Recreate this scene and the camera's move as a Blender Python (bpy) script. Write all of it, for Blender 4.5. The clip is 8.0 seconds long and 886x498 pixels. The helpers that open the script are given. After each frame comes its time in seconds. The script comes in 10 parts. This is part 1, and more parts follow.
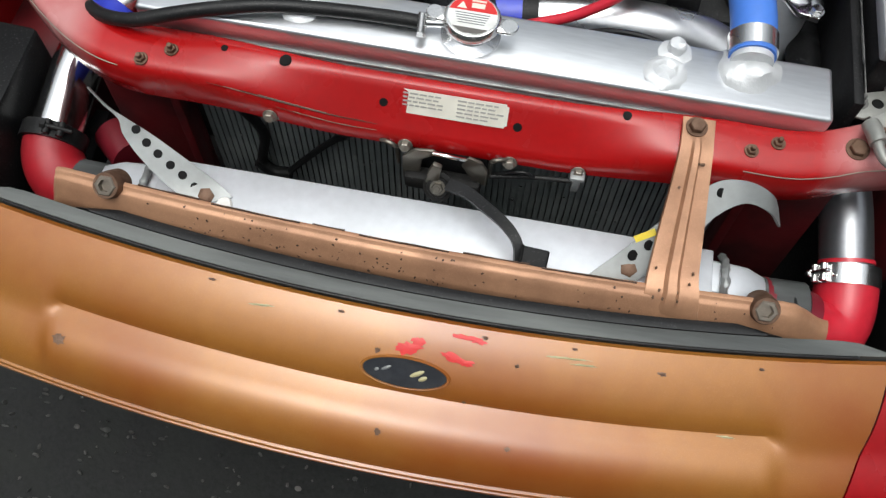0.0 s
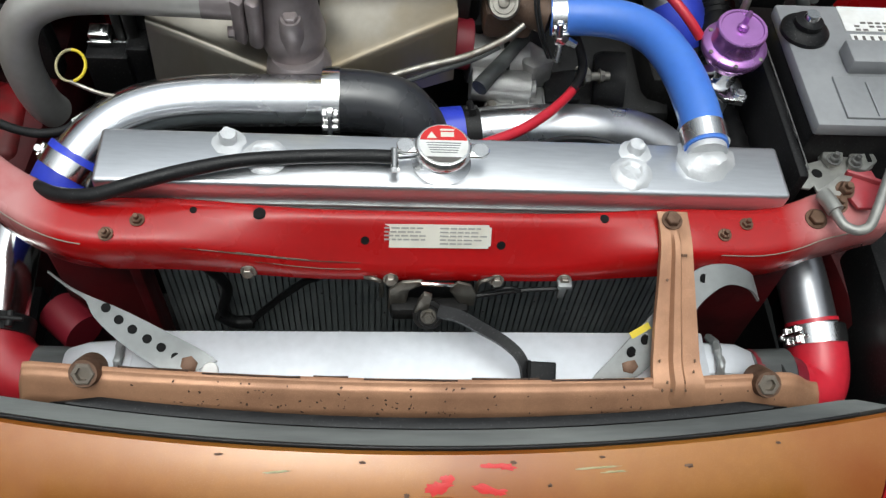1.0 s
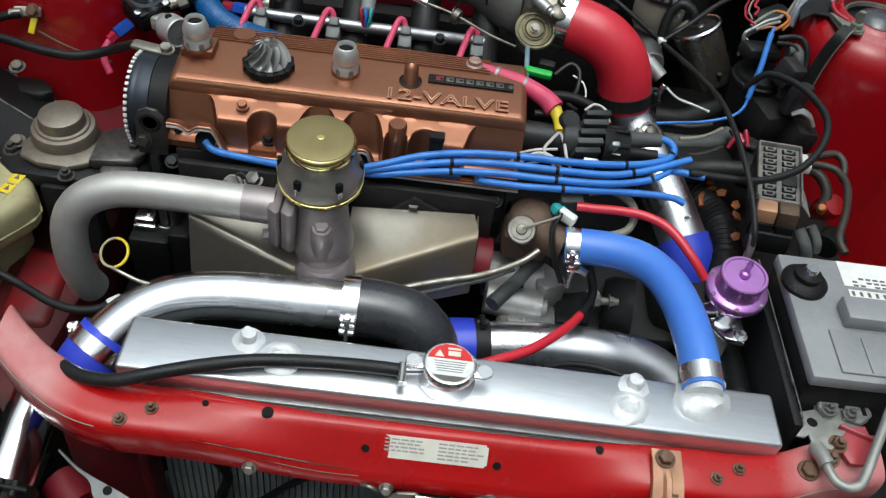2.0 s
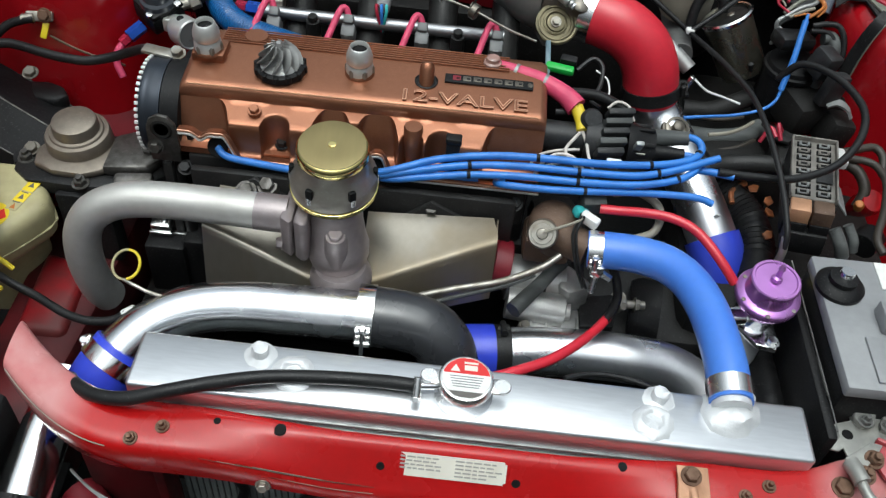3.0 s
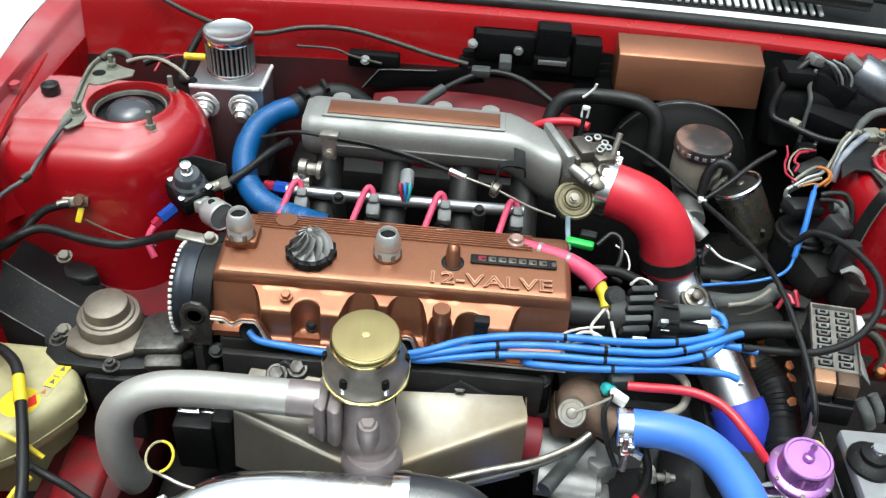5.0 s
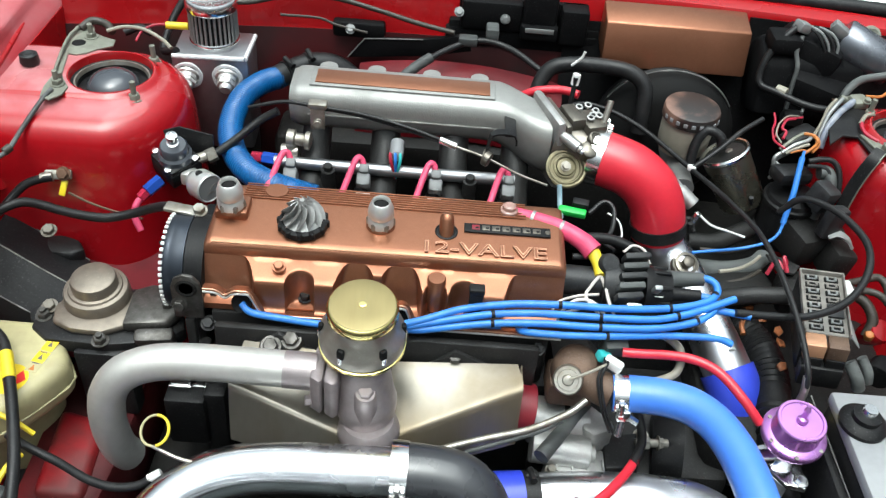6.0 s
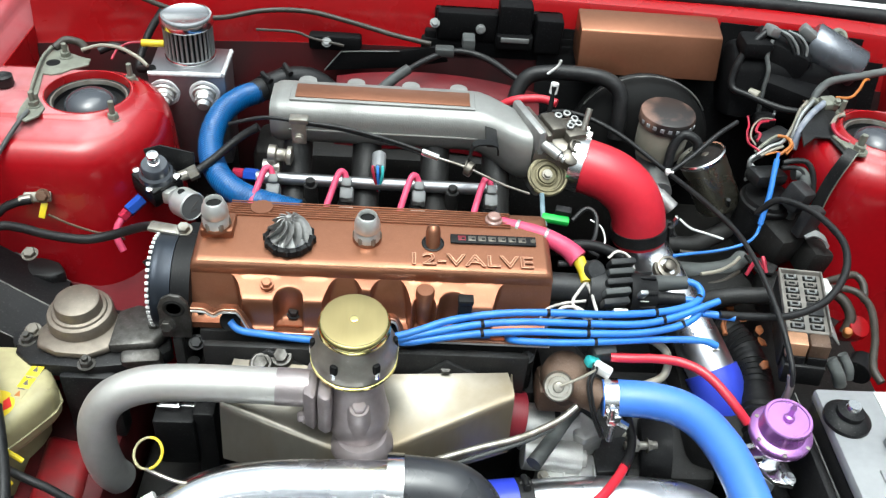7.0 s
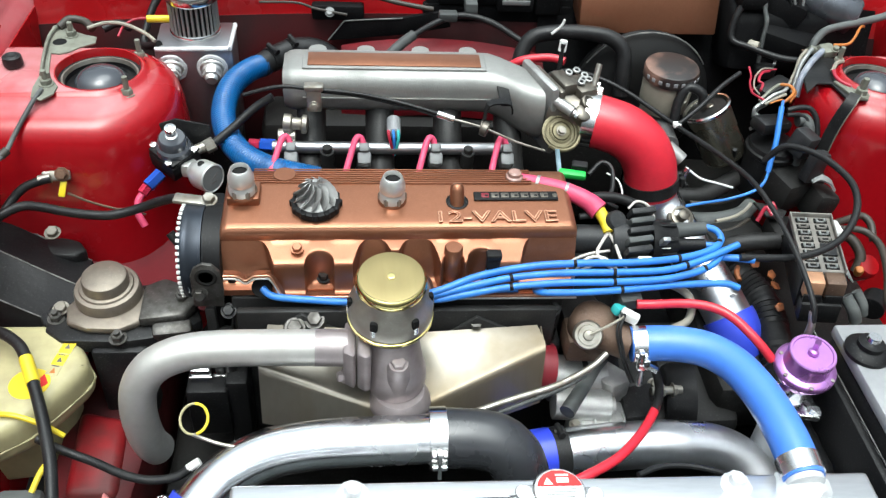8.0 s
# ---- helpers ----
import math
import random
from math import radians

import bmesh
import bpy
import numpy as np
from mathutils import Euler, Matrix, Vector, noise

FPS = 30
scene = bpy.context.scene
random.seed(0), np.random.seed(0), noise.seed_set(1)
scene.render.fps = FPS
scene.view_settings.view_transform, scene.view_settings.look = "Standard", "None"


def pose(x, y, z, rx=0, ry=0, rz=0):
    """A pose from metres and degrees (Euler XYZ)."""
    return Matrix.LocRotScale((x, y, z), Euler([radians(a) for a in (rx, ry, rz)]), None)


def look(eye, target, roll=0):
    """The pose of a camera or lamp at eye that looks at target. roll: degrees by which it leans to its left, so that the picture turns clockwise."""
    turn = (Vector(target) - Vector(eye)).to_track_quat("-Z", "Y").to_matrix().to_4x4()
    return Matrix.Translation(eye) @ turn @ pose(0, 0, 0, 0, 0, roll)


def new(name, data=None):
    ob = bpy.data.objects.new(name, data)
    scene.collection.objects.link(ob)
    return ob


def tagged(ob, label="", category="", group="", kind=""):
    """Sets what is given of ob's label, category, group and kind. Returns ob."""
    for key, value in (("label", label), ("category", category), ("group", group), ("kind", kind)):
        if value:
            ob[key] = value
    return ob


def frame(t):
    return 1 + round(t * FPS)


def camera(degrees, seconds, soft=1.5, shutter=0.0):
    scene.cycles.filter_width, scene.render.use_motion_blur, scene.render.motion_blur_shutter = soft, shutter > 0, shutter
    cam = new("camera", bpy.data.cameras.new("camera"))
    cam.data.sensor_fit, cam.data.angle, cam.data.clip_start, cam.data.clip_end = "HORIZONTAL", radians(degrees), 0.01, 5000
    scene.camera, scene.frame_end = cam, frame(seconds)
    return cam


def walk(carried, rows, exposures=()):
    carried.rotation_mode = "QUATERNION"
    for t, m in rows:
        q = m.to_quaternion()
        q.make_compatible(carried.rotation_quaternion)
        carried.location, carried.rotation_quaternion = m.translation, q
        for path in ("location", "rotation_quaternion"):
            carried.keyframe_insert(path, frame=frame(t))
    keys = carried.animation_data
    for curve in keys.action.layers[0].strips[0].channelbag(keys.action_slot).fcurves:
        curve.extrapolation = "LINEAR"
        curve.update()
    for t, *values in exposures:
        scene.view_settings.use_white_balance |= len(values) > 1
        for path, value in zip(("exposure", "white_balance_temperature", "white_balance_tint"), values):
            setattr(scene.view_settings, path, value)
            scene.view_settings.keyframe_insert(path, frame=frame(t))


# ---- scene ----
cam = camera(53.8, 8.0, soft=1.35)
PATH = [
    (0, (0.076, -0.012, 1.44), (-0.069, 0.915, -0.326), 2.0),
    (0.5, (0.005, 0.007, 1.452), (-0.002, 1.073, -0.241), 4.0),
    (1, (-0.057, 0.016, 1.447), (0.089, 1.139, -0.201), 6.8),
    (1.5, (-0.08, 0.027, 1.481), (0.092, 1.262, -0.083), 7.6),
    (2, (-0.048, 0.027, 1.514), (0.022, 1.444, 0.104), 8.9),
    (2.2, (-0.034, 0.036, 1.508), (-0.01, 1.45, 0.094), 8.8),
    (3.3, (-0.030, 0.084, 1.526), (-0.031, 1.453, 0.067), 5.7),
    (3.5, (-0.037, 0.091, 1.533), (-0.033, 1.466, 0.08), 5.8),
    (4, (-0.067, 0.102, 1.558), (-0.086, 1.535, 0.163), 5.7),
    (4.5, (-0.079, 0.108, 1.581), (-0.113, 1.648, 0.305), 5.8),
    (4.7, (-0.073, 0.113, 1.59), (-0.116, 1.665, 0.328), 5.0),
    (5.8, (-0.095, 0.111, 1.571), (-0.064, 1.640, 0.282), 4.9),
    (6, (-0.101, 0.111, 1.573), (-0.059, 1.631, 0.274), 5.5),
    (6.5, (-0.111, 0.112, 1.578), (-0.05, 1.629, 0.276), 5.8),
    (7, (-0.125, 0.112, 1.582), (-0.011, 1.639, 0.296), 5.5),
    (7.5, (-0.161, 0.091, 1.573), (-0.017, 1.629, 0.302), 5.6),
    (8, (-0.193, 0.082, 1.563), (-0.014, 1.582, 0.253), 4.3),
]
walk(cam, [(t, look(eye, target, roll)) for t, eye, target, roll in PATH],
     exposures=[(0.0, -0.34, 6400, 6), (1.0, -0.43, 6300, 4), (2.0, -0.40, 6150, 2), (3.5, -0.17, 6150, 2), (4.5, 0.25, 6150, 0), (6.0, 0.52, 6150, 0), (8.0, 0.60, 6150, 1)])

# ---- daylight: an overcast sky ----
sky_world = bpy.data.worlds.new("sky")
scene.world = sky_world
sky_world.use_nodes = True
wn = sky_world.node_tree.nodes
wl = sky_world.node_tree.links
sky = wn.new("ShaderNodeTexSky")
sky.sky_type, sky.sun_disc = "NISHITA", False
sky.sun_elevation, sky.sun_rotation = radians(74), radians(200)
sky.dust_density, sky.air_density = 4.0, 1.2
grey = wn.new("ShaderNodeHueSaturation")
grey.inputs["Saturation"].default_value = 0.22
wl.new(sky.outputs["Color"], grey.inputs["Color"])
# overcast: brightest overhead
ray = wn.new("ShaderNodeTexCoord")
split = wn.new("ShaderNodeSeparateXYZ")
wl.new(ray.outputs["Generated"], split.inputs["Vector"])
lift = wn.new("ShaderNodeMath")
lift.operation = "POWER"
lift.inputs[1].default_value = 2.2
lift.use_clamp = True
wl.new(split.outputs["Z"], lift.inputs[0])
rise = wn.new("ShaderNodeMapRange")
rise.inputs["From Min"].default_value, rise.inputs["From Max"].default_value = 0.0, 1.0
rise.inputs["To Min"].default_value, rise.inputs["To Max"].default_value = 0.09, 2.6
wl.new(lift.outputs["Value"], rise.inputs["Value"])
veil = wn.new("ShaderNodeVectorMath")
veil.operation = "SCALE"
wl.new(grey.outputs["Color"], veil.inputs[0])
wl.new(rise.outputs["Result"], veil.inputs["Scale"])
wl.new(veil.outputs["Vector"], wn["Background"].inputs["Color"])
wn["Background"].inputs["Strength"].default_value = 0.15
sun = new("sun", bpy.data.lights.new("sun", "SUN"))
sun.data.energy, sun.data.angle, sun.data.color = 0.7, radians(35), (1.0, 0.985, 0.96)
sun.matrix_world = look((0.2, 1.5, 4.0), (0, 0.8, 0.8))

# ---- materials ----
def material(name, color, rough=0.5, metal=0.0, dirt=None, dirt_amount=0.0, dirt_scale=9.0, grain=120.0,
             vary=0.12, bump=0.0, bump_scale=300.0, coat=0.0, rough_vary=0.12, stretch=(1, 1, 1), spec=0.5, flakes=0.0, coat_ior=1.5, coat_rough=0.08, specks=0.0):
    m = bpy.data.materials.new(name)
    m.use_nodes = True
    n, l = m.node_tree.nodes, m.node_tree.links
    b = n["Principled BSDF"]
    b.inputs["Metallic"].default_value = metal
    b.inputs["Coat Weight"].default_value = coat
    b.inputs["Coat Roughness"].default_value = coat_rough
    b.inputs["Coat IOR"].default_value = coat_ior
    b.inputs["Specular IOR Level"].default_value = spec
    tc = n.new("ShaderNodeTexCoord")
    mp = n.new("ShaderNodeMapping")
    mp.inputs["Scale"].default_value = stretch
    l.new(tc.outputs["Object"], mp.inputs["Vector"])

    def noise_tex(scale, detail=4.0):
        t = n.new("ShaderNodeTexNoise")
        t.inputs["Scale"].default_value, t.inputs["Detail"].default_value = scale, detail
        l.new(mp.outputs["Vector"], t.inputs["Vector"])
        return t

    fine, broad = noise_tex(grain), noise_tex(dirt_scale, 6.0)
    dark = tuple(c * (1 - vary) for c in color)
    light = tuple(min(1.0, c * (1 + vary)) for c in color)
    mix = n.new("ShaderNodeMix")
    mix.data_type = "RGBA"
    mix.inputs["A"].default_value, mix.inputs["B"].default_value = (*dark, 1), (*light, 1)
    l.new(fine.outputs["Fac"], mix.inputs["Factor"])
    out = mix.outputs["Result"]
    if flakes:
        fl = noise_tex(1400, 1.0)
        m3 = n.new("ShaderNodeMix")
        m3.data_type = "RGBA"
        m3.inputs["B"].default_value = (*[min(1.0, c * (1 + flakes) + 0.03) for c in color], 1)
        rp = n.new("ShaderNodeValToRGB")
        rp.color_ramp.elements[0].position, rp.color_ramp.elements[1].position = 0.55, 0.75
        l.new(fl.outputs["Fac"], rp.inputs["Fac"])
        l.new(rp.outputs["Color"], m3.inputs["Factor"])
        l.new(out, m3.inputs["A"])
        out = m3.outputs["Result"]
    if specks:
        sp, sr, sm = noise_tex(420, 3.0), n.new("ShaderNodeValToRGB"), n.new("ShaderNodeMix")
        sm.data_type = "RGBA"
        sm.inputs["B"].default_value = (*[min(1.0, c + specks) for c in color], 1)
        sr.color_ramp.elements[0].position, sr.color_ramp.elements[1].position = 0.60, 0.74
        l.new(sp.outputs["Fac"], sr.inputs["Fac"])
        l.new(sr.outputs["Color"], sm.inputs["Factor"])
        l.new(out, sm.inputs["A"])
        out = sm.outputs["Result"]
    ramp = n.new("ShaderNodeValToRGB")
    ramp.color_ramp.elements[0].position, ramp.color_ramp.elements[1].position = 0.42, 0.68
    l.new(broad.outputs["Fac"], ramp.inputs["Fac"])
    if dirt:
        amount = n.new("ShaderNodeMath")
        amount.operation = "MULTIPLY"
        amount.inputs[1].default_value = dirt_amount
        l.new(ramp.outputs["Color"], amount.inputs[0])
        m2 = n.new("ShaderNodeMix")
        m2.data_type = "RGBA"
        m2.inputs["B"].default_value = (*dirt, 1)
        l.new(amount.outputs[0], m2.inputs["Factor"])
        l.new(out, m2.inputs["A"])
        out = m2.outputs["Result"]
    l.new(out, b.inputs["Base Color"])
    rr = n.new("ShaderNodeMapRange")
    rr.inputs["To Min"].default_value, rr.inputs["To Max"].default_value = max(0.02, rough - rough_vary * 0.5), min(1, rough + rough_vary)
    l.new(ramp.outputs["Color"], rr.inputs["Value"])
    l.new(rr.outputs["Result"], b.inputs["Roughness"])
    if bump:
        bt = noise_tex(bump_scale, 3.0)
        bp = n.new("ShaderNodeBump")
        bp.inputs["Strength"].default_value, bp.inputs["Distance"].default_value = bump, 0.0015
        l.new(bt.outputs["Fac"], bp.inputs["Height"])
        l.new(bp.outputs["Normal"], b.inputs["Normal"])
    return m


M = dict(
    red=material("red_car_paint", (0.33, 0.004, 0.007), 0.26, coat=0.35, coat_rough=0.05, spec=0.35, dirt=(0.25, 0.012, 0.014), dirt_amount=0.3, dirt_scale=7, bump=0.03, bump_scale=40),
    dusty=material("dusty_red_paint", (0.36, 0.035, 0.045), 0.42, coat=0.3, dirt=(0.44, 0.20, 0.21), dirt_amount=0.6, dirt_scale=9, bump=0.05, bump_scale=60),
    railred=material("dusty_red_paint", (0.20, 0.008, 0.011), 0.42, dirt=(0.055, 0.022, 0.020), dirt_amount=0.7, dirt_scale=24, bump=0.1, spec=0.4),
    # Inner red panels: grime, with the shade of the deep bay in the colour.
    dullred=material("grimy_shaded_red_paint", (0.085, 0.007, 0.009), 0.5, dirt=(0.018, 0.009, 0.009), dirt_amount=0.8, dirt_scale=12, bump=0.1, spec=0.25),
    # The red paint darkened to stand in for shade on the lower bulkhead.
    shadowred=material("shaded_red_paint", (0.045, 0.004, 0.005), 0.5, dirt=(0.008, 0.006, 0.006), dirt_amount=0.85, dirt_scale=7, bump=0.1, spec=0.3),
    orange=material("orange_metallic_paint", (0.355, 0.138, 0.022), 0.45, metal=0.2, coat=0.85, coat_ior=1.6, coat_rough=0.14, spec=0.25, dirt=(0.275, 0.066, 0.006), dirt_amount=1.0, dirt_scale=4.5, flakes=0.12, grain=60),
    bronze=material("bronze_metallic_paint", (0.50, 0.27, 0.155), 0.42, metal=0.3, dirt=(0.17, 0.08, 0.045), dirt_amount=0.4, dirt_scale=16, flakes=0.3, bump=0.08),
    copper=material("copper_metallic_paint", (0.292, 0.122, 0.066), 0.38, metal=0.8, coat=0.12, dirt=(0.205, 0.090, 0.053), dirt_amount=0.35, dirt_scale=14, bump=0.05, bump_scale=700, flakes=0.3),
    sealrubber=material("bleached_seal_rubber", (0.060, 0.064, 0.062), 0.6, dirt=(0.17, 0.18, 0.17), dirt_amount=0.8, dirt_scale=30, stretch=(0.12, 1, 1), bump=0.3),
    alu=material("brushed_aluminium", (0.72, 0.735, 0.755), 0.36, metal=0.92, dirt=(0.5, 0.51, 0.53), dirt_amount=0.3, dirt_scale=7, stretch=(0.15, 1, 1), grain=250, vary=0.12, bump=0.06),
    polish=material("polished_aluminium", (0.92, 0.92, 0.93), 0.17, metal=1.0, dirt=(0.8, 0.8, 0.8), dirt_amount=0.3, dirt_scale=10, rough_vary=0.16, bump=0.015),
    satin=material("satin_aluminium", (0.62, 0.64, 0.67), 0.42, metal=0.35, dirt=(0.48, 0.50, 0.52), dirt_amount=0.4, dirt_scale=8, grain=90, bump=0.05),
    cast=material("cast_aluminium", (0.42, 0.42, 0.41), 0.5, metal=0.75, dirt=(0.16, 0.15, 0.14), dirt_amount=0.55, dirt_scale=18, bump=0.25, bump_scale=450, specks=0.07),
    plenum=material("grey_cast_plenum", (0.30, 0.30, 0.285), 0.45, metal=0.45, dirt=(0.15, 0.145, 0.14), dirt_amount=0.5, dirt_scale=12, bump=0.25, bump_scale=500),
    exhaust=material("heat_greyed_steel", (0.54, 0.535, 0.51), 0.46, metal=0.6, dirt=(0.34, 0.315, 0.285), dirt_amount=0.6, dirt_scale=9, bump=0.06),
    burnt=material("burnt_purple_steel", (0.33, 0.29, 0.29), 0.5, metal=0.65, dirt=(0.19, 0.16, 0.165), dirt_amount=0.6, dirt_scale=25, bump=0.15),
    shield=material("gold_tinted_stainless", (0.275, 0.252, 0.212), 0.38, metal=0.75, dirt=(0.205, 0.155, 0.085), dirt_amount=0.85, dirt_scale=8, stretch=(1, 1, 0.3), rough_vary=0.2, bump=0.04),
    gold=material("worn_gold_anodising", (0.30, 0.245, 0.115), 0.42, metal=0.9, dirt=(0.27, 0.21, 0.10), dirt_amount=0.5, dirt_scale=26, stretch=(1, 0.2, 1)),
    goldbright=material("bright_gold_anodising", (0.85, 0.72, 0.3), 0.18, metal=1.0),
    gunmetal=material("gunmetal_casting", (0.17, 0.155, 0.13), 0.36, metal=0.75, dirt=(0.07, 0.06, 0.05), dirt_amount=0.5, dirt_scale=30, bump=0.1, specks=0.07),
    bolt=material("grimy_bolt_steel", (0.10, 0.095, 0.088), 0.45, metal=0.7, dirt=(0.04, 0.036, 0.03), dirt_amount=0.7, dirt_scale=90, bump=0.2, specks=0.07),
    purple=material("purple_anodising", (0.50, 0.23, 0.58), 0.30, metal=0.75, vary=0.06),
    chrome=material("bright_steel", (0.82, 0.82, 0.81), 0.2, metal=1.0, vary=0.05),
    zinc=material("dirty_zinc_steel", (0.36, 0.34, 0.30), 0.42, metal=0.8, dirt=(0.15, 0.125, 0.09), dirt_amount=0.65, dirt_scale=60),
    zincplate=material("dull_zinc_plate", (0.27, 0.27, 0.25), 0.42, metal=0.35, dirt=(0.46, 0.45, 0.41), dirt_amount=0.7, dirt_scale=40, bump=0.12),
    bluegrey=material("bluish_grey_sleeve", (0.17, 0.19, 0.24), 0.5, dirt=(0.36, 0.37, 0.38), dirt_amount=0.6, dirt_scale=60),
    galv=material("galvanised_strap", (0.29, 0.30, 0.295), 0.45, metal=0.5, dirt=(0.15, 0.15, 0.15), dirt_amount=0.6, dirt_scale=22, bump=0.05),
    rust=material("rusty_bolt_steel", (0.17, 0.1, 0.065), 0.6, metal=0.5, dirt=(0.09, 0.045, 0.025), dirt_amount=0.7, dirt_scale=90, bump=0.3),
    burnrust=material("dark_rust", (0.07, 0.035, 0.02), 0.7, dirt=(0.03, 0.018, 0.012), dirt_amount=0.7, dirt_scale=90),
    brown=material("rusted_casting", (0.10, 0.062, 0.042), 0.6, metal=0.4, dirt=(0.20, 0.13, 0.09), dirt_amount=0.5, dirt_scale=40, bump=0.3, specks=0.07),
    iron=material("grimy_engine_iron", (0.030, 0.0295, 0.029), 0.48, metal=0.3, dirt=(0.014, 0.0135, 0.013), dirt_amount=0.8, dirt_scale=20, bump=0.3, spec=0.3, specks=0.035),
    # Deeper black, used only on the rear bulkhead parts and shade sheets.
    rearblack=material("matt_black_plastic", (0.0045, 0.0045, 0.005), 0.6, dirt=(0.010, 0.010, 0.010), dirt_amount=0.4, dirt_scale=20, bump=0.1, spec=0.08, specks=0.02),
    blacksteel=material("black_painted_steel", (0.0105, 0.0105, 0.011), 0.38, dirt=(0.032, 0.031, 0.029), dirt_amount=0.35, dirt_scale=24, bump=0.14, spec=0.2, specks=0.035),
    plastic=material("black_plastic", (0.008, 0.008, 0.0085), 0.45, dirt=(0.022, 0.0215, 0.021), dirt_amount=0.35, dirt_scale=18, bump=0.1, spec=0.17, specks=0.035),
    greyplastic=material("grey_battery_plastic", (0.23, 0.235, 0.243), 0.40, dirt=(0.32, 0.325, 0.33), dirt_amount=0.45, dirt_scale=14, bump=0.06, spec=0.55),
    glossrubber=material("gloss_black_silicone", (0.026, 0.027, 0.030), 0.30, coat=0.5, dirt=(0.045, 0.046, 0.05), dirt_amount=0.3, dirt_scale=30),
    rubber=material("black_rubber", (0.010, 0.010, 0.0105), 0.42, dirt=(0.026, 0.026, 0.026), dirt_amount=0.35, dirt_scale=30, bump=0.05, spec=0.28, specks=0.035),
    recess=material("dark_grey_primer", (0.020, 0.022, 0.027), 0.42, dirt=(0.05, 0.053, 0.06), dirt_amount=0.5, dirt_scale=60, bump=0.15, spec=0.35),
    oldrubber=material("weathered_grey_rubber", (0.040, 0.043, 0.042), 0.62, dirt=(0.15, 0.16, 0.155), dirt_amount=0.75, dirt_scale=34, stretch=(0.18, 1, 1), bump=0.25),
    blue=material("blue_silicone", (0.06, 0.19, 0.68), 0.38, coat=0.2, dirt=(0.10, 0.26, 0.68), dirt_amount=0.4, bump=0.02, bump_scale=80),
    bluewire=material("blue_lead_silicone", (0.04, 0.20, 0.62), 0.38, dirt=(0.025, 0.11, 0.38), dirt_amount=0.5, dirt_scale=40),
    bluetape=material("blue_braid_wrap", (0.004, 0.082, 0.25), 0.36, coat=0.1, dirt=(0.006, 0.06, 0.19), dirt_amount=0.5, dirt_scale=40),
    redrub=material("red_silicone", (0.58, 0.022, 0.04), 0.36, coat=0.2, dirt=(0.45, 0.02, 0.035), dirt_amount=0.35, bump=0.02, bump_scale=80),
    # The red silicone darkened for the elbow that sits in shade.
    shadedred=material("shaded_red_silicone", (0.34, 0.012, 0.02), 0.45, dirt=(0.20, 0.012, 0.018), dirt_amount=0.6, dirt_scale=14, bump=0.04, bump_scale=80),
    satinpipe=material("satin_brushed_pipe", (0.68, 0.69, 0.71), 0.37, metal=1.0, dirt=(0.46, 0.46, 0.47), dirt_amount=0.6, dirt_scale=10, rough_vary=0.2, bump=0.05, bump_scale=90),
    deepred=material("dark_red_silicone", (0.17, 0.008, 0.018), 0.45, dirt=(0.18, 0.015, 0.018), dirt_amount=0.5),
    pinktape=material("pink_tape", (0.62, 0.06, 0.14), 0.5, dirt=(0.4, 0.04, 0.1), dirt_amount=0.5, dirt_scale=60, bump=0.2),
    redwire=material("red_wire_plastic", (0.40, 0.018, 0.045), 0.42, dirt=(0.16, 0.015, 0.025), dirt_amount=0.5, dirt_scale=70),
    yellow=material("yellow_plastic", (0.72, 0.55, 0.02), 0.45, dirt=(0.4, 0.3, 0.05), dirt_amount=0.3),
    burntwire=material("dirty_orange_wire", (0.36, 0.11, 0.03), 0.55, dirt=(0.05, 0.025, 0.015), dirt_amount=0.9, dirt_scale=70),
    dullcan=material("dull_plated_steel", (0.24, 0.225, 0.175), 0.28, metal=0.9, dirt=(0.13, 0.12, 0.09), dirt_amount=0.6, dirt_scale=18, bump=0.06),
    fusetray=material("dusty_taupe_plastic", (0.20, 0.185, 0.165), 0.55, dirt=(0.06, 0.056, 0.05), dirt_amount=0.6, dirt_scale=60, bump=0.1),
    amber=material("orange_plastic", (0.46, 0.15, 0.025), 0.5, dirt=(0.22, 0.08, 0.02), dirt_amount=0.5, dirt_scale=60),
    palewire=material("dirty_white_insulation", (0.58, 0.54, 0.50), 0.45, dirt=(0.30, 0.27, 0.24), dirt_amount=0.6, dirt_scale=80),
    cream=material("aged_cream_plastic", (0.42, 0.38, 0.205), 0.45, dirt=(0.22, 0.19, 0.11), dirt_amount=0.6, dirt_scale=14, bump=0.04),
    milk=material("aged_translucent_plastic", (0.27, 0.25, 0.20), 0.45, dirt=(0.14, 0.125, 0.1), dirt_amount=0.5),
    white=material("white_plastic", (0.78, 0.78, 0.76), 0.45, dirt=(0.55, 0.53, 0.48), dirt_amount=0.4, dirt_scale=40),
    label=material("cream_paper_label", (0.74, 0.71, 0.62), 0.5, dirt=(0.52, 0.48, 0.4), dirt_amount=0.4, dirt_scale=60),
    ink=material("dark_print", (0.12, 0.11, 0.1), 0.6),
    fadedink=material("faded_print", (0.34, 0.33, 0.30), 0.6),
    redprint=material("red_print", (0.62, 0.02, 0.02), 0.4),
    # Flat black, mostly for discs and slabs standing in for shaded holes.
    black=material("dark_recess", (0.007, 0.007, 0.007), 0.7, spec=0.15),
    grime=material("oily_black_grime", (0.012, 0.0117, 0.0112), 0.5, dirt=(0.026, 0.0245, 0.023), dirt_amount=0.5, dirt_scale=14, bump=0.4, bump_scale=80, spec=0.14, specks=0.035),
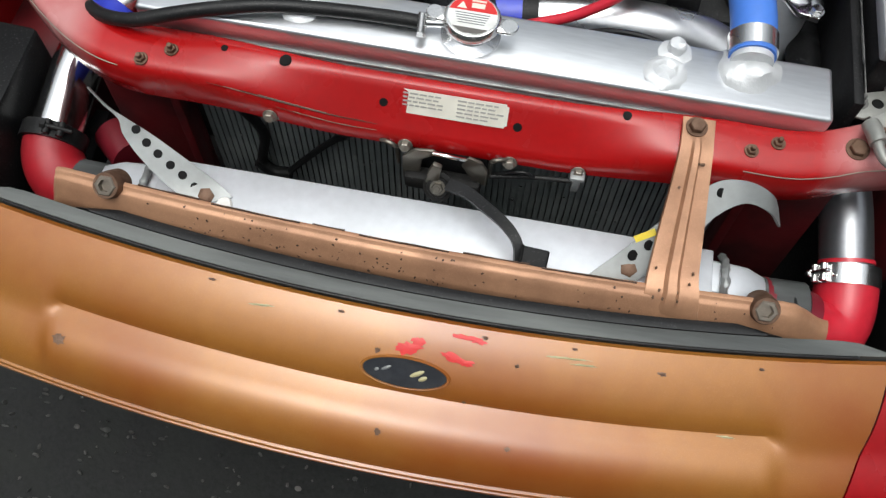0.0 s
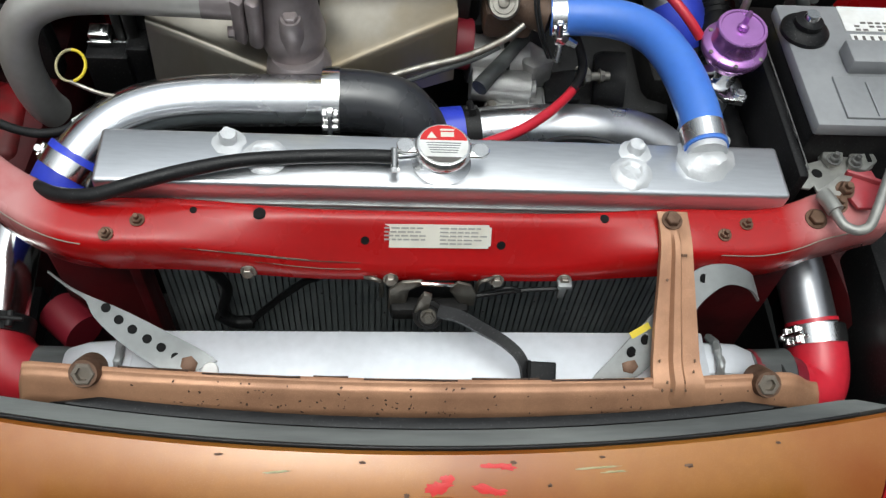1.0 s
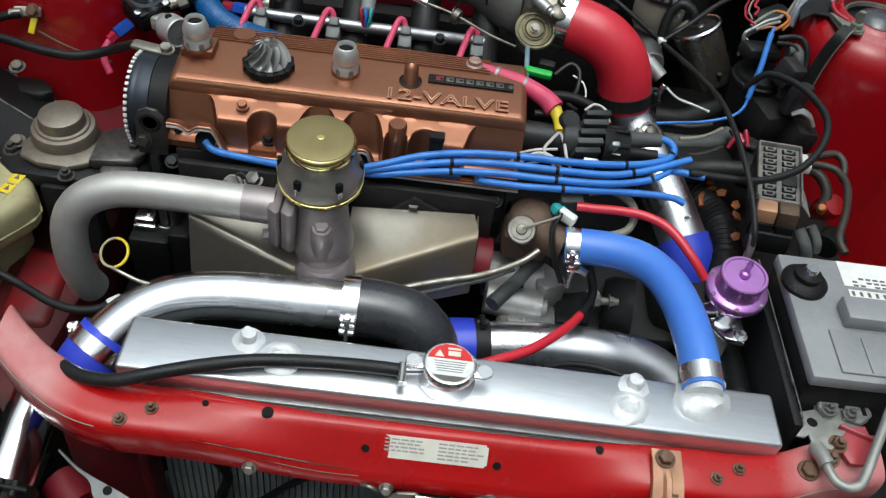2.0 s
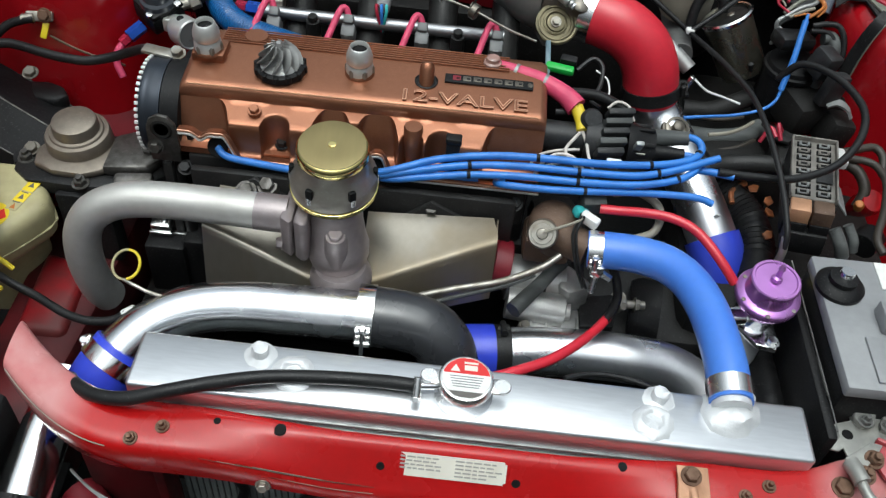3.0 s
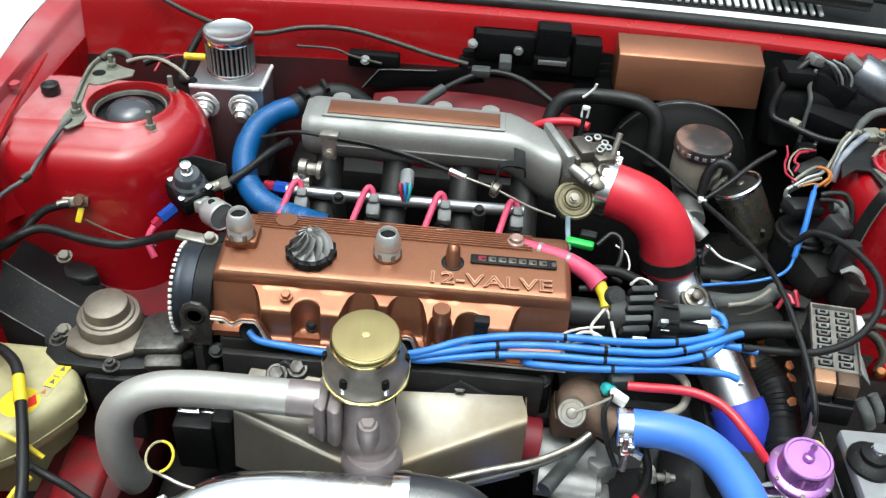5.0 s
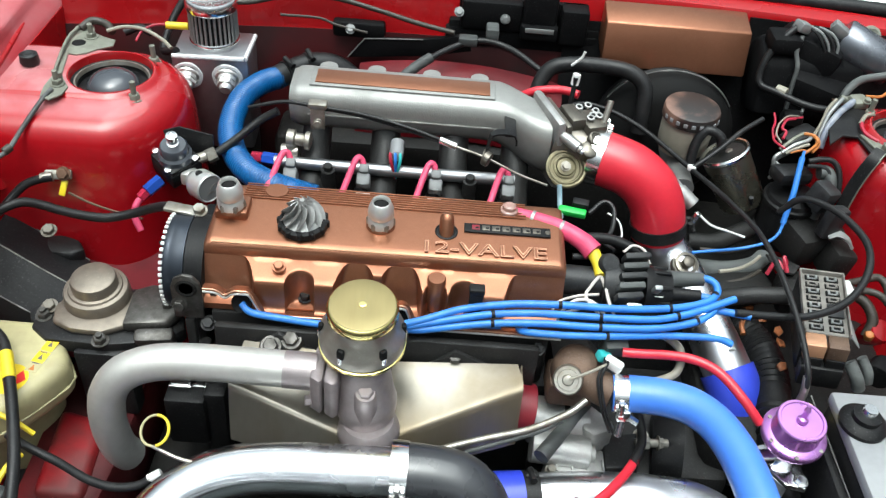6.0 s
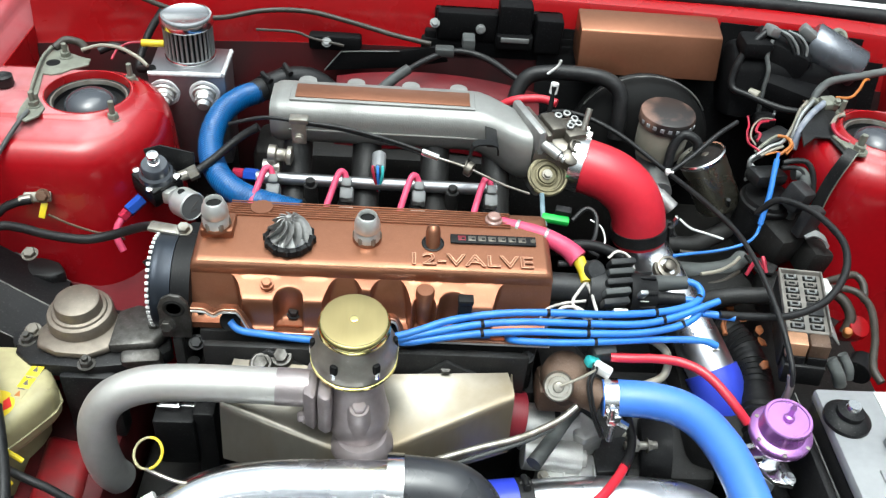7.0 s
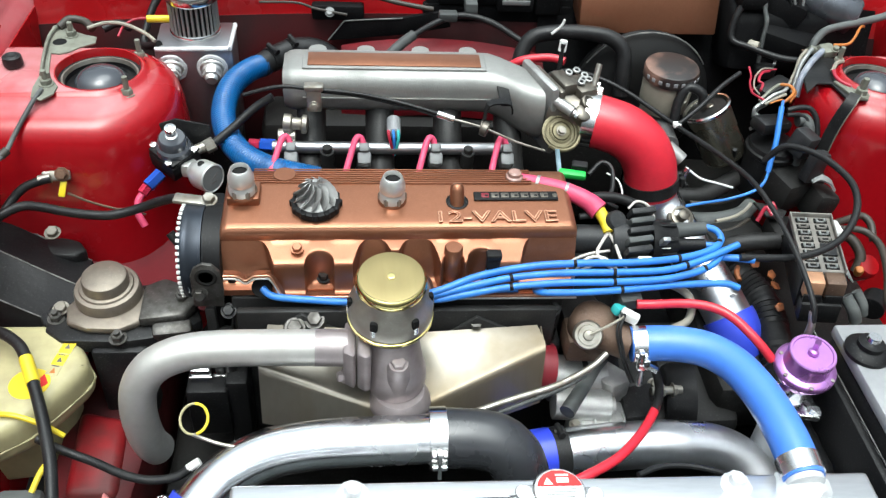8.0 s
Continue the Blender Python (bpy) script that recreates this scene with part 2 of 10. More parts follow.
    asphalt=material("wet_asphalt", (0.0105, 0.0108, 0.0105), 0.75, dirt=(0.024, 0.0255, 0.023), dirt_amount=0.7, dirt_scale=16, grain=150, vary=0.9, bump=1.0, bump_scale=110, spec=0.3),
    concrete=material("pale_concrete", (0.5, 0.5, 0.49), 0.8, dirt=(0.36, 0.36, 0.35), dirt_amount=0.5, dirt_scale=2, bump=0.2),
    whiteedge=material("white_edge_and_wing_glare", (0.8, 0.8, 0.79), 0.4, dirt=(0.6, 0.6, 0.6), dirt_amount=0.3),
    fins=material("dark_radiator_fins", (0.20, 0.222, 0.222), 0.55, metal=0.1, dirt=(0.33, 0.35, 0.35), dirt_amount=0.6, dirt_scale=30, bump=0.3, bump_scale=900),
    green=material("green_plastic", (0.03, 0.42, 0.06), 0.45),
    teal=material("teal_plastic", (0.05, 0.42, 0.42), 0.5),
    clearred=material("translucent_resin", (0.30, 0.18, 0.15), 0.25, coat=0.4),
    bluean=material("blue_anodising", (0.03, 0.12, 0.62), 0.25, metal=0.7),
    redan=material("red_anodising", (0.6, 0.03, 0.08), 0.25, metal=0.7),
    glassy=material("black_gloss_dome", (0.045, 0.05, 0.06), 0.14, coat=0.5, dirt=(0.08, 0.08, 0.085), dirt_amount=0.3),
    brownpaint=material("flaking_brown_cap", (0.022, 0.018, 0.017), 0.45, dirt=(0.34, 0.19, 0.14), dirt_amount=1.0, dirt_scale=13),
    weld=material("frosted_weld_metal", (0.72, 0.73, 0.74), 0.5, metal=0.35, dirt=(0.5, 0.51, 0.52), dirt_amount=0.5, dirt_scale=60, bump=0.3, bump_scale=350),
    mount=material("dull_brown_steel", (0.24, 0.205, 0.165), 0.42, metal=0.6, dirt=(0.10, 0.085, 0.07), dirt_amount=0.6, dirt_scale=26, bump=0.08, specks=0.07),
    brass=material("tarnished_brass", (0.17, 0.148, 0.085), 0.42, metal=0.6, dirt=(0.07, 0.062, 0.042), dirt_amount=0.6, dirt_scale=60),
    canister=material("tarnished_steel_can", (0.52, 0.51, 0.46), 0.24, metal=0.95, dirt=(0.26, 0.245, 0.2), dirt_amount=0.35, dirt_scale=20),
    can=material("dull_welded_aluminium", (0.34, 0.345, 0.36), 0.36, metal=0.9, dirt=(0.25, 0.25, 0.26), dirt_amount=0.5, dirt_scale=12, bump=0.05),
    brushed=material("hand_polished_aluminium", (0.80, 0.81, 0.83), 0.27, metal=1.0, dirt=(0.6, 0.61, 0.63), dirt_amount=0.5, dirt_scale=9, rough_vary=0.2, bump=0.03, bump_scale=60),
    trayplastic=material("dusty_black_plastic", (0.017, 0.0175, 0.0185), 0.45, dirt=(0.05, 0.05, 0.05), dirt_amount=0.5, dirt_scale=40, spec=0.3, specks=0.035),
    fitting=material("bright_plated_steel", (0.74, 0.74, 0.71), 0.36, metal=0.75, dirt=(0.45, 0.45, 0.44), dirt_amount=0.15, dirt_scale=40),
    wgbody=material("bead_blasted_casting", (0.40, 0.375, 0.33), 0.38, metal=0.8, dirt=(0.2, 0.18, 0.15), dirt_amount=0.5, dirt_scale=26, bump=0.12, specks=0.07),
    towerred=material("red_paint_dust_and_glare_on_top", (0.33, 0.004, 0.009), 0.26, coat=0.5, coat_rough=0.05, spec=0.3, dirt=(0.27, 0.012, 0.016), dirt_amount=0.3, dirt_scale=7, bump=0.03, bump_scale=40),
    paleblue=material("pale_blue_strap", (0.22, 0.32, 0.38), 0.45),
    crossred=material("red_paint_faded_at_ends", (0.41, 0.005, 0.006), 0.24, coat=0.25, coat_rough=0.04, spec=0.3, dirt=(0.27, 0.014, 0.014), dirt_amount=0.35, dirt_scale=9, bump=0.05, bump_scale=26),
    grit=material("damp_grit", (0.035, 0.036, 0.033), 0.7, dirt=(0.16, 0.15, 0.14), dirt_amount=0.7, dirt_scale=30),
    pulley=material("blued_dark_steel", (0.035, 0.042, 0.055), 0.36, metal=0.6, dirt=(0.02, 0.022, 0.026), dirt_amount=0.5, dirt_scale=30, bump=0.08),
    injector=material("light_grey_plastic", (0.14, 0.145, 0.145), 0.45, dirt=(0.14, 0.14, 0.14), dirt_amount=0.5, dirt_scale=60),
    beam=material("gloss_black_steel", (0.010, 0.0102, 0.011), 0.45, dirt=(0.03, 0.03, 0.031), dirt_amount=0.5, dirt_scale=18, rough_vary=0.3, bump=0.2, bump_scale=120, spec=0.14, specks=0.035),
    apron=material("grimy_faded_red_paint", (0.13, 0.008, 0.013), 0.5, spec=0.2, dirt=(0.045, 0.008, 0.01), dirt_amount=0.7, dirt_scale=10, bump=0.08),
    royal=material("royal_blue_silicone", (0.035, 0.06, 0.58), 0.36, coat=0.2, dirt=(0.05, 0.09, 0.62), dirt_amount=0.4, bump=0.02, bump_scale=80),
    olive=material("dusty_cadmium_steel", (0.20, 0.205, 0.165), 0.6, metal=0.2, dirt=(0.12, 0.12, 0.095), dirt_amount=0.6, dirt_scale=50, bump=0.15),
    cable=material("brown_black_cable", (0.030, 0.024, 0.018), 0.5, dirt=(0.06, 0.05, 0.04), dirt_amount=0.4, dirt_scale=60, specks=0.035),
    # Red darkened for the shade on the bulkhead hump.
    humpred=material("shaded_hump_red_paint", (0.12, 0.004, 0.008), 0.5, dirt=(0.05, 0.005, 0.007), dirt_amount=0.6, dirt_scale=14, bump=0.05, spec=0.25),
    # Pale grey for scuffed edges and for painted edge highlights.
    scuffed=material("scuff_and_glint_edge", (0.20, 0.20, 0.19), 0.5, metal=0.3, dirt=(0.05, 0.05, 0.05), dirt_amount=0.8, dirt_scale=55),
    # Brighter copper for the lit letter edges and the flange line.
    brightcopper=material("bright_copper_edge_paint", (0.62, 0.34, 0.22), 0.36, metal=0.6, dirt=(0.42, 0.21, 0.13), dirt_amount=0.4, dirt_scale=30),
    motor=material("dark_plated_steel", (0.16, 0.17, 0.19), 0.30, metal=0.7, dirt=(0.02, 0.02, 0.022), dirt_amount=0.7, dirt_scale=16),
)


def tint_dust_glare(m, color, lo, hi, most, along=""):
    """Tints paint pale: dust and sky glare on level tops, or fading along an axis."""
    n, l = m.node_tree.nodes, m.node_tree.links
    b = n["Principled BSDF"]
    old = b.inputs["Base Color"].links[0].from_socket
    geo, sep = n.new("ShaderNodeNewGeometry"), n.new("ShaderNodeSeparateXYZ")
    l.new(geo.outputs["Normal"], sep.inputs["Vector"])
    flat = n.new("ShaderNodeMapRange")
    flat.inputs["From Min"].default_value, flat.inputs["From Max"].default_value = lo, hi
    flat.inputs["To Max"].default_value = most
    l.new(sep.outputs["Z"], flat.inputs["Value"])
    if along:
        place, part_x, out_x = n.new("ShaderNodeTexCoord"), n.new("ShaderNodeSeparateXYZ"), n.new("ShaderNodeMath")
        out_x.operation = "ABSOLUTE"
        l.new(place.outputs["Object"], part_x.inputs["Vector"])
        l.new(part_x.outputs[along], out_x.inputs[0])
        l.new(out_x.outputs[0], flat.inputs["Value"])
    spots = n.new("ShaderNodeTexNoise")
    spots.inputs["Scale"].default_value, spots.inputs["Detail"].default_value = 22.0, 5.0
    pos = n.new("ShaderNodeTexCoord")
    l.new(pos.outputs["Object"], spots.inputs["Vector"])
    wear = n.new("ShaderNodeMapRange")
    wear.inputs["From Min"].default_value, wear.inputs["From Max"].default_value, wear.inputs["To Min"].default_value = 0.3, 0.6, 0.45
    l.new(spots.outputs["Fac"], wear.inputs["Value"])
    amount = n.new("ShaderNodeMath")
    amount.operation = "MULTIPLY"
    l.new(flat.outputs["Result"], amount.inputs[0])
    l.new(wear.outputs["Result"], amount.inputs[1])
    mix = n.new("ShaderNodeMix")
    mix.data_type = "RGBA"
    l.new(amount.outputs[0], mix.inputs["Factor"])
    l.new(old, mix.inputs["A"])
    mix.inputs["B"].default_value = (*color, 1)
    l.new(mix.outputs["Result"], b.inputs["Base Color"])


# Upward faces go pale by their normal: dust plus sky glare in the colour.
tint_dust_glare(M["towerred"], (0.50, 0.24, 0.25), 0.90, 0.985, 0.8)
tint_dust_glare(M["crossred"], (0.55, 0.30, 0.29), 0.355, 0.395, 0.70, "X")

# ---- building helpers ----
def V(*a):
    return Vector(a)


def finish(bm, flat=False, angle=0.7):
    bmesh.ops.recalc_face_normals(bm, faces=bm.faces)
    for f in bm.faces:
        f.smooth = not flat
    for e in bm.edges:
        e.smooth = not (len(e.link_faces) == 2 and e.calc_face_angle(0) > angle)
    return bm


ORIGIN = {}


def thing(name, base, label, category, group="", kind=""):
    ob = new(name)
    ob.location = base
    ob.empty_display_size = 0.02
    ORIGIN[ob.name] = Vector(base)
    return tagged(ob, label, category, group, kind)


def part(name, bm, mat, parent, label="", flat=False, kind=""):
    """One mesh object under a thing or a part, from a bmesh in world metres."""
    if isinstance(bm, (list, tuple)):
        bm = merged(bm)
    finish(bm, flat)
    me = bpy.data.meshes.new(name)
    base = ORIGIN[parent.name]
    bmesh.ops.translate(bm, verts=bm.verts, vec=-base)
    bm.to_mesh(me)
    bm.free()
    me.materials.append(M[mat])
    ob = new(name, me)
    ob.parent = parent
    ORIGIN[ob.name] = base
    return tagged(ob, label, kind=kind)


def solid(name, bm, mat, label, category, group="", kind=""):
    """A top-level thing that is one mesh."""
    if isinstance(bm, (list, tuple)):
        bm = merged(bm)
    finish(bm)
    lo = [min(v.co[i] for v in bm.verts) for i in range(3)]
    hi = [max(v.co[i] for v in bm.verts) for i in range(3)]
    base = Vector(((lo[0] + hi[0]) / 2, (lo[1] + hi[1]) / 2, lo[2]))
    bmesh.ops.translate(bm, verts=bm.verts, vec=-base)
    me = bpy.data.meshes.new(name)
    bm.to_mesh(me)
    bm.free()
    me.materials.append(M[mat])
    ob = new(name, me)
    ob.location = base
    ORIGIN[ob.name] = base
    return tagged(ob, label, category, group, kind)


def merged(list_of_bm):
    out = bmesh.new()
    for b in list_of_bm:
        me = bpy.data.meshes.new("tmp")
        b.to_mesh(me)
        b.free()
        out.from_mesh(me)
        bpy.data.meshes.remove(me)
    return out


def turn_to(axis, up=None):
    """A rotation whose z runs along axis."""
    return Vector(axis).to_track_quat("Z", "Y").to_matrix().to_4x4()


def box(c, size, bev=0.0015, rot=(0, 0, 0), seg=2):
    bm = bmesh.new()
    bmesh.ops.create_cube(bm, size=1, matrix=Matrix.Diagonal((*size, 1)))
    if bev:
        bmesh.ops.bevel(bm, geom=list(bm.edges), offset=min(bev, min(size) * 0.45), segments=seg, affect="EDGES", profile=0.5)
    bmesh.ops.transform(bm, matrix=pose(*c, *rot), verts=bm.verts)
    return bm


def lathe(profile, base, axis=(0, 0, 1), seg=28, capped=True):
    """Turned round axis from (radius, height) pairs."""
    bm = bmesh.new()
    rings = []
    for r, h in profile:
        if r < 1e-6:
            rings.append([bm.verts.new((0, 0, h))])
        else:
            rings.append([bm.verts.new((r * math.cos(2 * math.pi * i / seg), r * math.sin(2 * math.pi * i / seg), h)) for i in range(seg)])
    for a, b in zip(rings, rings[1:]):
        for i in range(seg):
            j = (i + 1) % seg
            if len(a) == 1 and len(b) > 1:
                bm.faces.new((a[0], b[i], b[j]))
            elif len(b) == 1 and len(a) > 1:
                bm.faces.new((a[i], a[j], b[0]))
            elif len(a) > 1:
                bm.faces.new((a[i], a[j], b[j], b[i]))
    for ring in (rings[0], rings[-1]):
        if len(ring) > 1 and capped:
            bm.faces.new(ring)
    bmesh.ops.transform(bm, matrix=Matrix.Translation(base) @ turn_to(axis), verts=bm.verts)
    return bm


def cyl(p0, p1, r, r2=None, seg=20, bev=0.0008):
    p0, p1 = Vector(p0), Vector(p1)
    h = (p1 - p0).length
    r2 = r if r2 is None else r2
    b = min(bev, r * 0.4, h * 0.3)
    return lathe([(0, 0), (r - b, 0), (r, b), (r2, h - b), (r2 - b, h), (0, h)], p0, p1 - p0, seg)


def spline(pts, step=6):
    """Points along a smooth curve through pts."""
    p = [Vector(q) for q in pts]
    p = [p[0] * 2 - p[1], *p, p[-1] * 2 - p[-2]]
    out = []
    for a, b, c, d in zip(p, p[1:], p[2:], p[3:]):
        for i in range(step):
            t = i / step
            out.append(0.5 * (2 * b + (c - a) * t + (2 * a - 5 * b + 4 * c - d) * t * t + (3 * b - a - 3 * c + d) * t ** 3))
    out.append(p[-2].copy())
    return out


def tube(pts, r, seg=14, step=6, wave=0.0, waves=0, smooth=True, squash=1.0, hollow=False):
    """A round hose or pipe along pts. r: one radius or one for each end; wave: ribs."""
    line = spline(pts, step) if smooth else [Vector(q) for q in pts]
    bm = bmesh.new()
    n = len(line)
    tang = [(line[min(i + 1, n - 1)] - line[max(i - 1, 0)]).normalized() for i in range(n)]
    side = tang[0].orthogonal().normalized()
    if abs(tang[0].z) < 0.9:
        side = tang[0].cross(V(0, 0, 1)).normalized()
    rings = []
    for i in range(n):
        side = (side - tang[i] * side.dot(tang[i])).normalized()
        up = tang[i].cross(side)
        f = i / (n - 1)
        rad = r if not isinstance(r, (tuple, list)) else r[0] + (r[1] - r[0]) * f
        if waves:
            rad += wave * math.sin(f * waves * 2 * math.pi)
        rings.append([bm.verts.new(line[i] + rad * (math.cos(2 * math.pi * k / seg) * side + squash * math.sin(2 * math.pi * k / seg) * up)) for k in range(seg)])
    for a, b in zip(rings, rings[1:]):
        for k in range(seg):
            bm.faces.new((a[k], a[(k + 1) % seg], b[(k + 1) % seg], b[k]))
    bm.faces.new(rings[0][::-1])
    bm.faces.new(rings[-1])
    return bm


def prism(poly, lo, hi, plane="xy", bev=0.001, seg=2):
    """A polygon drawn in a plane and given depth from lo to hi across it."""
    bm = bmesh.new()
    at = {"xy": lambda a, b, h: (a, b, h), "xz": lambda a, b, h: (a, h, b), "yz": lambda a, b, h: (h, a, b)}[plane]
    low = [bm.verts.new(at(a, b, lo)) for a, b in poly]
    top = [bm.verts.new(at(a, b, hi)) for a, b in poly]
    n = len(poly)
    bm.faces.new(low)
    bm.faces.new(top[::-1])
    for i in range(n):
        bm.faces.new((low[i], low[(i + 1) % n], top[(i + 1) % n], top[i]))
    if bev:
        bmesh.ops.recalc_face_normals(bm, faces=bm.faces)
        bmesh.ops.bevel(bm, geom=list(bm.edges), offset=bev, segments=seg, affect="EDGES", profile=0.5)
    return bm


def sheet(fn, us, vs, thick=0.0):
    """A skin fn(u, v) -> (x, y, z), given thickness along its normals."""
    bm = bmesh.new()
    grid = [[bm.verts.new(fn(u, v)) for v in vs] for u in us]
    for a, b in zip(grid, grid[1:]):
        for i in range(len(vs) - 1):
            bm.faces.new((a[i], b[i], b[i + 1], a[i + 1]))
    bmesh.ops.recalc_face_normals(bm, faces=bm.faces)
    if thick:
        bmesh.ops.solidify(bm, geom=list(bm.faces), thickness=thick)
    return bm


def loft(loops, caps=True):
    bm = bmesh.new()
    rings = [[bm.verts.new(p) for p in lp] for lp in loops]
    for a, b in zip(rings, rings[1:]):
        n = len(a)
        for i in range(n):
            bm.faces.new((a[i], a[(i + 1) % n], b[(i + 1) % n], b[i]))
    if caps:
        bm.faces.new(rings[0][::-1])
        bm.faces.new(rings[-1])
    return bm


def strap(pts, width, thick, across=(1, 0, 0), step=5):
    """A flat strip along pts, width across the given direction."""
    line = spline(pts, step)
    w = Vector(across).normalized()
    loops = []
    for i, p in enumerate(line):
        t = (line[min(i + 1, len(line) - 1)] - line[max(i - 1, 0)]).normalized()
        s = (w - t * w.dot(t)).normalized()
        nrm = t.cross(s)
        wd = width if not isinstance(width, tuple) else width[0] + (width[1] - width[0]) * i / (len(line) - 1)
        loops.append([p + s * wd / 2 + nrm * thick / 2, p - s * wd / 2 + nrm * thick / 2, p - s * wd / 2 - nrm * thick / 2, p + s * wd / 2 - nrm * thick / 2])
    return loft(loops)


def hexbolt(p, axis=(0, 0, 1), r=0.006, h=0.005, washer=True, stud=0.0):
    """A hexagon head with its washer, standing on p."""
    p, a = Vector(p), Vector(axis).normalized()
    bms = [lathe([(0, 0), (r, 0), (r, h * 0.85), (r * 0.86, h), (0, h)], p + a * (0.0012 if washer else 0), a, 6)]
    if washer:
        bms.append(cyl(p, p + a * 0.0014, r * 1.35, seg=18, bev=0.0003))
    if stud:
        bms.append(cyl(p + a * h, p + a * (h + stud), r * 0.5, seg=12, bev=0.0005))
    return merged(bms)


def band(p, axis, r, w=0.012, thick=0.0012, screw=(0, 0, 1)):
    """A worm-drive hose clamp round axis at p, with its screw housing."""
    p, a = Vector(p), Vector(axis).normalized()
    s = Vector(screw)
    s = (s - a * s.dot(a)).normalized()
    o = a.cross(s)
    bms = [lathe([(r, -w / 2), (r + thick, -w / 2), (r + thick, w / 2), (r, w / 2)], p, a, 32)]
    c = p + s * (r + 0.004)
    bms.append(cyl(c - o * 0.010, c + o * 0.009, 0.0042, seg=12))
    bms.append(cyl(c + o * 0.009, c + o * 0.014, 0.0052, seg=6, bev=0.0004))
    bms.append(cyl(c - s * 0.003 - a * w * 0.42, c - s * 0.003 + a * w * 0.42, 0.004, seg=8))
    return merged(bms)


def tbolt(p, axis, r, w=0.019, screw=(0, -1, 0.3)):
    """A wide T-bolt clamp with its long screw."""
    p, a = Vector(p), Vector(axis).normalized()
    s = Vector(screw)
    s = (s - a * s.dot(a)).normalized()
    o = a.cross(s)
    c = p + s * (r + 0.007)
    return merged([
        lathe([(r, -w / 2), (r + 0.0014, -w / 2), (r + 0.0014, w / 2), (r, w / 2)], p, a, 36),
        cyl(c - o * 0.006, c + o * 0.026, 0.0026, seg=10), cyl(c - o * 0.009, c - o * 0.003, 0.0048, seg=6),
        cyl(c - o * 0.002 - a * w * 0.45 - s * 0.003, c - o * 0.002 + a * w * 0.45 - s * 0.003, 0.0042, seg=10),
        cyl(c + o * 0.013 - a * w * 0.45 - s * 0.003, c + o * 0.013 + a * w * 0.45 - s * 0.003, 0.0042, seg=10),
    ])


def lettering(name, body, at, size, mat, parent, rot, depth=0.0006, align="CENTER", wide=1.0, outline=0.0):
    """Raised letters in the built-in font, as a mesh."""
    cu = bpy.data.curves.new("letters", "FONT")
    cu.body, cu.size, cu.extrude, cu.align_x, cu.align_y, cu.resolution_u = body, size, depth, align, "CENTER", 3
    if outline:
        cu.fill_mode, cu.extrude, cu.bevel_depth, cu.bevel_resolution = "NONE", 0.0, outline, 2
    tmp = bpy.data.objects.new("letters", cu)
    scene.collection.objects.link(tmp)
    dg = bpy.context.evaluated_depsgraph_get()
    me = bpy.data.meshes.new_from_object(tmp.evaluated_get(dg))
    bpy.data.objects.remove(tmp)
    base = ORIGIN[parent.name]
    me.transform(Matrix.Translation(-base) @ pose(*at, *rot) @ Matrix.Diagonal((wide, 1, 1, 1)))
    me.materials.clear()
    me.materials.append(M[mat])
    ob = new(name, me)
    ob.parent = parent
    ORIGIN[ob.name] = base
    return ob


def lin(a, b, n):
    return [a + (b - a) * i / (n - 1) for i in range(n)]


def smooth01(a, b, x):
    t = max(0.0, min(1.0, (x - a) / (b - a)))
    return t * t * (3 - 2 * t)

# ---- ground ----
solid("ground", sheet(lambda u, v: (u, v, 0.004 * noise.noise((u * 3, v * 3, 0))), [-400, -60, -8, *lin(-2.5, 2.5, 40), 8, 60, 400], [-400, -60, -8, *lin(-2.5, 2.5, 40), 8, 60, 400]),
      "asphalt", "dark damp coarse asphalt under the car", "ground", kind="structure")
solid("pavement", prism([(-8, 0.9), (-1.15, 0.9), (-1.15, 12), (-8, 12)], 0.002, 0.03, bev=0.004), "concrete",
      "pale grey concrete pavement beside the parked car", "pavement", kind="structure")

# ---- car body ----
car = thing("car_body", (0, 0.9, 0.0), "red hatchback front body with its bonnet off", "car body")


def bow(x):
    return 0.2 * x * x


NOSE_MID = [(0.318, 0.664), (0.317, 0.671), (0.312, 0.674), (0.3, 0.67), (0.286, 0.6637), (0.273, 0.6565), (0.2635, 0.6497), (0.2572, 0.6432), (0.253, 0.6372), (0.2508, 0.6322), (0.2455, 0.6304), (0.234, 0.6288), (0.2235, 0.6268), (0.2136, 0.6232), (0.2041, 0.6169), (0.1961, 0.6076), (0.1901, 0.5977), (0.1866, 0.5899), (0.1892, 0.5883), (0.1888, 0.5863), (0.1847, 0.5852), (0.1833, 0.5826), (0.1868, 0.5811), (0.1864, 0.579), (0.1824, 0.5779), (0.1819, 0.5753), (0.1917, 0.5722), (0.25, 0.5701)]
NOSE_END = [(0.318, 0.664), (0.317, 0.671), (0.312, 0.674), (0.3, 0.67), (0.286, 0.664), (0.273, 0.6572), (0.2625, 0.6503), (0.2545, 0.6445), (0.2485, 0.6395), (0.243, 0.635), (0.2375, 0.63), (0.2302, 0.626), (0.2222, 0.6221), (0.2136, 0.6172), (0.2048, 0.6112), (0.1968, 0.6042), (0.1909, 0.5967), (0.1866, 0.5899), (0.1892, 0.5883), (0.1888, 0.5863), (0.1847, 0.5852), (0.1833, 0.5826), (0.1868, 0.5811), (0.1864, 0.579), (0.1824, 0.5779), (0.1819, 0.5753), (0.1917, 0.5722), (0.25, 0.5701)]


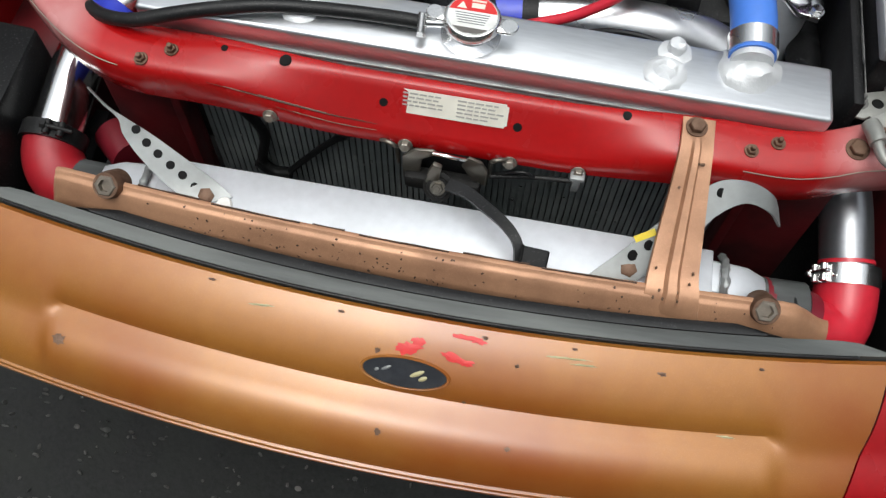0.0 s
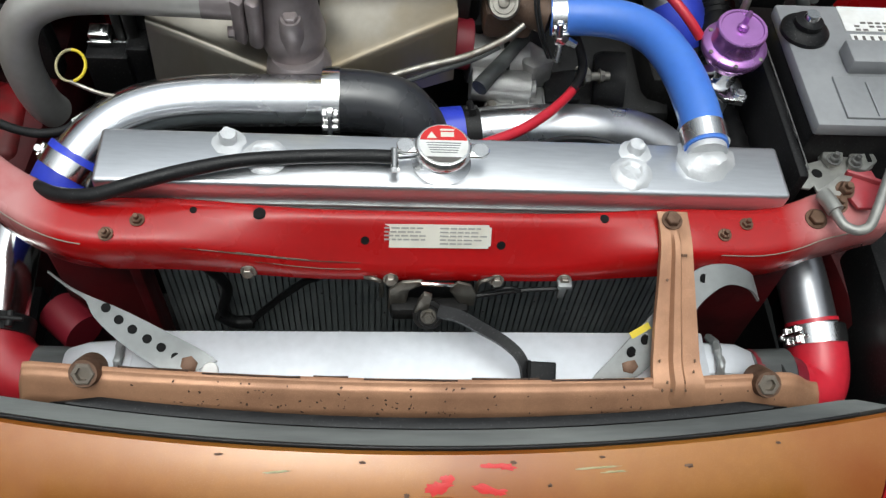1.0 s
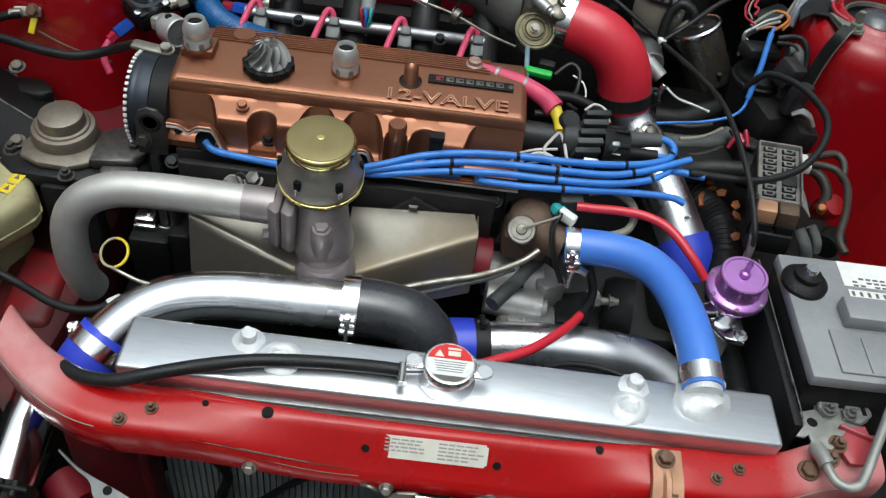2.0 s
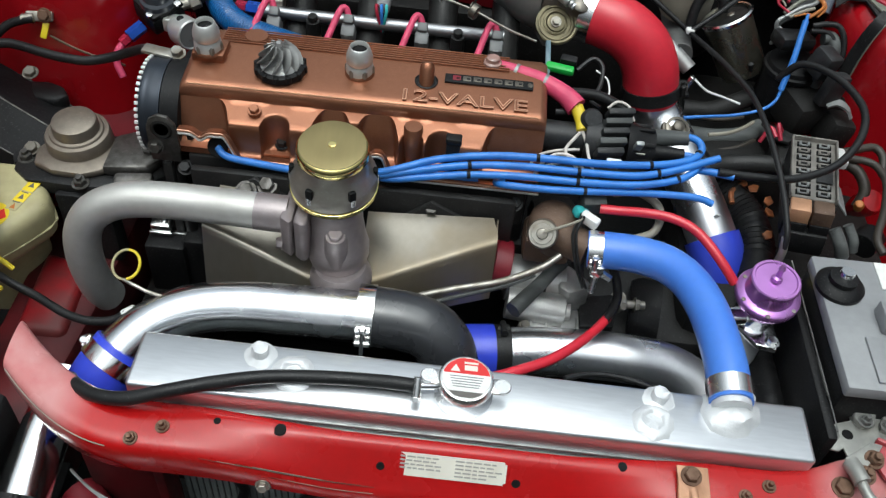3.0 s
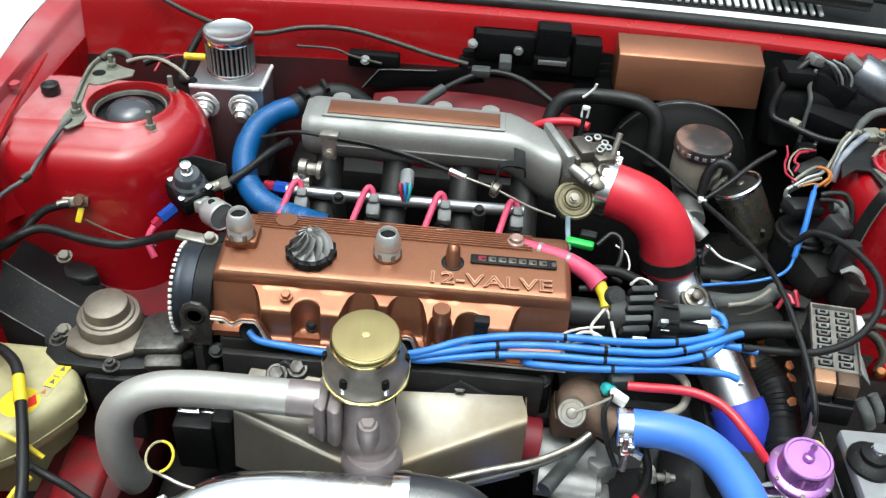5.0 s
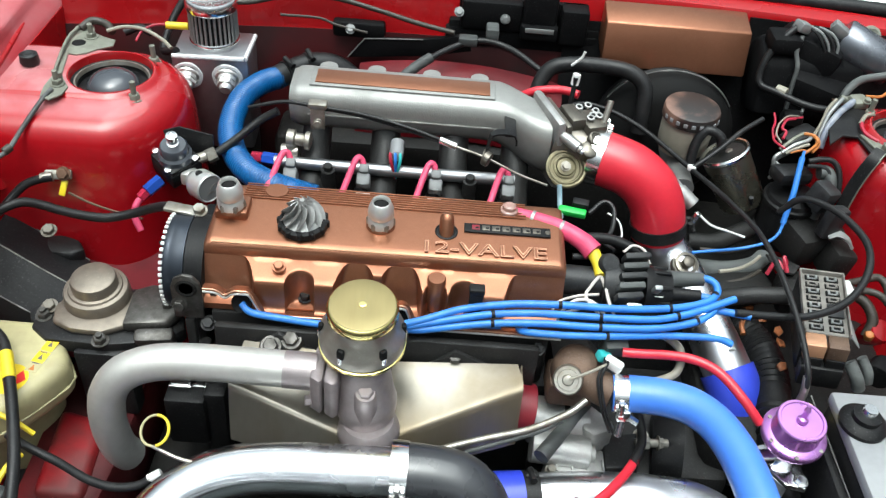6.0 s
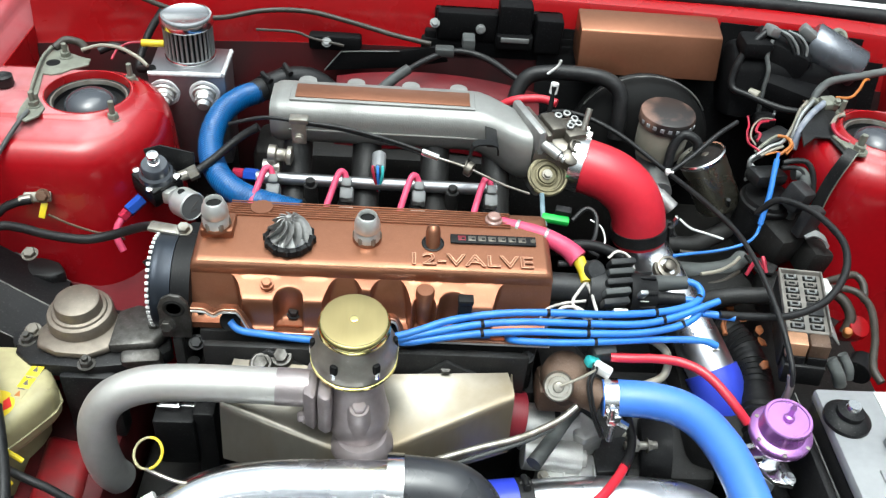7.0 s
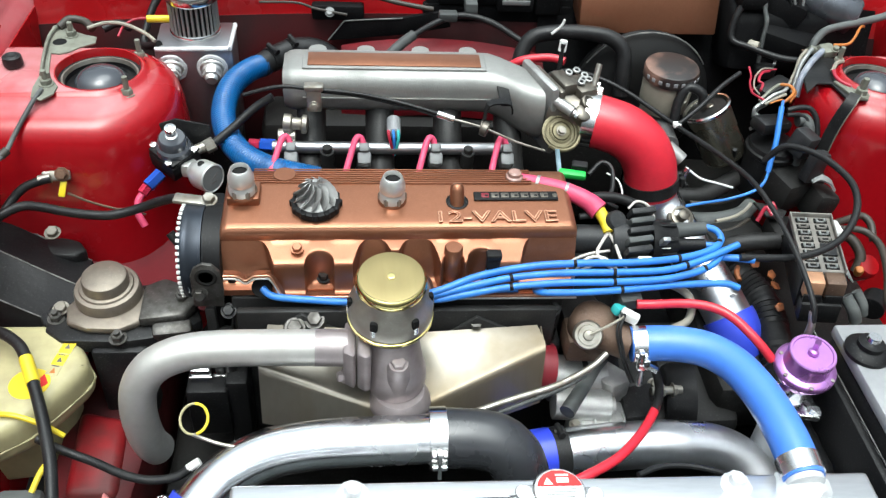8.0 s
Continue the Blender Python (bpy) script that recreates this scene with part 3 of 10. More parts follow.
def nose(x, i):
    k = smooth01(0.350, 0.372, x) if x > 0 else smooth01(0.357, 0.367, -x)
    (y0, z0), (y1, z1) = NOSE_MID[i], NOSE_END[i]
    if x > 0.40:
        x += 0.028 * min(1.0, (x - 0.40) / 0.025) * (1 - min(i, 17) / 17)
    return (x, y0 + (y1 - y0) * k + bow(x), z0 + (z1 - z0) * k - 0.012 * x)


nose_panel = part("nose_panel", sheet(nose, lin(-0.435, 0.425, 130), range(len(NOSE_MID)), 0.002), "orange", car, "orange metallic nose panel with chips and red paint spots")
for s, edge in ((-1, (-0.72, -0.437)), (1, (0.427, 0.72))):
    part("front_corner", sheet(lambda u, i: (lambda p: (p[0], p[1] + 0.9 * max(0, abs(u) - 0.45) ** 2, p[2]))(nose(u, i)), lin(*edge, 12), range(1, len(NOSE_MID)), 0.002), "red", car, "red painted front wing corner")
    part("headlight_bucket", [prism([(s * 0.492, 0.40), (s * 0.72, 0.42), (s * 0.72, 0.60), (s * 0.500, 0.59)], 0.46, 0.665, bev=0.008), prism([(s * 0.455, 0.36), (s * 0.492, 0.38), (s * 0.497, 0.60), (s * 0.47, 0.60)], 0.46, 0.50, bev=0.004)], "plastic", car, "black plastic headlight bucket")


def on_nose(x, f):
    """A place and the outward direction on the nose panel; f counts along its section."""
    i = int(f)
    a, b = Vector(nose(x, i)), Vector(nose(x, i + 1))
    c = a + (b - a) * (f - i)
    t = (b - a).normalized()
    n = Vector((0, t.z, -t.y))
    return c, (n if n.z > 0 or n.y < 0 else -n).normalized()


# oval badge recess
c, n = on_nose(0.000, 5.9)
n = Vector((0, -0.66, 0.75)).normalized()


def oval(profile, dz=0.0, capped=True):
    bm = lathe(profile, (0, 0, 0), seg=40, capped=capped)
    bmesh.ops.transform(bm, matrix=Matrix.Translation(c + n * dz) @ turn_to(n) @ Matrix.Diagonal((0.97, 0.345, 1, 1)), verts=bm.verts)
    return bm


part("badge_rim", oval([(0.0415, -0.003), (0.0425, 0.0022), (0.0445, 0.0024), (0.0475, -0.004)], capped=False), "orange", nose_panel)
part("badge_recess", oval([(0, 0.0004), (0.0418, 0.0004), (0.0418, -0.006), (0, -0.006)]), "recess", nose_panel, "empty dark oval badge recess with glue marks")
for dx, dy, sx, sy in ((0.012, 0.001, 0.013, 0.004), (0.018, -0.003, 0.008, 0.004), (-0.018, 0.002, 0.009, 0.003), (-0.027, -0.001, 0.004, 0.003)):
    bm = lathe([(0, 0.0012), (0.6, 0.001), (1, 0.0)], (0, 0, 0), seg=9)
    bmesh.ops.transform(bm, matrix=Matrix.Translation(c + n * 0.0005) @ turn_to(n) @ pose(dx, dy, 0, 0, 0, 30) @ Matrix.Diagonal((sx * 0.6, sy * 0.6, 1, 1)), verts=bm.verts)
    part("glue_mark", bm, "cream" if dx > 0 else "galv", nose_panel)

# chips and spots of red in the paint
rng = random.Random(4)


def blob(p, n, rx, ry, mat, name, parent, spin=0.0, h=0.0007, wob=0.3):
    bm = bmesh.new()
    k = 22
    ring = []
    for i in range(k):
        a = 2 * math.pi * i / k
        w = 1 + wob * (rng.random() - 0.5) * 2
        ring.append(bm.verts.new((rx * w * math.cos(a), ry * w * math.sin(a), 0)))
    top = bm.verts.new((0, 0, h))
    for i in range(k):
        bm.faces.new((ring[i], ring[(i + 1) % k], top))
    bmesh.ops.transform(bm, matrix=Matrix.Translation(p + n * 0.0008) @ turn_to(n) @ pose(0, 0, 0, 0, 0, spin), verts=bm.verts)
    return part(name, bm, mat, parent)


for x, f, rx, ry in ((-0.016, 13.2, 0.0035, 0.0032), (0.108, 12.8, 0.0025, 0.0022), (-0.345, 12.6, 0.0065, 0.0055), (0.239, 3.5, 0.004, 0.002), (0.104, 4.1, 0.0025, 0.002),
                     (-0.029, 4.6, 0.003, 0.0025), (0.07, 2.6, 0.003, 0.0015), (-0.07, 2.6, 0.003, 0.0015), (0.155, 2.5, 0.003, 0.0012), (0.33, 2.7, 0.0025, 0.0015), (0.06, 8.6, 0.002, 0.0018), (-0.2, 2.5, 0.004, 0.0012)):
    p, nn = on_nose(x, f)
    blob(p, nn, rx, ry, "rust", "paint_chip", nose_panel)
for x, f, rx, ry, sp in ((0.0, 4.1, 0.013, 0.006, 10), (0.008, 3.6, 0.006, 0.004, 0), (0.043, 4.2, 0.012, 0.004, -8), (0.056, 4.4, 0.007, 0.003, 0), (0.052, 2.8, 0.012, 0.0022, 0), (0.063, 2.9, 0.009, 0.003, -5)):
    p, nn = on_nose(x, f)
    blob(p, nn, rx, ry, "redprint", "red_paint_spot", nose_panel, sp, wob=0.3)
for x, f, l in ((-0.147, 3.4, 0.012), (0.15, 3.2, 0.02), (0.165, 3.5, 0.012), (0.31, 9.5, 0.008)):
    p, nn = on_nose(x, f)
    blob(p, nn, l, 0.001, "cream", "scratch", nose_panel, 4)

# rubber sealing strip along the top of the nose
def strip(y0, y1, z0, z1, xa, xb, sag=0.0):
    loops = []
    for x in lin(xa, xb, 50):
        b, zl = bow(x), -0.014 * x
        e = min(1.0, (x - xa) / 0.05 + 0.12, (xb - x) / 0.05 + 0.12)
        w = (y1 - y0) * e
        loops.append([(x, y0 + b, z0 + zl), (x, y0 + b + 0.0015, z1 + zl - 0.001), (x, y0 + b + w * 0.5, z1 + zl), (x, y0 + b + w, z1 + zl - 0.002), (x, y0 + b + w, z0 + zl)])
    return loft(loops)


part("weather_strip", strip(0.3195, 0.337, 0.655, 0.675, -0.47, 0.46), "sealrubber", car, "weathered grey rubber sealing strip")
part("weather_strip_lip", strip(0.338, 0.351, 0.655, 0.671, -0.36, 0.35), "rubber", car, "black inner lip of the rubber seal")
# Black bead painted in for the dark gap before the seal.
part("seal_gap", tube([(x, 0.3187 + bow(x), 0.6748 - 0.0125 * x) for x in lin(-0.43, 0.42, 40)], 0.0016, 8, 2), "rubber", car, "black bead drawn as the dark gap before the seal")

# pressed bar behind the nose
BAR = [(0.386, 0.625), (0.386, 0.6795), (0.3850, 0.6825), (0.3825, 0.6840), (0.3798, 0.6838), (0.3780, 0.6820), (0.3765, 0.6805), (0.3740, 0.6800), (0.3715, 0.6780), (0.3680, 0.6710), (0.3645, 0.6640), (0.3625, 0.6605), (0.3600, 0.6560), (0.3600, 0.625)]


def bar_at(x):
    e = smooth01(0.402, 0.385, -x) if x < 0 else smooth01(0.41, 0.35, x)
    zl = -0.022 * x
    back = 0.03 * (1 - smooth01(0.41, 0.36, x))
    return [(x, y + 0.10 * x * x + back * 0.2, 0.625 + (z - 0.625) * (0.45 + 0.55 * e) + zl - back * 0.4) for y, z in BAR]


nose_bar = part("nose_bar", loft([bar_at(x) for x in [-0.397, -0.394, -0.388, *lin(-0.38, 0.36, 60), 0.375, 0.39, 0.402, 0.408]]), "bronze", car, "bronze painted pressed front bar with rust spots")
for k, (xa, xb) in enumerate(((-0.30, -0.235), (-0.222, -0.13), (-0.118, -0.085), (-0.07, 0.02), (0.034, 0.10), (0.112, 0.205))):
    part("rust_line", tube([Vector(bar_at(x)[2 + k % 2]) + V(0, 0.0004, 0.0003 + 0.0007 * math.sin(95 * x + k)) for x in lin(xa, xb, 14)], 0.0011, 6, 2), "burnrust", nose_bar, "dark rust along the top edge")
for x, y, z in ((-0.328, 0.383, 0.697), (0.330, 0.381, 0.679)):
    a = Vector((0, -0.62, 0.78)).normalized()
    p = Vector((x, y, z)) - a * 0.022
    bush = part("bush", lathe([(0, -0.006), (0.0150, -0.006), (0.0145, 0.012), (0.0138, 0.020), (0.0130, 0.0222), (0.0095, 0.0222), (0.0085, 0.017), (0, 0.017)], p, a, 28), "rust", nose_bar, "rusty bonnet stop bush")
    part("nut", lathe([(0.0112, 0.0), (0.0112, 0.0075), (0.0100, 0.0085), (0.0066, 0.0085), (0.0062, 0.003), (0, 0.003)], p + a * 0.0155, a, 6), "mount", nose_bar, "worn hexagon nut")
for k in range(95):
    x = rng.uniform(-0.3, 0.36) if k < 40 else rng.uniform(-0.27, 0.06)
    i = rng.choice((8, 9, 10, 10, 10, 11, 6))
    sec = bar_at(x)
    a, b = Vector(sec[i]), Vector(sec[i + 1])
    t = (b - a).normalized()
    blob(a + (b - a) * rng.random(), Vector((0, -abs(t.z), abs(t.y))).normalized(), rng.uniform(0.0005, 0.0018), rng.uniform(0.0005, 0.0012), "burnrust", "rust_spot", nose_bar, rng.uniform(0, 180), 0.0004)

# red upper cross member over the radiator
SUP = [(0.537, 0.718), (0.5365, 0.7480), (0.5345, 0.7520), (0.531, 0.7538), (0.5265, 0.7540), (0.5232, 0.7527), (0.5185, 0.7468), (0.5135, 0.7399), (0.5095, 0.7344), (0.505, 0.7282), (0.501, 0.7226), (0.4962, 0.7162), (0.4918, 0.7110), (0.4900, 0.7020), (0.4910, 0.6930), (0.500, 0.6890), (0.52, 0.70)]
SUP_END = [(0.545, 0.718), (0.5445, 0.7500), (0.5425, 0.7545), (0.539, 0.7570), (0.533, 0.7578), (0.526, 0.7578), (0.519, 0.7572), (0.512, 0.7563), (0.505, 0.7550), (0.499, 0.7535), (0.494, 0.7512), (0.4905, 0.7470), (0.4890, 0.7400), (0.4890, 0.7260), (0.4920, 0.7060), (0.500, 0.6990), (0.52, 0.71)]


def sup_at(x):
    e = max(0.0, abs(x) - 0.315)
    k = smooth01(0.10, 0.27, abs(x))
    ee = e * e if x < 0 or e < 0.08 else 0.0064 + 0.085 * (e - 0.08)
    out = []
    for (ya, za), (yb, zb) in zip(SUP, SUP_END):
        y, z = ya + (yb - ya) * k, za + (zb - za) * k
        out.append((x, y + (3.4 if x < 0 else 2.9) * ee + 0.012 * x, z + (0.9 if x < 0 else 0.7) * ee - 0.024 * x))
    return out


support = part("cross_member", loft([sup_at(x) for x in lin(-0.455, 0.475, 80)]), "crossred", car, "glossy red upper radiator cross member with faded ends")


def on_sup(x, f):
    s = sup_at(x)
    i = int(f)
    a, b = Vector(s[i]), Vector(s[i + 1])
    t = (b - a).normalized()
    return a + (b - a) * (f - i), Vector((0, t.z, -t.y))


def sup_normal(x, f):
    p, n = on_sup(x, f)
    n = Vector((0, -abs(n.y), abs(n.z)))
    return p, n.normalized()


for x, f, r in ((-0.173, 4.6, 0.0055), (-0.235, 4.8, 0.0033), (0.169, 4.3, 0.0042), (-0.071, 7.9, 0.0040), (0.065, 8.3, 0.0042)):
    p, n = sup_normal(x, f)
    # Each hole is a black disc on the surface, its shade painted.
    part("hole", lathe([(0, 0.0004), (r, 0.0005), (r * 1.2, -0.0006)], p, n, 18), "black", support, "black disc standing for a hole in the red panel")
for x, f in ((-0.312, 8.9), (-0.285, 6.7), (0.290, 7.4), (0.315, 5.6)):
    p, n = sup_normal(x, f)
    part("stud", [hexbolt(p, n, 0.0052, 0.004, True, 0.006)], "rust", support, "small rusty stud")
p, n = sup_normal(0.390, 7.0)
part("bolt", hexbolt(p, n, 0.0085, 0.006), "rust", support)
for x in (-0.185, -0.045, 0.063, 0.133):
    p = Vector(sup_at(x)[13]) + V(0, -0.001, -0.004)
    part("under_bolt", [hexbolt(p, (0, -1, 0.25), 0.0058, 0.005), box(p + V(0, 0.004, 0), (0.016, 0.004, 0.018), 0.001)], "zinc", support)
# worn edge where the red has rubbed through
for k in range(6):
    line = [Vector(sup_at(x)[11 if k < 4 else 12]) + V(0, -0.0005, 0.0004 + 0.00075 * (k % 4) + 0.0006 * math.sin(38 * x + 0.4 * k)) for x in lin(-0.245 + 0.017 * k, -0.075 - 0.013 * ((k * 3) % 5), 12)]
    part("edge_line", tube(line, 0.00032, 6, 2), "milk" if k % 2 else "burnrust", support, "bare worn line along the panel edge")

for xa, xb, kk in ((-0.452, -0.335, 11), (0.285, 0.452, 11)):
    # Pale lines draw the scuffs and the highlight along the crease.
    part("edge_line", tube([Vector(sup_at(x)[kk]) + V(0, -0.0008, 0.0012 + 0.0007 * math.sin(55 * x)) for x in lin(xa, xb, 14)], 0.0006, 6, 2), "milk", support, "pale line for scuffs and the crease highlight")

# the maker's warning label, its lines too small to read
lab_m = Matrix.Translation(V(-0.002, 0.5134, 0.7397) + V(0, -0.0007, 0.0005)) @ Matrix(((1, 0, 0, 0), (0, 0.588, -0.809, 0), (0, 0.809, 0.588, 0), (0, 0, 0, 1)))
bm = box((0, 0, 0), (0.1125, 0.0245, 0.0006), 0.0)
side_edges = [e for e in bm.edges if abs((e.verts[0].co - e.verts[1].co).z) > 1e-5]
bmesh.ops.bevel(bm, geom=side_edges, offset=0.0025, segments=3, affect="EDGES")
bmesh.ops.transform(bm, matrix=lab_m, verts=bm.verts)
label_ob = part("warning_label", bm, "label", support, "cream printed warning label")
for col in (-1, 1):
    for row in range(5 if col > 0 else 4):
        w = (0.042, 0.040, 0.044, 0.043, 0.030)[row] * rng.uniform(0.92, 1.02)
        x0 = -0.050 if col < 0 else 0.005
        words = []
        xx = x0
        while xx < x0 + w - 0.004:
            wl_ = rng.uniform(0.004, 0.009)
            words.append(box((xx + wl_ / 2, 0.0084 - 0.0040 * row, 0.0005), (wl_, 0.0017, 0.0004), 0))
            xx += wl_ + 0.0014
        bm = merged(words)
        bmesh.ops.transform(bm, matrix=lab_m, verts=bm.verts)
        part("print_line", bm, "fadedink", label_ob)

# sides of the radiator opening, grimy red with shade in the colour
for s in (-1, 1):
    part("radiator_side_panel", [box((s * 0.355, 0.545, 0.56), (0.10, 0.014, 0.30), 0.004), box((s * 0.312, 0.535, 0.57), (0.012, 0.03, 0.28), 0.003)], "dullred", car, "grimy red radiator side panel, darkened for shade")
    part("chassis_rail", prism([(s * 0.50, 0.45), (s * 0.585, 0.45), (s * 0.60, 1.40), (s * 0.48, 1.40), (s * 0.475, 0.80)], 0.42, 0.60, bev=0.012), "dullred", car, "grimy red chassis rail, darkened for shade")
    # inner wing, from the rail up to the gutter
    def wing(u, v, s=s):
        prof = [(0.60, 0.50), (0.625, 0.60), (0.655, 0.70), (0.672, 0.80), (0.676, 0.88), (0.672, 0.925), (0.676, 0.938), (0.690, 0.944), (0.715, 0.947), (0.722, 0.951), (0.726, 0.960), (0.732, 0.9635), (0.755, 0.966), (0.770, 0.964), (0.776, 0.957)]
        x, z = prof[v]
        if s < 0 and v < 9:
            x, z = ((0.66, 0.50), (0.67, 0.60), (0.685, 0.70), (0.696, 0.80), (0.699, 0.88), (0.700, 0.915), (0.7005, 0.926), (0.7035, 0.934), (0.717, 0.944))[v]
        drop = 0.26 * max(0.0, (1.12 - u)) if v > 3 else 0.26 * max(0.0, 1.12 - u) * v / 4
        taper = 0.13 * max(0.0, 1.38 - u) * max(0, v - 8) / 6 if s < 0 else 0.0
        return (s * (x - taper - 0.03 * max(0.0, 0.9 - u)), u, z - drop)
    part("inner_wing", sheet(wing, lin(0.62, 1.62, 28), range(0, 7), 0.0015), "red", car, "red inner wing")
    part("wing_gutter", sheet(wing, lin(0.62, 1.62, 28), range(6, 15), 0.0015), "dusty", car, "dusty red wing gutter")
    # One outer wing is coloured white for sky glare; the other stays red.
    part("outer_wing", sheet(lambda u, v, s=s: (s * (0.7765 - (0.13 * max(0.0, 1.38 - u) if s < 0 else 0.0) + (0.004, 0.016, 0.034, 0.046, 0.050)[v]), u, (0.957, 0.952, 0.935, 0.85, 0.62)[v] - 0.26 * max(0, 1.12 - u)), lin(0.40, 1.62, 20), range(5), 0.0012), "whiteedge" if s < 0 else "red", car, "outer wing with sky glare coloured white" if s < 0 else "red outer wing")
for s in (-1, 1):
    wheel = part("wheel", lathe([(0.10, -0.07), (0.17, -0.075), (0.25, -0.07), (0.272, -0.05), (0.275, 0.05), (0.25, 0.07), (0.17, 0.075), (0.10, 0.07)], (s * 0.70, 1.18, 0.275), (1, 0, 0), 40), "rubber", car, "black road wheel under the wing")
# Black blocks added to darken the gaps and hide red panels behind.
for c_, s_ in (((0.44, 1.10, 0.615), (0.30, 0.56, 0.09)), ((-0.05, 1.335, 0.68), (0.62, 0.10, 0.20)), ((0.0, 0.64, 0.50), (0.80, 0.06, 0.10)), ((-0.42, 0.95, 0.43), (0.10, 0.40, 0.16))):
    part("dark_filler", box(c_, s_, 0.02), "grime", car, "black filler block that darkens the gaps")
part("under_shield", box((0, 0.92, 0.34), (1.05, 1.05, 0.012), 0.002), "grime", car, "oily black engine bay floor")
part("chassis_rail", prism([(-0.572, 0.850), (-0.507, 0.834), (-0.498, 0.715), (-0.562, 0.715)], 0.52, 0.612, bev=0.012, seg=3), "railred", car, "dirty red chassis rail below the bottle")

# grit lying on the asphalt
bm = bmesh.new()
grit = random.Random(11)
for k in range(1500):
    m = pose(grit.uniform(-1.0, 0.8), grit.uniform(-0.35, 0.45), 0.003, grit.uniform(0, 360), grit.uniform(0, 360), 0) @ Matrix.Diagonal((grit.uniform(0.0015, 0.008), grit.uniform(0.0015, 0.006), grit.uniform(0.001, 0.003), 1))
    bmesh.ops.create_icosphere(bm, subdivisions=1, radius=1.0, matrix=m)
solid("gravel", bm, "grit", "fine pale grit scattered on the damp asphalt", "gravel", kind="stuff")

# ---- strut towers ----
def tower(s, cx, cy):
    """A domed spring tower that runs out to the wing, with its top mount."""
    top = 0.930
    n = 48
    levels = [(0.132, 0.50), (0.124, 0.62), (0.115, 0.76), (0.1105, 0.84), (0.1085, 0.872), (0.1055, 0.889), (0.101, 0.9005), (0.0945, 0.9095), (0.086, 0.9160), (0.076, 0.9205), (0.068, 0.9235), (0.0635, 0.926), (0.0605, 0.9295), (0.0585, 0.930), (0.0575, 0.924), (0.0575, 0.90)]
    loops = []
    for r, z in levels:
        reach = 0.15 * smooth01(0.0607, 0.0636, r)
        loop = []
        for i in range(n):
            a = 2 * math.pi * i / n
            x, y = r * math.cos(a), r * math.sin(a)
            if y < 0 and s < 0:
                y *= 1 + 0.20 * smooth01(0.066, 0.100, r)
            if x * s > 0:
                x += s * reach * (1 if r > 0.0606 else 0)
            loop.append((cx + x, cy + y, z))
        loops.append(loop)
    t = part("strut_tower", loft(loops, False), "towerred", car, "glossy red strut tower, dust and sky glare coloured on top")
    part("rim_lip", lathe([(0.0590, -0.002), (0.0588, 0.0006), (0.0572, 0.0006), (0.0565, -0.003), (0.0560, -0.013)], (cx, cy, top), seg=40, capped=False), "red", t, "rolled red rim")
    part("mount_cup", lathe([(0.0562, -0.011), (0.054, -0.012), (0.052, -0.013), (0.050, -0.018), (0.049, -0.024), (0, -0.024)], (cx, cy, top), seg=40, capped=False), "blacksteel", t, "dark sunken top mount")
    part("mount_rim", lathe([(0.0520, -0.015), (0.0520, -0.0105), (0.0495, -0.0105), (0.048, -0.016)], (cx, cy, top), seg=40, capped=False), "zinc", t)
    part("dust_cap", lathe([(0.0360, -0.024), (0.0360, -0.019), (0.0345, -0.0150), (0.029, -0.0085), (0.021, -0.0035), (0.011, -0.0008), (0, 0.0)], (cx, cy, top), seg=36), "glassy", t, "glossy black domed dust cap")
    for ang in ((-47, 50, 217) if s < 0 else (-140, 128, 15)):
        a = radians(ang)
        p = V(cx + 0.069 * math.cos(a), cy + 0.069 * math.sin(a), 0.9195)
        part("stud", [hexbolt(p, (0, 0, 1), 0.0078, 0.008, True, 0.020)], "olive", t, "dusty strut stud and nut")
    return t


tower(-1, -0.560, 1.190)
tower(1, 0.590, 1.205)
# shelf from each tower out to the gutter
part("tower_shelf", sheet(lambda u, v: (0.685 + 0.020 * v, u, 0.9195 + 0.018 * v - 3.0 * max(0, 1.16 - u) ** 2), lin(1.12, 1.40, 12), lin(0, 1, 6), 0.0015), "dusty", car, "dusty red shelf beside the strut tower")
part("rubber_bung", lathe([(0, 0), (0.012, 0), (0.0135, 0.003), (0.0125, 0.014), (0.008, 0.016), (0, 0.012)], (-0.675, 1.196, 0.930), seg=18), "rubber", car, "black rubber bump stop")
part("rubber_bung", lathe([(0, 0), (0.008, 0), (0.008, 0.006), (0, 0.008)], (-0.712, 1.17, 0.951), seg=14), "dusty", car)
# bracket plates on the tower
SHELF_EDGE = [(-0.585, 1.096), (-0.610, 1.099), (-0.634, 1.096), (-0.657, 1.087), (-0.678, 1.078), (-0.697, 1.056), (-0.712, 1.026), (-0.722, 0.990)]
SHELF_BACK = [(-0.590, 1.150), (-0.615, 1.170), (-0.650, 1.185), (-0.690, 1.180), (-0.698, 1.150), (-0.712, 1.120), (-0.722, 1.080), (-0.730, 1.040)]


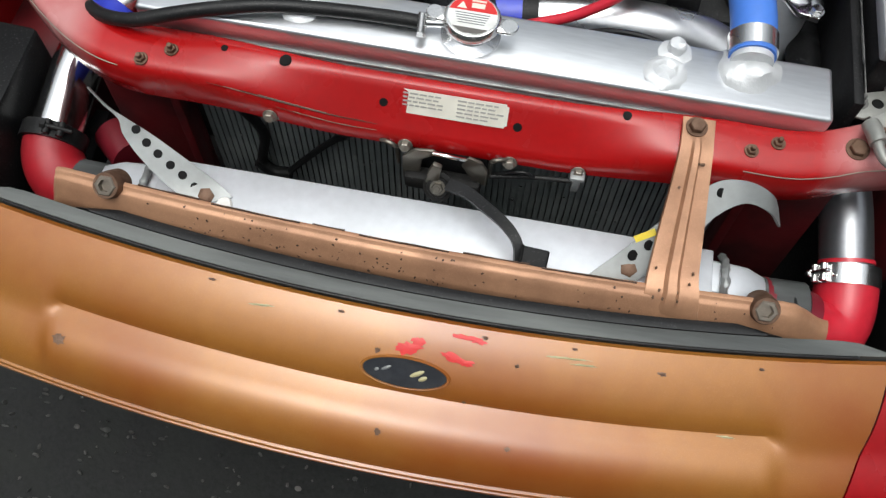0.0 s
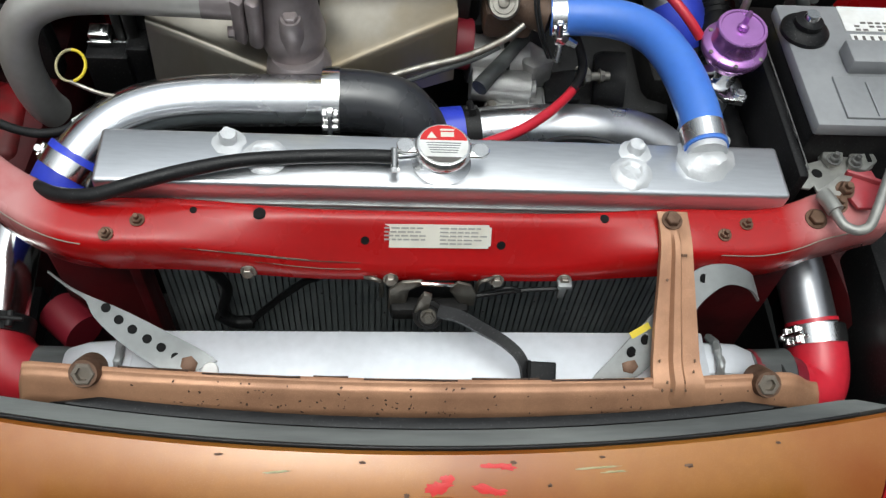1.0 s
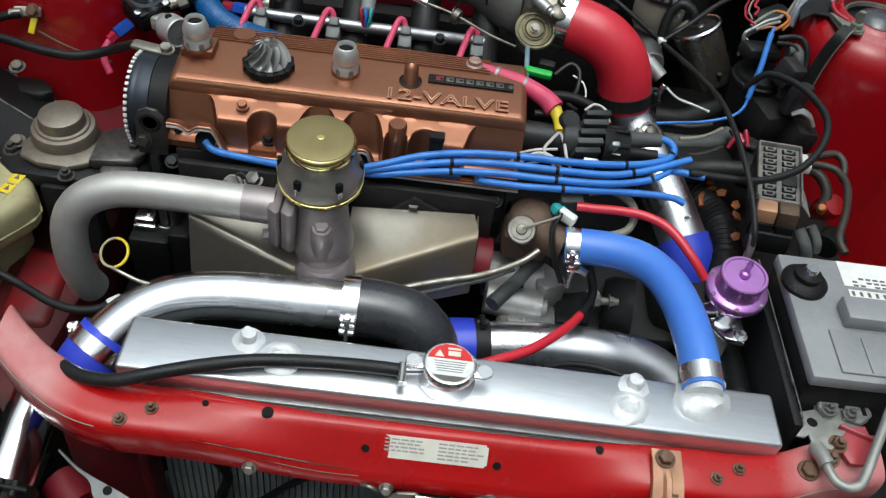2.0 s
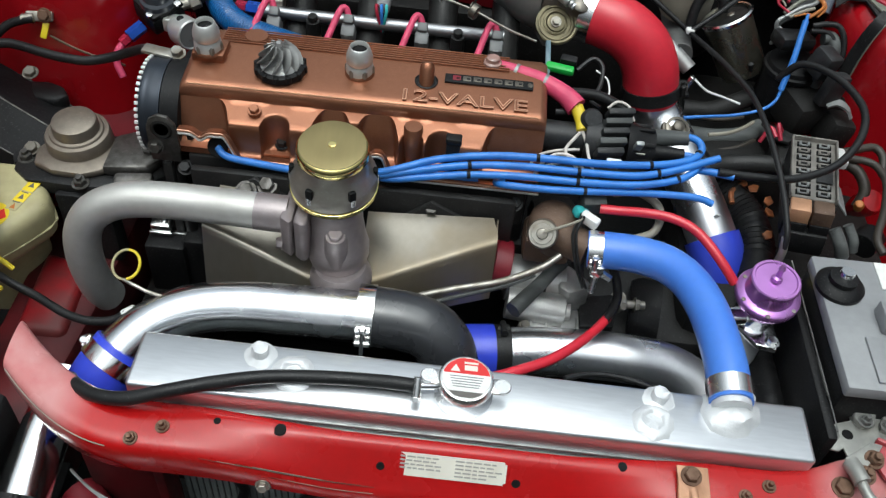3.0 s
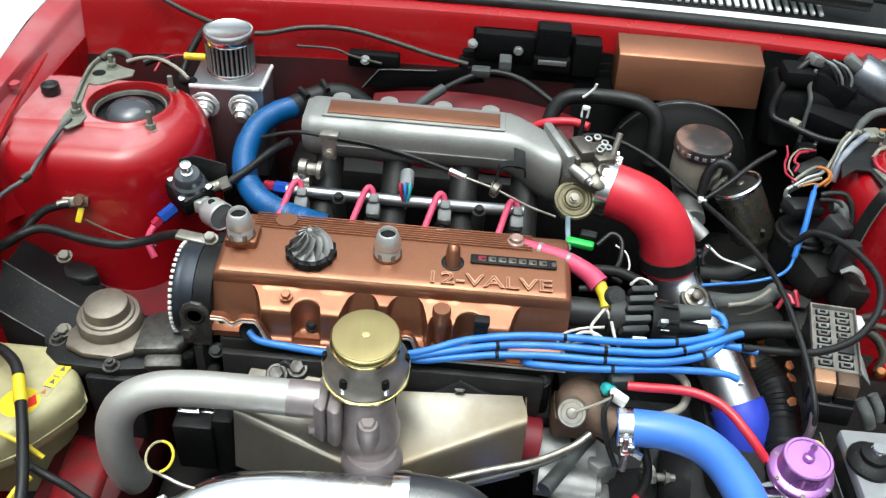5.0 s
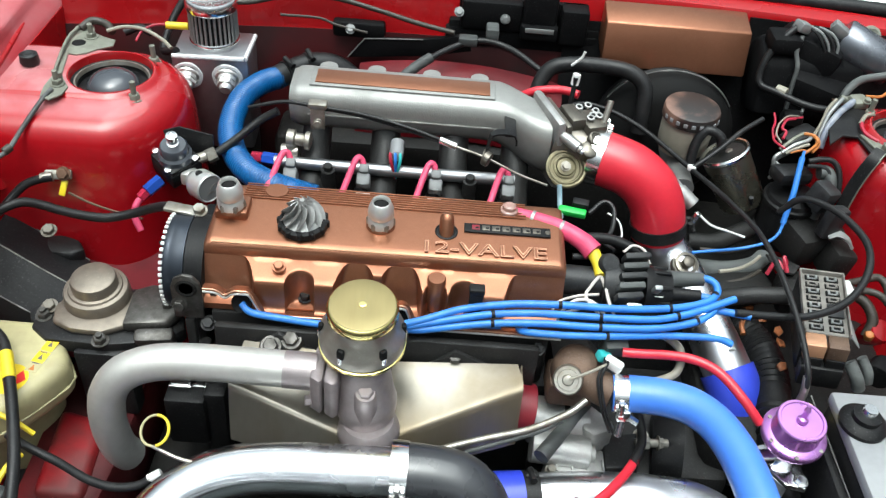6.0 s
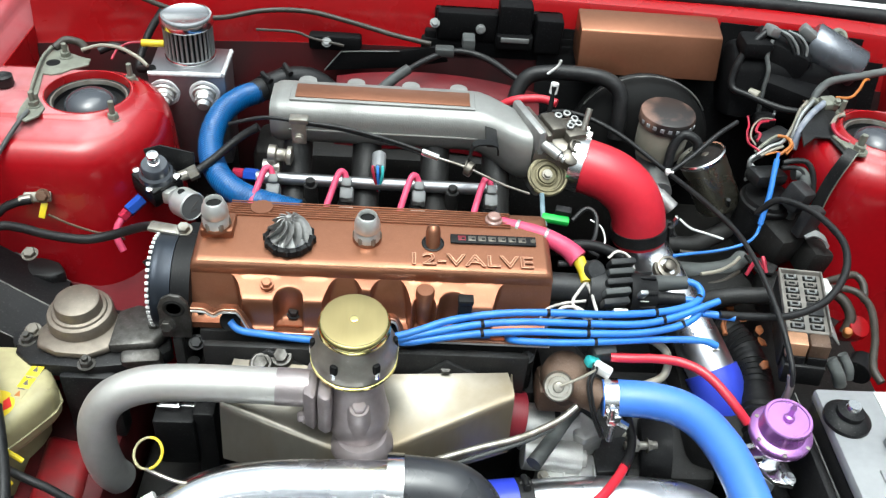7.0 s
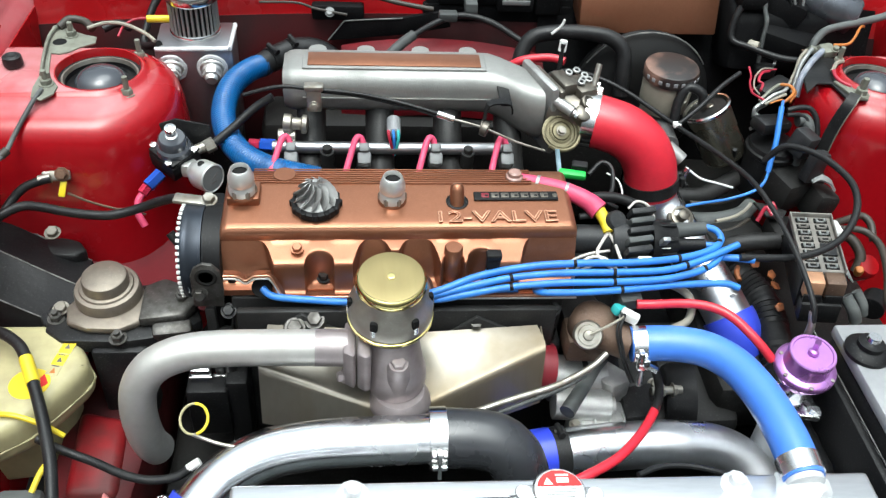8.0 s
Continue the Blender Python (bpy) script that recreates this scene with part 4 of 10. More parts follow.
def wing_shelf(u, v):
    """The pressed shelf that swings from the tower forward along the wing, with its wall below."""
    k = min(int(u), len(SHELF_EDGE) - 2)
    f = u - k
    ex, ey = (a + (b - a) * f for a, b in zip(SHELF_EDGE[k], SHELF_EDGE[k + 1]))
    bx_, by_ = (a + (b - a) * f for a, b in zip(SHELF_BACK[k], SHELF_BACK[k + 1]))
    drop = 0.26 * max(0.0, 1.00 - ey)
    lift = 0.115 * smooth01(2.5, 4.5, u)
    share, z = ((-0.25, 0.70), (-0.10, 0.80), (0.0, 0.876), (0.06, 0.892), (0.16, 0.906), (0.32, 0.915), (0.6, 0.9195), (1.0, 0.9215))[v]
    if share < 0:
        return (ex - share * 0.03, ey + share * 0.05, z - drop + lift * (1.0 if v == 0 else 0.35))
    return (ex + (bx_ - ex) * share, ey + (by_ - ey) * share, z - drop)


part("wing_shelf", sheet(wing_shelf, lin(0, 6.999, 40), range(8), 0.0012), "towerred", car, "red shelf along the wing, dust and sky glare coloured on top")
part("wing_seam", tube([(-0.729, 1.408, 0.943), (-0.721, 1.31, 0.941), (-0.712, 1.213, 0.938), (-0.704, 1.12, 0.931), (-0.697, 1.05, 0.918), (-0.695, 0.98, 0.900)], 0.0042, 10), "red", car, "raised red seam of the wing gutter")
part("tower_bracket", [prism([(-0.634, 1.137), (-0.630, 1.112), (-0.615, 1.104), (-0.603, 1.120), (-0.602, 1.140), (-0.617, 1.163), (-0.622, 1.172), (-0.634, 1.230), (-0.622, 1.228), (-0.610, 1.234), (-0.600, 1.247), (-0.580, 1.262), (-0.582, 1.280), (-0.600, 1.286), (-0.618, 1.296), (-0.626, 1.318), (-0.640, 1.324), (-0.652, 1.312), (-0.652, 1.280), (-0.643, 1.235), (-0.633, 1.178)], 0.9285, 0.9315, bev=0.001),
                       tube([(-0.630, 1.165, 0.934), (-0.639, 1.215, 0.936), (-0.646, 1.27, 0.936), (-0.643, 1.30, 0.936)], 0.0024, 8)], "olive", car, "dusty cadmium plated bracket plate beside the tower rim")
part("bracket_loop", tube([(-0.640, 1.300, 0.934), (-0.628, 1.316, 0.940), (-0.606, 1.314, 0.938), (-0.592, 1.298, 0.934)], 0.0060, 10), "cable", car)
part("bracket_hole", lathe([(0, 0.0004), (0.009, 0.0004), (0.011, -0.001)], (-0.630, 1.262, 0.9318), seg=20), "black", car)
part("tower_wire", tube([(-0.618, 1.125, 0.935), (-0.624, 1.108, 0.930), (-0.633, 1.085, 0.918), (-0.642, 1.060, 0.905), (-0.650, 1.036, 0.893), (-0.664, 1.015, 0.888), (-0.676, 1.000, 0.880), (-0.682, 0.985, 0.860), (-0.684, 0.975, 0.82)], 0.0032, 9), "oldrubber", car, "grey wire over the shelf edge")
part("wire_knot", tube([(-0.648, 1.041, 0.895), (-0.654, 1.032, 0.892)], 0.0058, 10, 2), "cable", car)

for p in ((-0.618, 1.144, 0.9315), (-0.618, 1.282, 0.9315)):
    part("bracket_bolt", hexbolt(p, (0, 0, 1), 0.0075, 0.007, True, 0.014), "olive", car)
part("tower_strap", strap([(0.520, 1.142, 0.934), (0.508, 1.130, 0.926), (0.499, 1.126, 0.905), (0.493, 1.124, 0.875), (0.490, 1.122, 0.84), (0.487, 1.120, 0.79)], 0.016, 0.0025, (0.75, -0.65, 0), 3), "blacksteel", car, "black steel strap on the strut tower")
part("tower_plate", prism([(0.468, 1.202), (0.495, 1.239), (0.522, 1.272), (0.546, 1.264), (0.523, 1.215), (0.522, 1.185), (0.528, 1.150), (0.512, 1.143), (0.506, 1.188), (0.484, 1.188), (0.458, 1.162)], 0.921, 0.925, bev=0.001), "blacksteel", car, "black plate bolted over the tower edge")
part("tower_plate_edge", prism([(0.508, 1.190), (0.523, 1.188), (0.535, 1.160), (0.548, 1.150), (0.540, 1.138), (0.522, 1.142)], 0.9245, 0.9285, bev=0.001), "olive", car, "dusty plated corner of the tower plate")
part("strap_edge", tube([(0.529, 1.141, 0.9355), (0.515, 1.125, 0.9275), (0.506, 1.1205, 0.905), (0.500, 1.1185, 0.875), (0.497, 1.1165, 0.84), (0.494, 1.1145, 0.79)], 0.0011, 6, 3), "olive", car, "pale line along the strap edge")
part("tower_plate_bolt", hexbolt((0.534, 1.152, 0.9285), (0, 0, 1), 0.009, 0.008, True, 0.018), "olive", car)

# ---- bulkhead and scuttle ----
def bulkhead(u, v):
    prof = [(1.40, 0.42), (1.40, 0.70), (1.410, 0.80), (1.441, 0.888), (1.4445, 0.8985), (1.4452, 0.9005), (1.4462, 0.905), (1.448, 0.914), (1.455, 0.945), (1.460, 0.975), (1.464, 0.983), (1.475, 0.9865), (1.500, 0.987)]
    y, z = prof[v]
    return (u, y - 0.10 * u * u - 0.05 * abs(u) ** 3, z + (0.004 if v > 8 else 0))


part("bulkhead", sheet(bulkhead, lin(-0.70, 0.70, 40), range(4, 13), 0.002), "red", car, "bright red bulkhead above its ledge")
part("lower_bulkhead", sheet(bulkhead, lin(-0.70, 0.70, 30), range(0, 5), 0.002), "shadowred", car, "lower bulkhead, its red darkened for shade")
# Black sheets added over the bulkhead to stand in for its shade.
part("shade_sheet", sheet(lambda u, v: (bulkhead(u, v)[0], bulkhead(u, v)[1] - 0.006, bulkhead(u, v)[2] + 0.001), lin(0.10, 0.66, 24), range(0, 9), 0.003), "rearblack", car, "black sheet standing in for shade on the bulkhead")
part("shade_sheet", sheet(lambda u, v: (bulkhead(u, v)[0], bulkhead(u, v)[1] - 0.005, bulkhead(u, v)[2] + 0.001), lin(0.392, 0.62, 12), range(7, 10), 0.003), "rearblack", car, "black sheet added for shade beside the wiper motor")
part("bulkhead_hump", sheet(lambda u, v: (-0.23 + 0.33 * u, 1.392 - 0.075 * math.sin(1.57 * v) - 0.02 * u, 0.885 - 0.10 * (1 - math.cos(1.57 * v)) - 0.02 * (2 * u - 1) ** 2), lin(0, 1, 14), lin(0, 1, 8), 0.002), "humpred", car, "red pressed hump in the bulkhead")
part("scuttle_seal", tube([(x, 1.498 - 0.05 * x * x - 0.03 * abs(x) ** 3, 0.994) for x in lin(-0.72, 0.72, 25)], 0.0120, 10, 2), "rubber", car, "black rubber bonnet seal")
def scuttle(u, v):
    return (u, 1.508 + v - 0.05 * u * u - 0.03 * abs(u) ** 3, 0.991 + 0.19 * v)


part("scuttle_edge", sheet(scuttle, lin(-0.74, 0.74, 30), lin(0, 0.035, 3), 0.0015), "whiteedge", car, "pale edge strip of the scuttle")
part("scuttle_panel", sheet(lambda u, v: (lambda p: (p[0], p[1], p[2] - 0.004))(scuttle(u, v)), lin(-0.74, 0.74, 30), lin(0.036, 0.17, 4), 0.0015), "plastic", car, "black scuttle panel below the windscreen")
for k in range(30):
    x = 0.10 + 0.0140 * k
    part("scuttle_slat", box((x, 1.600 - 0.05 * x * x - 0.03 * x ** 3, 1.0088), (0.007, 0.085, 0.006), 0.0015, (10.6, 0, 0)), "whiteedge", car)
part("wiper_arm", [tube([(0.70, 1.50, 1.04), (0.60, 1.545, 1.036), (0.48, 1.575, 1.034), (0.30, 1.60, 1.036)], 0.007, 10), box((0.50, 1.553, 1.03), (0.16, 0.03, 0.02), 0.005, (10, 0, -9))], "blacksteel", car, "black wiper arm lying on the scuttle")
part("windscreen", sheet(lambda u, v: (u, 1.70 + 0.45 * v - 0.10 * u * u, 1.03 + 0.42 * v), lin(-0.7, 0.7, 12), lin(0, 1, 4), 0.005), "glassy", car, "dark windscreen glass")
# black beam along the wing, grimy apron below
BEAM = [((-0.80, 1.125, 0.75), (-0.578, 1.045, 0.680)), ((-0.80, 1.098, 0.815), (-0.575, 1.028, 0.716)), ((-0.80, 1.090, 0.818), (-0.572, 1.020, 0.724)), ((-0.80, 1.046, 0.806), (-0.565, 0.968, 0.733)), ((-0.80, 1.036, 0.813), (-0.560, 0.948, 0.737)),
        ((-0.80, 0.992, 0.780), (-0.578, 0.912, 0.716)), ((-0.80, 0.982, 0.772), (-0.580, 0.904, 0.710)), ((-0.80, 0.975, 0.69), (-0.585, 0.90, 0.64))]
part("wing_beam", sheet(lambda u, v: tuple(p + (q - p) * u + (-0.005 * math.sin(3.1 * u) if i == 2 else 0) for i, (p, q) in enumerate(zip(*BEAM[v]))), lin(0, 1, 12), range(8), 0.003), "beam", car, "glossy black box beam along the wing")
for v in (1, 4, 6):
    # Grey lines draw the edge highlights of the beam as well as scuffs.
    part("edge_line", tube([tuple(p + (q - p) * u + (-0.005 * math.sin(3.1 * u) + 0.0014 if i == 2 else 0) for i, (p, q) in enumerate(zip(*BEAM[v]))) for u in lin(0, 1, 10)], 0.0011, 6, 2), "scuffed", car, "grey line for highlight and scuffs on the beam edge")
part("beam_lug", [prism([(-0.648, 1.034), (-0.640, 1.046), (-0.612, 1.048), (-0.588, 1.040), (-0.574, 1.020), (-0.590, 1.006), (-0.62, 1.010)], 0.722, 0.745, bev=0.006)], "rubber", car, "black rubber lug on the beam")
part("beam_bracket", [prism([(-0.618, 0.932), (-0.602, 0.936), (-0.575, 0.926), (-0.582, 0.908), (-0.606, 0.898), (-0.614, 0.912)], 0.712, 0.722, bev=0.004), hexbolt((-0.596, 0.914, 0.722), (0, 0, 1), 0.008, 0.006)], "beam", car, "black bracket at the end of the beam")
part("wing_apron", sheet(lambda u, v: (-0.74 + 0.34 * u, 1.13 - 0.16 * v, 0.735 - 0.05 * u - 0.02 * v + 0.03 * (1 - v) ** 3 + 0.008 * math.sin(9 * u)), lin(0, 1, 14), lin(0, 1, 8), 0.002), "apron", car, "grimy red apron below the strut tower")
for p in ((-0.585, 0.915, 0.735), (-0.60, 0.99, 0.80)):
    part("beam_bolt", hexbolt(p, (0, -0.3, 1), 0.008, 0.006), "gunmetal", car)

# ---- radiator ----
rad = thing("radiator", (0.0, 0.575, 0.40), "brushed aluminium radiator with a welded top tank", "radiator")
LEAN_RAD = 1.4
tank_m = pose(0.016, 0.578, 0.7765, 1.0, LEAN_RAD, 0.6)


def placed(bm, m):
    bmesh.ops.transform(bm, matrix=m, verts=bm.verts)
    return bm


tank = part("top_tank", placed(box((0, 0, -0.0205), (0.692, 0.066, 0.041), 0.0045, seg=3), tank_m), "alu", rad, "brushed aluminium top tank")
part("tank_seam", placed(merged([box((0, -0.0335, -0.030), (0.700, 0.0045, 0.0045), 0.0015), box((0, 0.0335, -0.030), (0.700, 0.0045, 0.0045), 0.0015), box((0, 0, -0.041), (0.70, 0.072, 0.006), 0.0015)]), tank_m), "galv", rad, "welded seam along the tank")
part("fin_block", merged([box((x, 0.5585, 0.55), (0.0056, 0.006, 0.36), 0) for x in lin(-0.30, 0.33, 84)]), "fins", rad, "dark upright radiator fins", kind="stuff")
part("core", box((0.015, 0.585, 0.55), (0.64, 0.044, 0.37), 0.002), "fins", rad, "dark radiator core")
for k in range(34):
    rx_, rz_ = rng.uniform(-0.28, 0.3), rng.uniform(0.50, 0.69)
    part("bent_fin", box((rx_, 0.5545, rz_), (0.0028, 0.001, rng.uniform(0.003, 0.008)), 0), "galv", rad)
for k, (x, y, w) in enumerate(((-0.222, 0.018, 0.014), (-0.185, 0.0, 0.024), (0.182, -0.008, 0.024), (0.19, 0.02, 0.013))):
    if w > 0.02:
        bm = lathe([(0, 0.002), (0.009, 0.002), (0.011, 0.0045), (0.013, 0.005), (0.019, 0.0028), (0.022, 0.0)], (x, y, 0), seg=22)
        for v in bm.verts:
            v.co += 0.0022 * noise.noise_vector(v.co * 160)
        part("welded_bung", placed(bm, tank_m), "weld", rad, "rough welded-over bung")
    else:
        bm = lathe([(0, 0.013), (0.0075, 0.013), (0.0085, 0.011), (0.009, 0.004), (0.014, 0.0015), (0.017, 0.0)], (x, y, 0), seg=18)
        for v in bm.verts:
            v.co += 0.002 * noise.noise_vector(v.co * 190)
        part("welded_lug", placed(bm, tank_m), "weld", rad, "small welded lug")
# filler neck and cap
cap_m = tank_m @ pose(-0.012, 0.001, 0)
part("filler_neck", placed(merged([lathe([(0.030, 0.0), (0.026, 0.002), (0.0215, 0.006), (0.021, 0.014), (0.0275, 0.0155), (0.0285, 0.018), (0.027, 0.02)], (0, 0, 0), seg=36),
                                   cyl((-0.020, 0, 0.010), (-0.046, -0.004, 0.0105), 0.0048, seg=14)]), cap_m), "polish", rad, "bright welded filler neck with overflow spout")
rcap = part("cap", placed(merged([lathe([(0.0275, 0.016), (0.0285, 0.0175), (0.0282, 0.023), (0.0262, 0.0258), (0.0245, 0.0262), (0, 0.0262)], (0, 0, 0), seg=40),
                                  box((0.030, -0.002, 0.0195), (0.020, 0.018, 0.0045), 0.002), box((-0.030, 0.002, 0.0195), (0.020, 0.018, 0.0045), 0.002),
                                  cyl((0.037, -0.002, 0.0172), (0.037, -0.002, 0.0222), 0.0088, seg=18), cyl((-0.037, 0.002, 0.0172), (-0.037, 0.002, 0.0222), 0.0088, seg=18)]), cap_m), "chrome", rad, "steel radiator cap with two ears")
part("cap_sticker", placed(lathe([(0.0243, 0.0262), (0.0243, 0.0270), (0, 0.0270)], (0, 0, 0), seg=40), cap_m), "white", rcap, "white printed disc")


def cap_seg(y0, y1, z, h=0.0004):
    r = 0.0238
    pts = [(math.sqrt(r * r - y * y), y) for y in lin(y0, y1, 9)]
    return prism([*pts, *[(-x, y) for x, y in pts[::-1]]], z, z + h, bev=0)


part("cap_red_band", placed(cap_seg(0.0045, 0.0232, 0.0269), cap_m), "redprint", rcap, "red warning band")
part("cap_black_band", placed(cap_seg(-0.0232, -0.0165, 0.0269), cap_m), "ink", rcap)
part("cap_sign", placed(merged([prism([(-0.0165, 0.0065), (-0.0065, 0.0065), (-0.0115, 0.0150)], 0.0272, 0.0275, bev=0), box((0.004, 0.0175, 0.0274), (0.014, 0.0022, 0.0004), 0), box((0.004, 0.0115, 0.0274), (0.013, 0.006, 0.0004), 0)]), cap_m), "label", rcap)
part("cap_print", placed(merged([box((0, 0.001 - 0.003 * k, 0.0272), (0.034 - 0.002 * k, 0.001, 0.0003), 0) for k in range(5)]), cap_m), "galv", rcap)
neck = tank_m @ pose(0.262, 0.012, 0)
bm = lathe([(0.032, -0.006), (0.0300, 0.001), (0.0265, 0.0055), (0.0215, 0.0105), (0.012, 0.0145), (0, 0.0155)], (0, 0, 0), (0, 0.12, 1), 36)
for v in bm.verts:
    v.co.y *= 0.92
    v.co.x *= 1 + 0.10 * math.sin(3 * math.atan2(v.co.y, v.co.x) + 0.6)
    v.co += 0.0045 * noise.noise_vector(v.co * 55) + 0.0016 * noise.noise_vector(v.co * 210)
part("outlet_stub", tube([(0.278, 0.645, 0.787), (0.278, 0.620, 0.7855), (0.278, 0.592, 0.781)], 0.0205, 24, 2), "weld", rad)
part("outlet_neck", placed(bm, neck), "weld", rad, "frosted welded outlet neck")

# overflow hose across the tank
ovf = thing("overflow_hose", (-0.15, 0.55, 0.77), "black rubber overflow hose lying across the radiator tank", "hose")
part("hose", tube([(-0.040, 0.573, 0.7885), (-0.075, 0.574, 0.788), (-0.13, 0.571, 0.789), (-0.19, 0.562, 0.792), (-0.24, 0.548, 0.793), (-0.285, 0.535, 0.789), (-0.325, 0.527, 0.780), (-0.36, 0.533, 0.772), (-0.385, 0.548, 0.764), (-0.40, 0.565, 0.745), (-0.41, 0.575, 0.70)], 0.0072, 14), "rubber", ovf)
part("clamp", band((-0.043, 0.5735, 0.7885), (1, 0, 0), 0.0075, 0.008, screw=(0, -0.6, 0.6)), "chrome", ovf, "small steel hose clip")

# ---- intercooler ----
ic = thing("intercooler", (0.0, 0.42, 0.40), "satin aluminium front intercooler behind the nose bar", "intercooler")
part("core_top", box((-0.008, 0.4245, 0.6475), (0.585, 0.058, 0.012), 0.002), "satin", ic, "smooth aluminium top plate")
part("core", merged([box((-0.008, 0.4245, 0.632 - 0.018 * k), (0.57, 0.052, 0.006), 0.001) for k in range(11)] + [box((-0.008, 0.4245, 0.54), (0.56, 0.046, 0.2), 0)]), "fins", ic, "finned intercooler core", kind="stuff")
for s, x0 in ((-1, -0.300), (1, 0.284)):
    loops = []
    for f, hz, hy in ((0, 1, 1), (0.25, 1.0, 1.0), (0.55, 0.97, 0.98), (0.8, 0.86, 0.93), (0.95, 0.66, 0.82), (1.0, 0.42, 0.6)):
        x = x0 + s * (0.088 if s < 0 else 0.072) * f
        zc, hh, hw = 0.545, 0.108 * hz, 0.030 * hy
        loop = []
        for i in range(20):
            a = 2 * math.pi * i / 20
            loop.append((x, 0.4245 + hw * (abs(math.cos(a)) ** 0.5) * (1 if math.cos(a) > 0 else -1), zc + (hh if math.sin(a) > 0 else 0.1) * (abs(math.sin(a)) ** 0.5) * (1 if math.sin(a) > 0 else -1)))
        loops.append(loop)
    part("end_tank", loft(loops), "satin", ic, "rounded cast aluminium end tank")
    bm = tube([(x0 + s * 0.012, 0.395, 0.640), (x0 + s * 0.012, 0.410, 0.6555), (x0 + s * 0.012, 0.425, 0.657), (x0 + s * 0.012, 0.440, 0.6555), (x0 + s * 0.012, 0.455, 0.640)], 0.0042, 8, 8)
    for v in bm.verts:
        v.co += 0.0018 * noise.noise_vector(v.co * 220)
    part("weld_bead", bm, "galv", ic, "rough weld bead")
    part("outlet", cyl((x0 + s * 0.05, 0.428, 0.60), (x0 + s * 0.108, 0.430, 0.60), 0.03), "oldrubber", ic, "dark grey hose joiner")

# red couplers and charge pipes on both sides of the intercooler
cl = thing("charge_pipe", (-0.44, 0.47, 0.5), "polished charge pipe with a red silicone elbow beside the intercooler", "pipe", "charge pipes at the intercooler")
part("elbow", tube([(-0.372, 0.428, 0.585), (-0.405, 0.428, 0.585), (-0.437, 0.440, 0.588), (-0.455, 0.462, 0.596), (-0.459, 0.49, 0.605)], 0.034, 22), "shadedred", cl, "red silicone elbow")
part("pipe", tube([(-0.459, 0.47, 0.602), (-0.459, 0.52, 0.613), (-0.458, 0.57, 0.625), (-0.455, 0.64, 0.635)], 0.0285, 22), "chrome", cl, "polished aluminium pipe")
part("clamp", tbolt((-0.459, 0.482, 0.604), (0, 1, 0.22), 0.0355, screw=(0.3, 0, 1)), "blacksteel", cl)
part("coupler", tube([(-0.385, 0.50, 0.56), (-0.42, 0.53, 0.56)], 0.024, 18), "deepred", cl)
cr = thing("charge_pipe", (0.43, 0.47, 0.5), "polished charge pipe with a red silicone elbow and bright clamp", "pipe", "charge pipes at the intercooler")
part("elbow", tube([(0.392, 0.425, 0.585), (0.412, 0.422, 0.575), (0.436, 0.428, 0.570), (0.446, 0.448, 0.573), (0.448, 0.475, 0.582), (0.447, 0.49, 0.587)], 0.0335, 22), "redrub", cr, "red silicone elbow")
part("coupler", tube([(0.345, 0.428, 0.60), (0.375, 0.427, 0.596), (0.40, 0.425, 0.588)], 0.031, 20), "deepred", cr)
part("coupler_clamp", band((0.378, 0.427, 0.596), (1, 0, -0.2), 0.0315, 0.02, screw=(0, -1, 0.4)), "blacksteel", cr)
# The polished pipe takes the darker can metal for the shade on it.
part("pipe", tube([(0.447, 0.475, 0.583), (0.444, 0.51, 0.594), (0.437, 0.56, 0.612), (0.43, 0.61, 0.62)], 0.0285, 22), "can", cr, "aluminium pipe in a darker metal for shade")
part("clamp", tbolt((0.4465, 0.485, 0.586), (-0.05, 1, 0.3), 0.034, 0.022, screw=(-1, 0, 0.3)), "chrome", cr, "bright T-bolt clamp")
part("red_ring", tube([(0.4455, 0.500, 0.5905), (0.445, 0.504, 0.592)], 0.0297, 22, 1), "redrub", cr)

# ---- bonnet latch with its safety lever ----
latch = thing("bonnet_latch", (0.0, 0.48, 0.62), "greasy black bonnet latch with a safety lever and rubber pad", "latch")
part("back_plate", [prism([(-0.044, 0.645), (0.042, 0.645), (0.042, 0.685), (0.032, 0.701), (-0.034, 0.703), (-0.044, 0.69)], 0.492, 0.496, "xz", 0.0015)], "blacksteel", latch, "black pressed back plate")
part("cheek", [prism([(-0.047, 0.648), (-0.030, 0.648), (-0.026, 0.690), (-0.010, 0.703), (-0.014, 0.708), (-0.034, 0.705), (-0.047, 0.69)], 0.4795, 0.4835, "xz", 0.0015)], "gunmetal", latch, "worn grey cheek")
part("cheek", [prism([(0.015, 0.690), (0.022, 0.706), (0.036, 0.700), (0.043, 0.685), (0.043, 0.66), (0.030, 0.66)], 0.4795, 0.4835, "xz", 0.0015)], "gunmetal", latch, "worn grey cheek")
part("striker_edge", tube([(-0.014, 0.478, 0.707), (0.0, 0.476, 0.709), (0.010, 0.478, 0.705), (0.018, 0.482, 0.699)], 0.0022, 8), "chrome", latch, "bright worn edge")
part("hook", [prism([(-0.022, 0.66), (-0.008, 0.658), (-0.003, 0.70), (-0.012, 0.704), (-0.017, 0.69)], 0.466, 0.472, "xz", 0.0015)], "gunmetal", latch, "grey hook")
part("lower_body", box((-0.004, 0.480, 0.655), (0.082, 0.018, 0.022), 0.005), "grime", latch, "greasy body")
part("spring_boss", lathe([(0.016, 0), (0.016, 0.004), (0.012, 0.006), (0.011, 0.009), (0, 0.009)], (-0.006, 0.468, 0.664), (0, -0.72, 0.7), 22), "grime", latch)
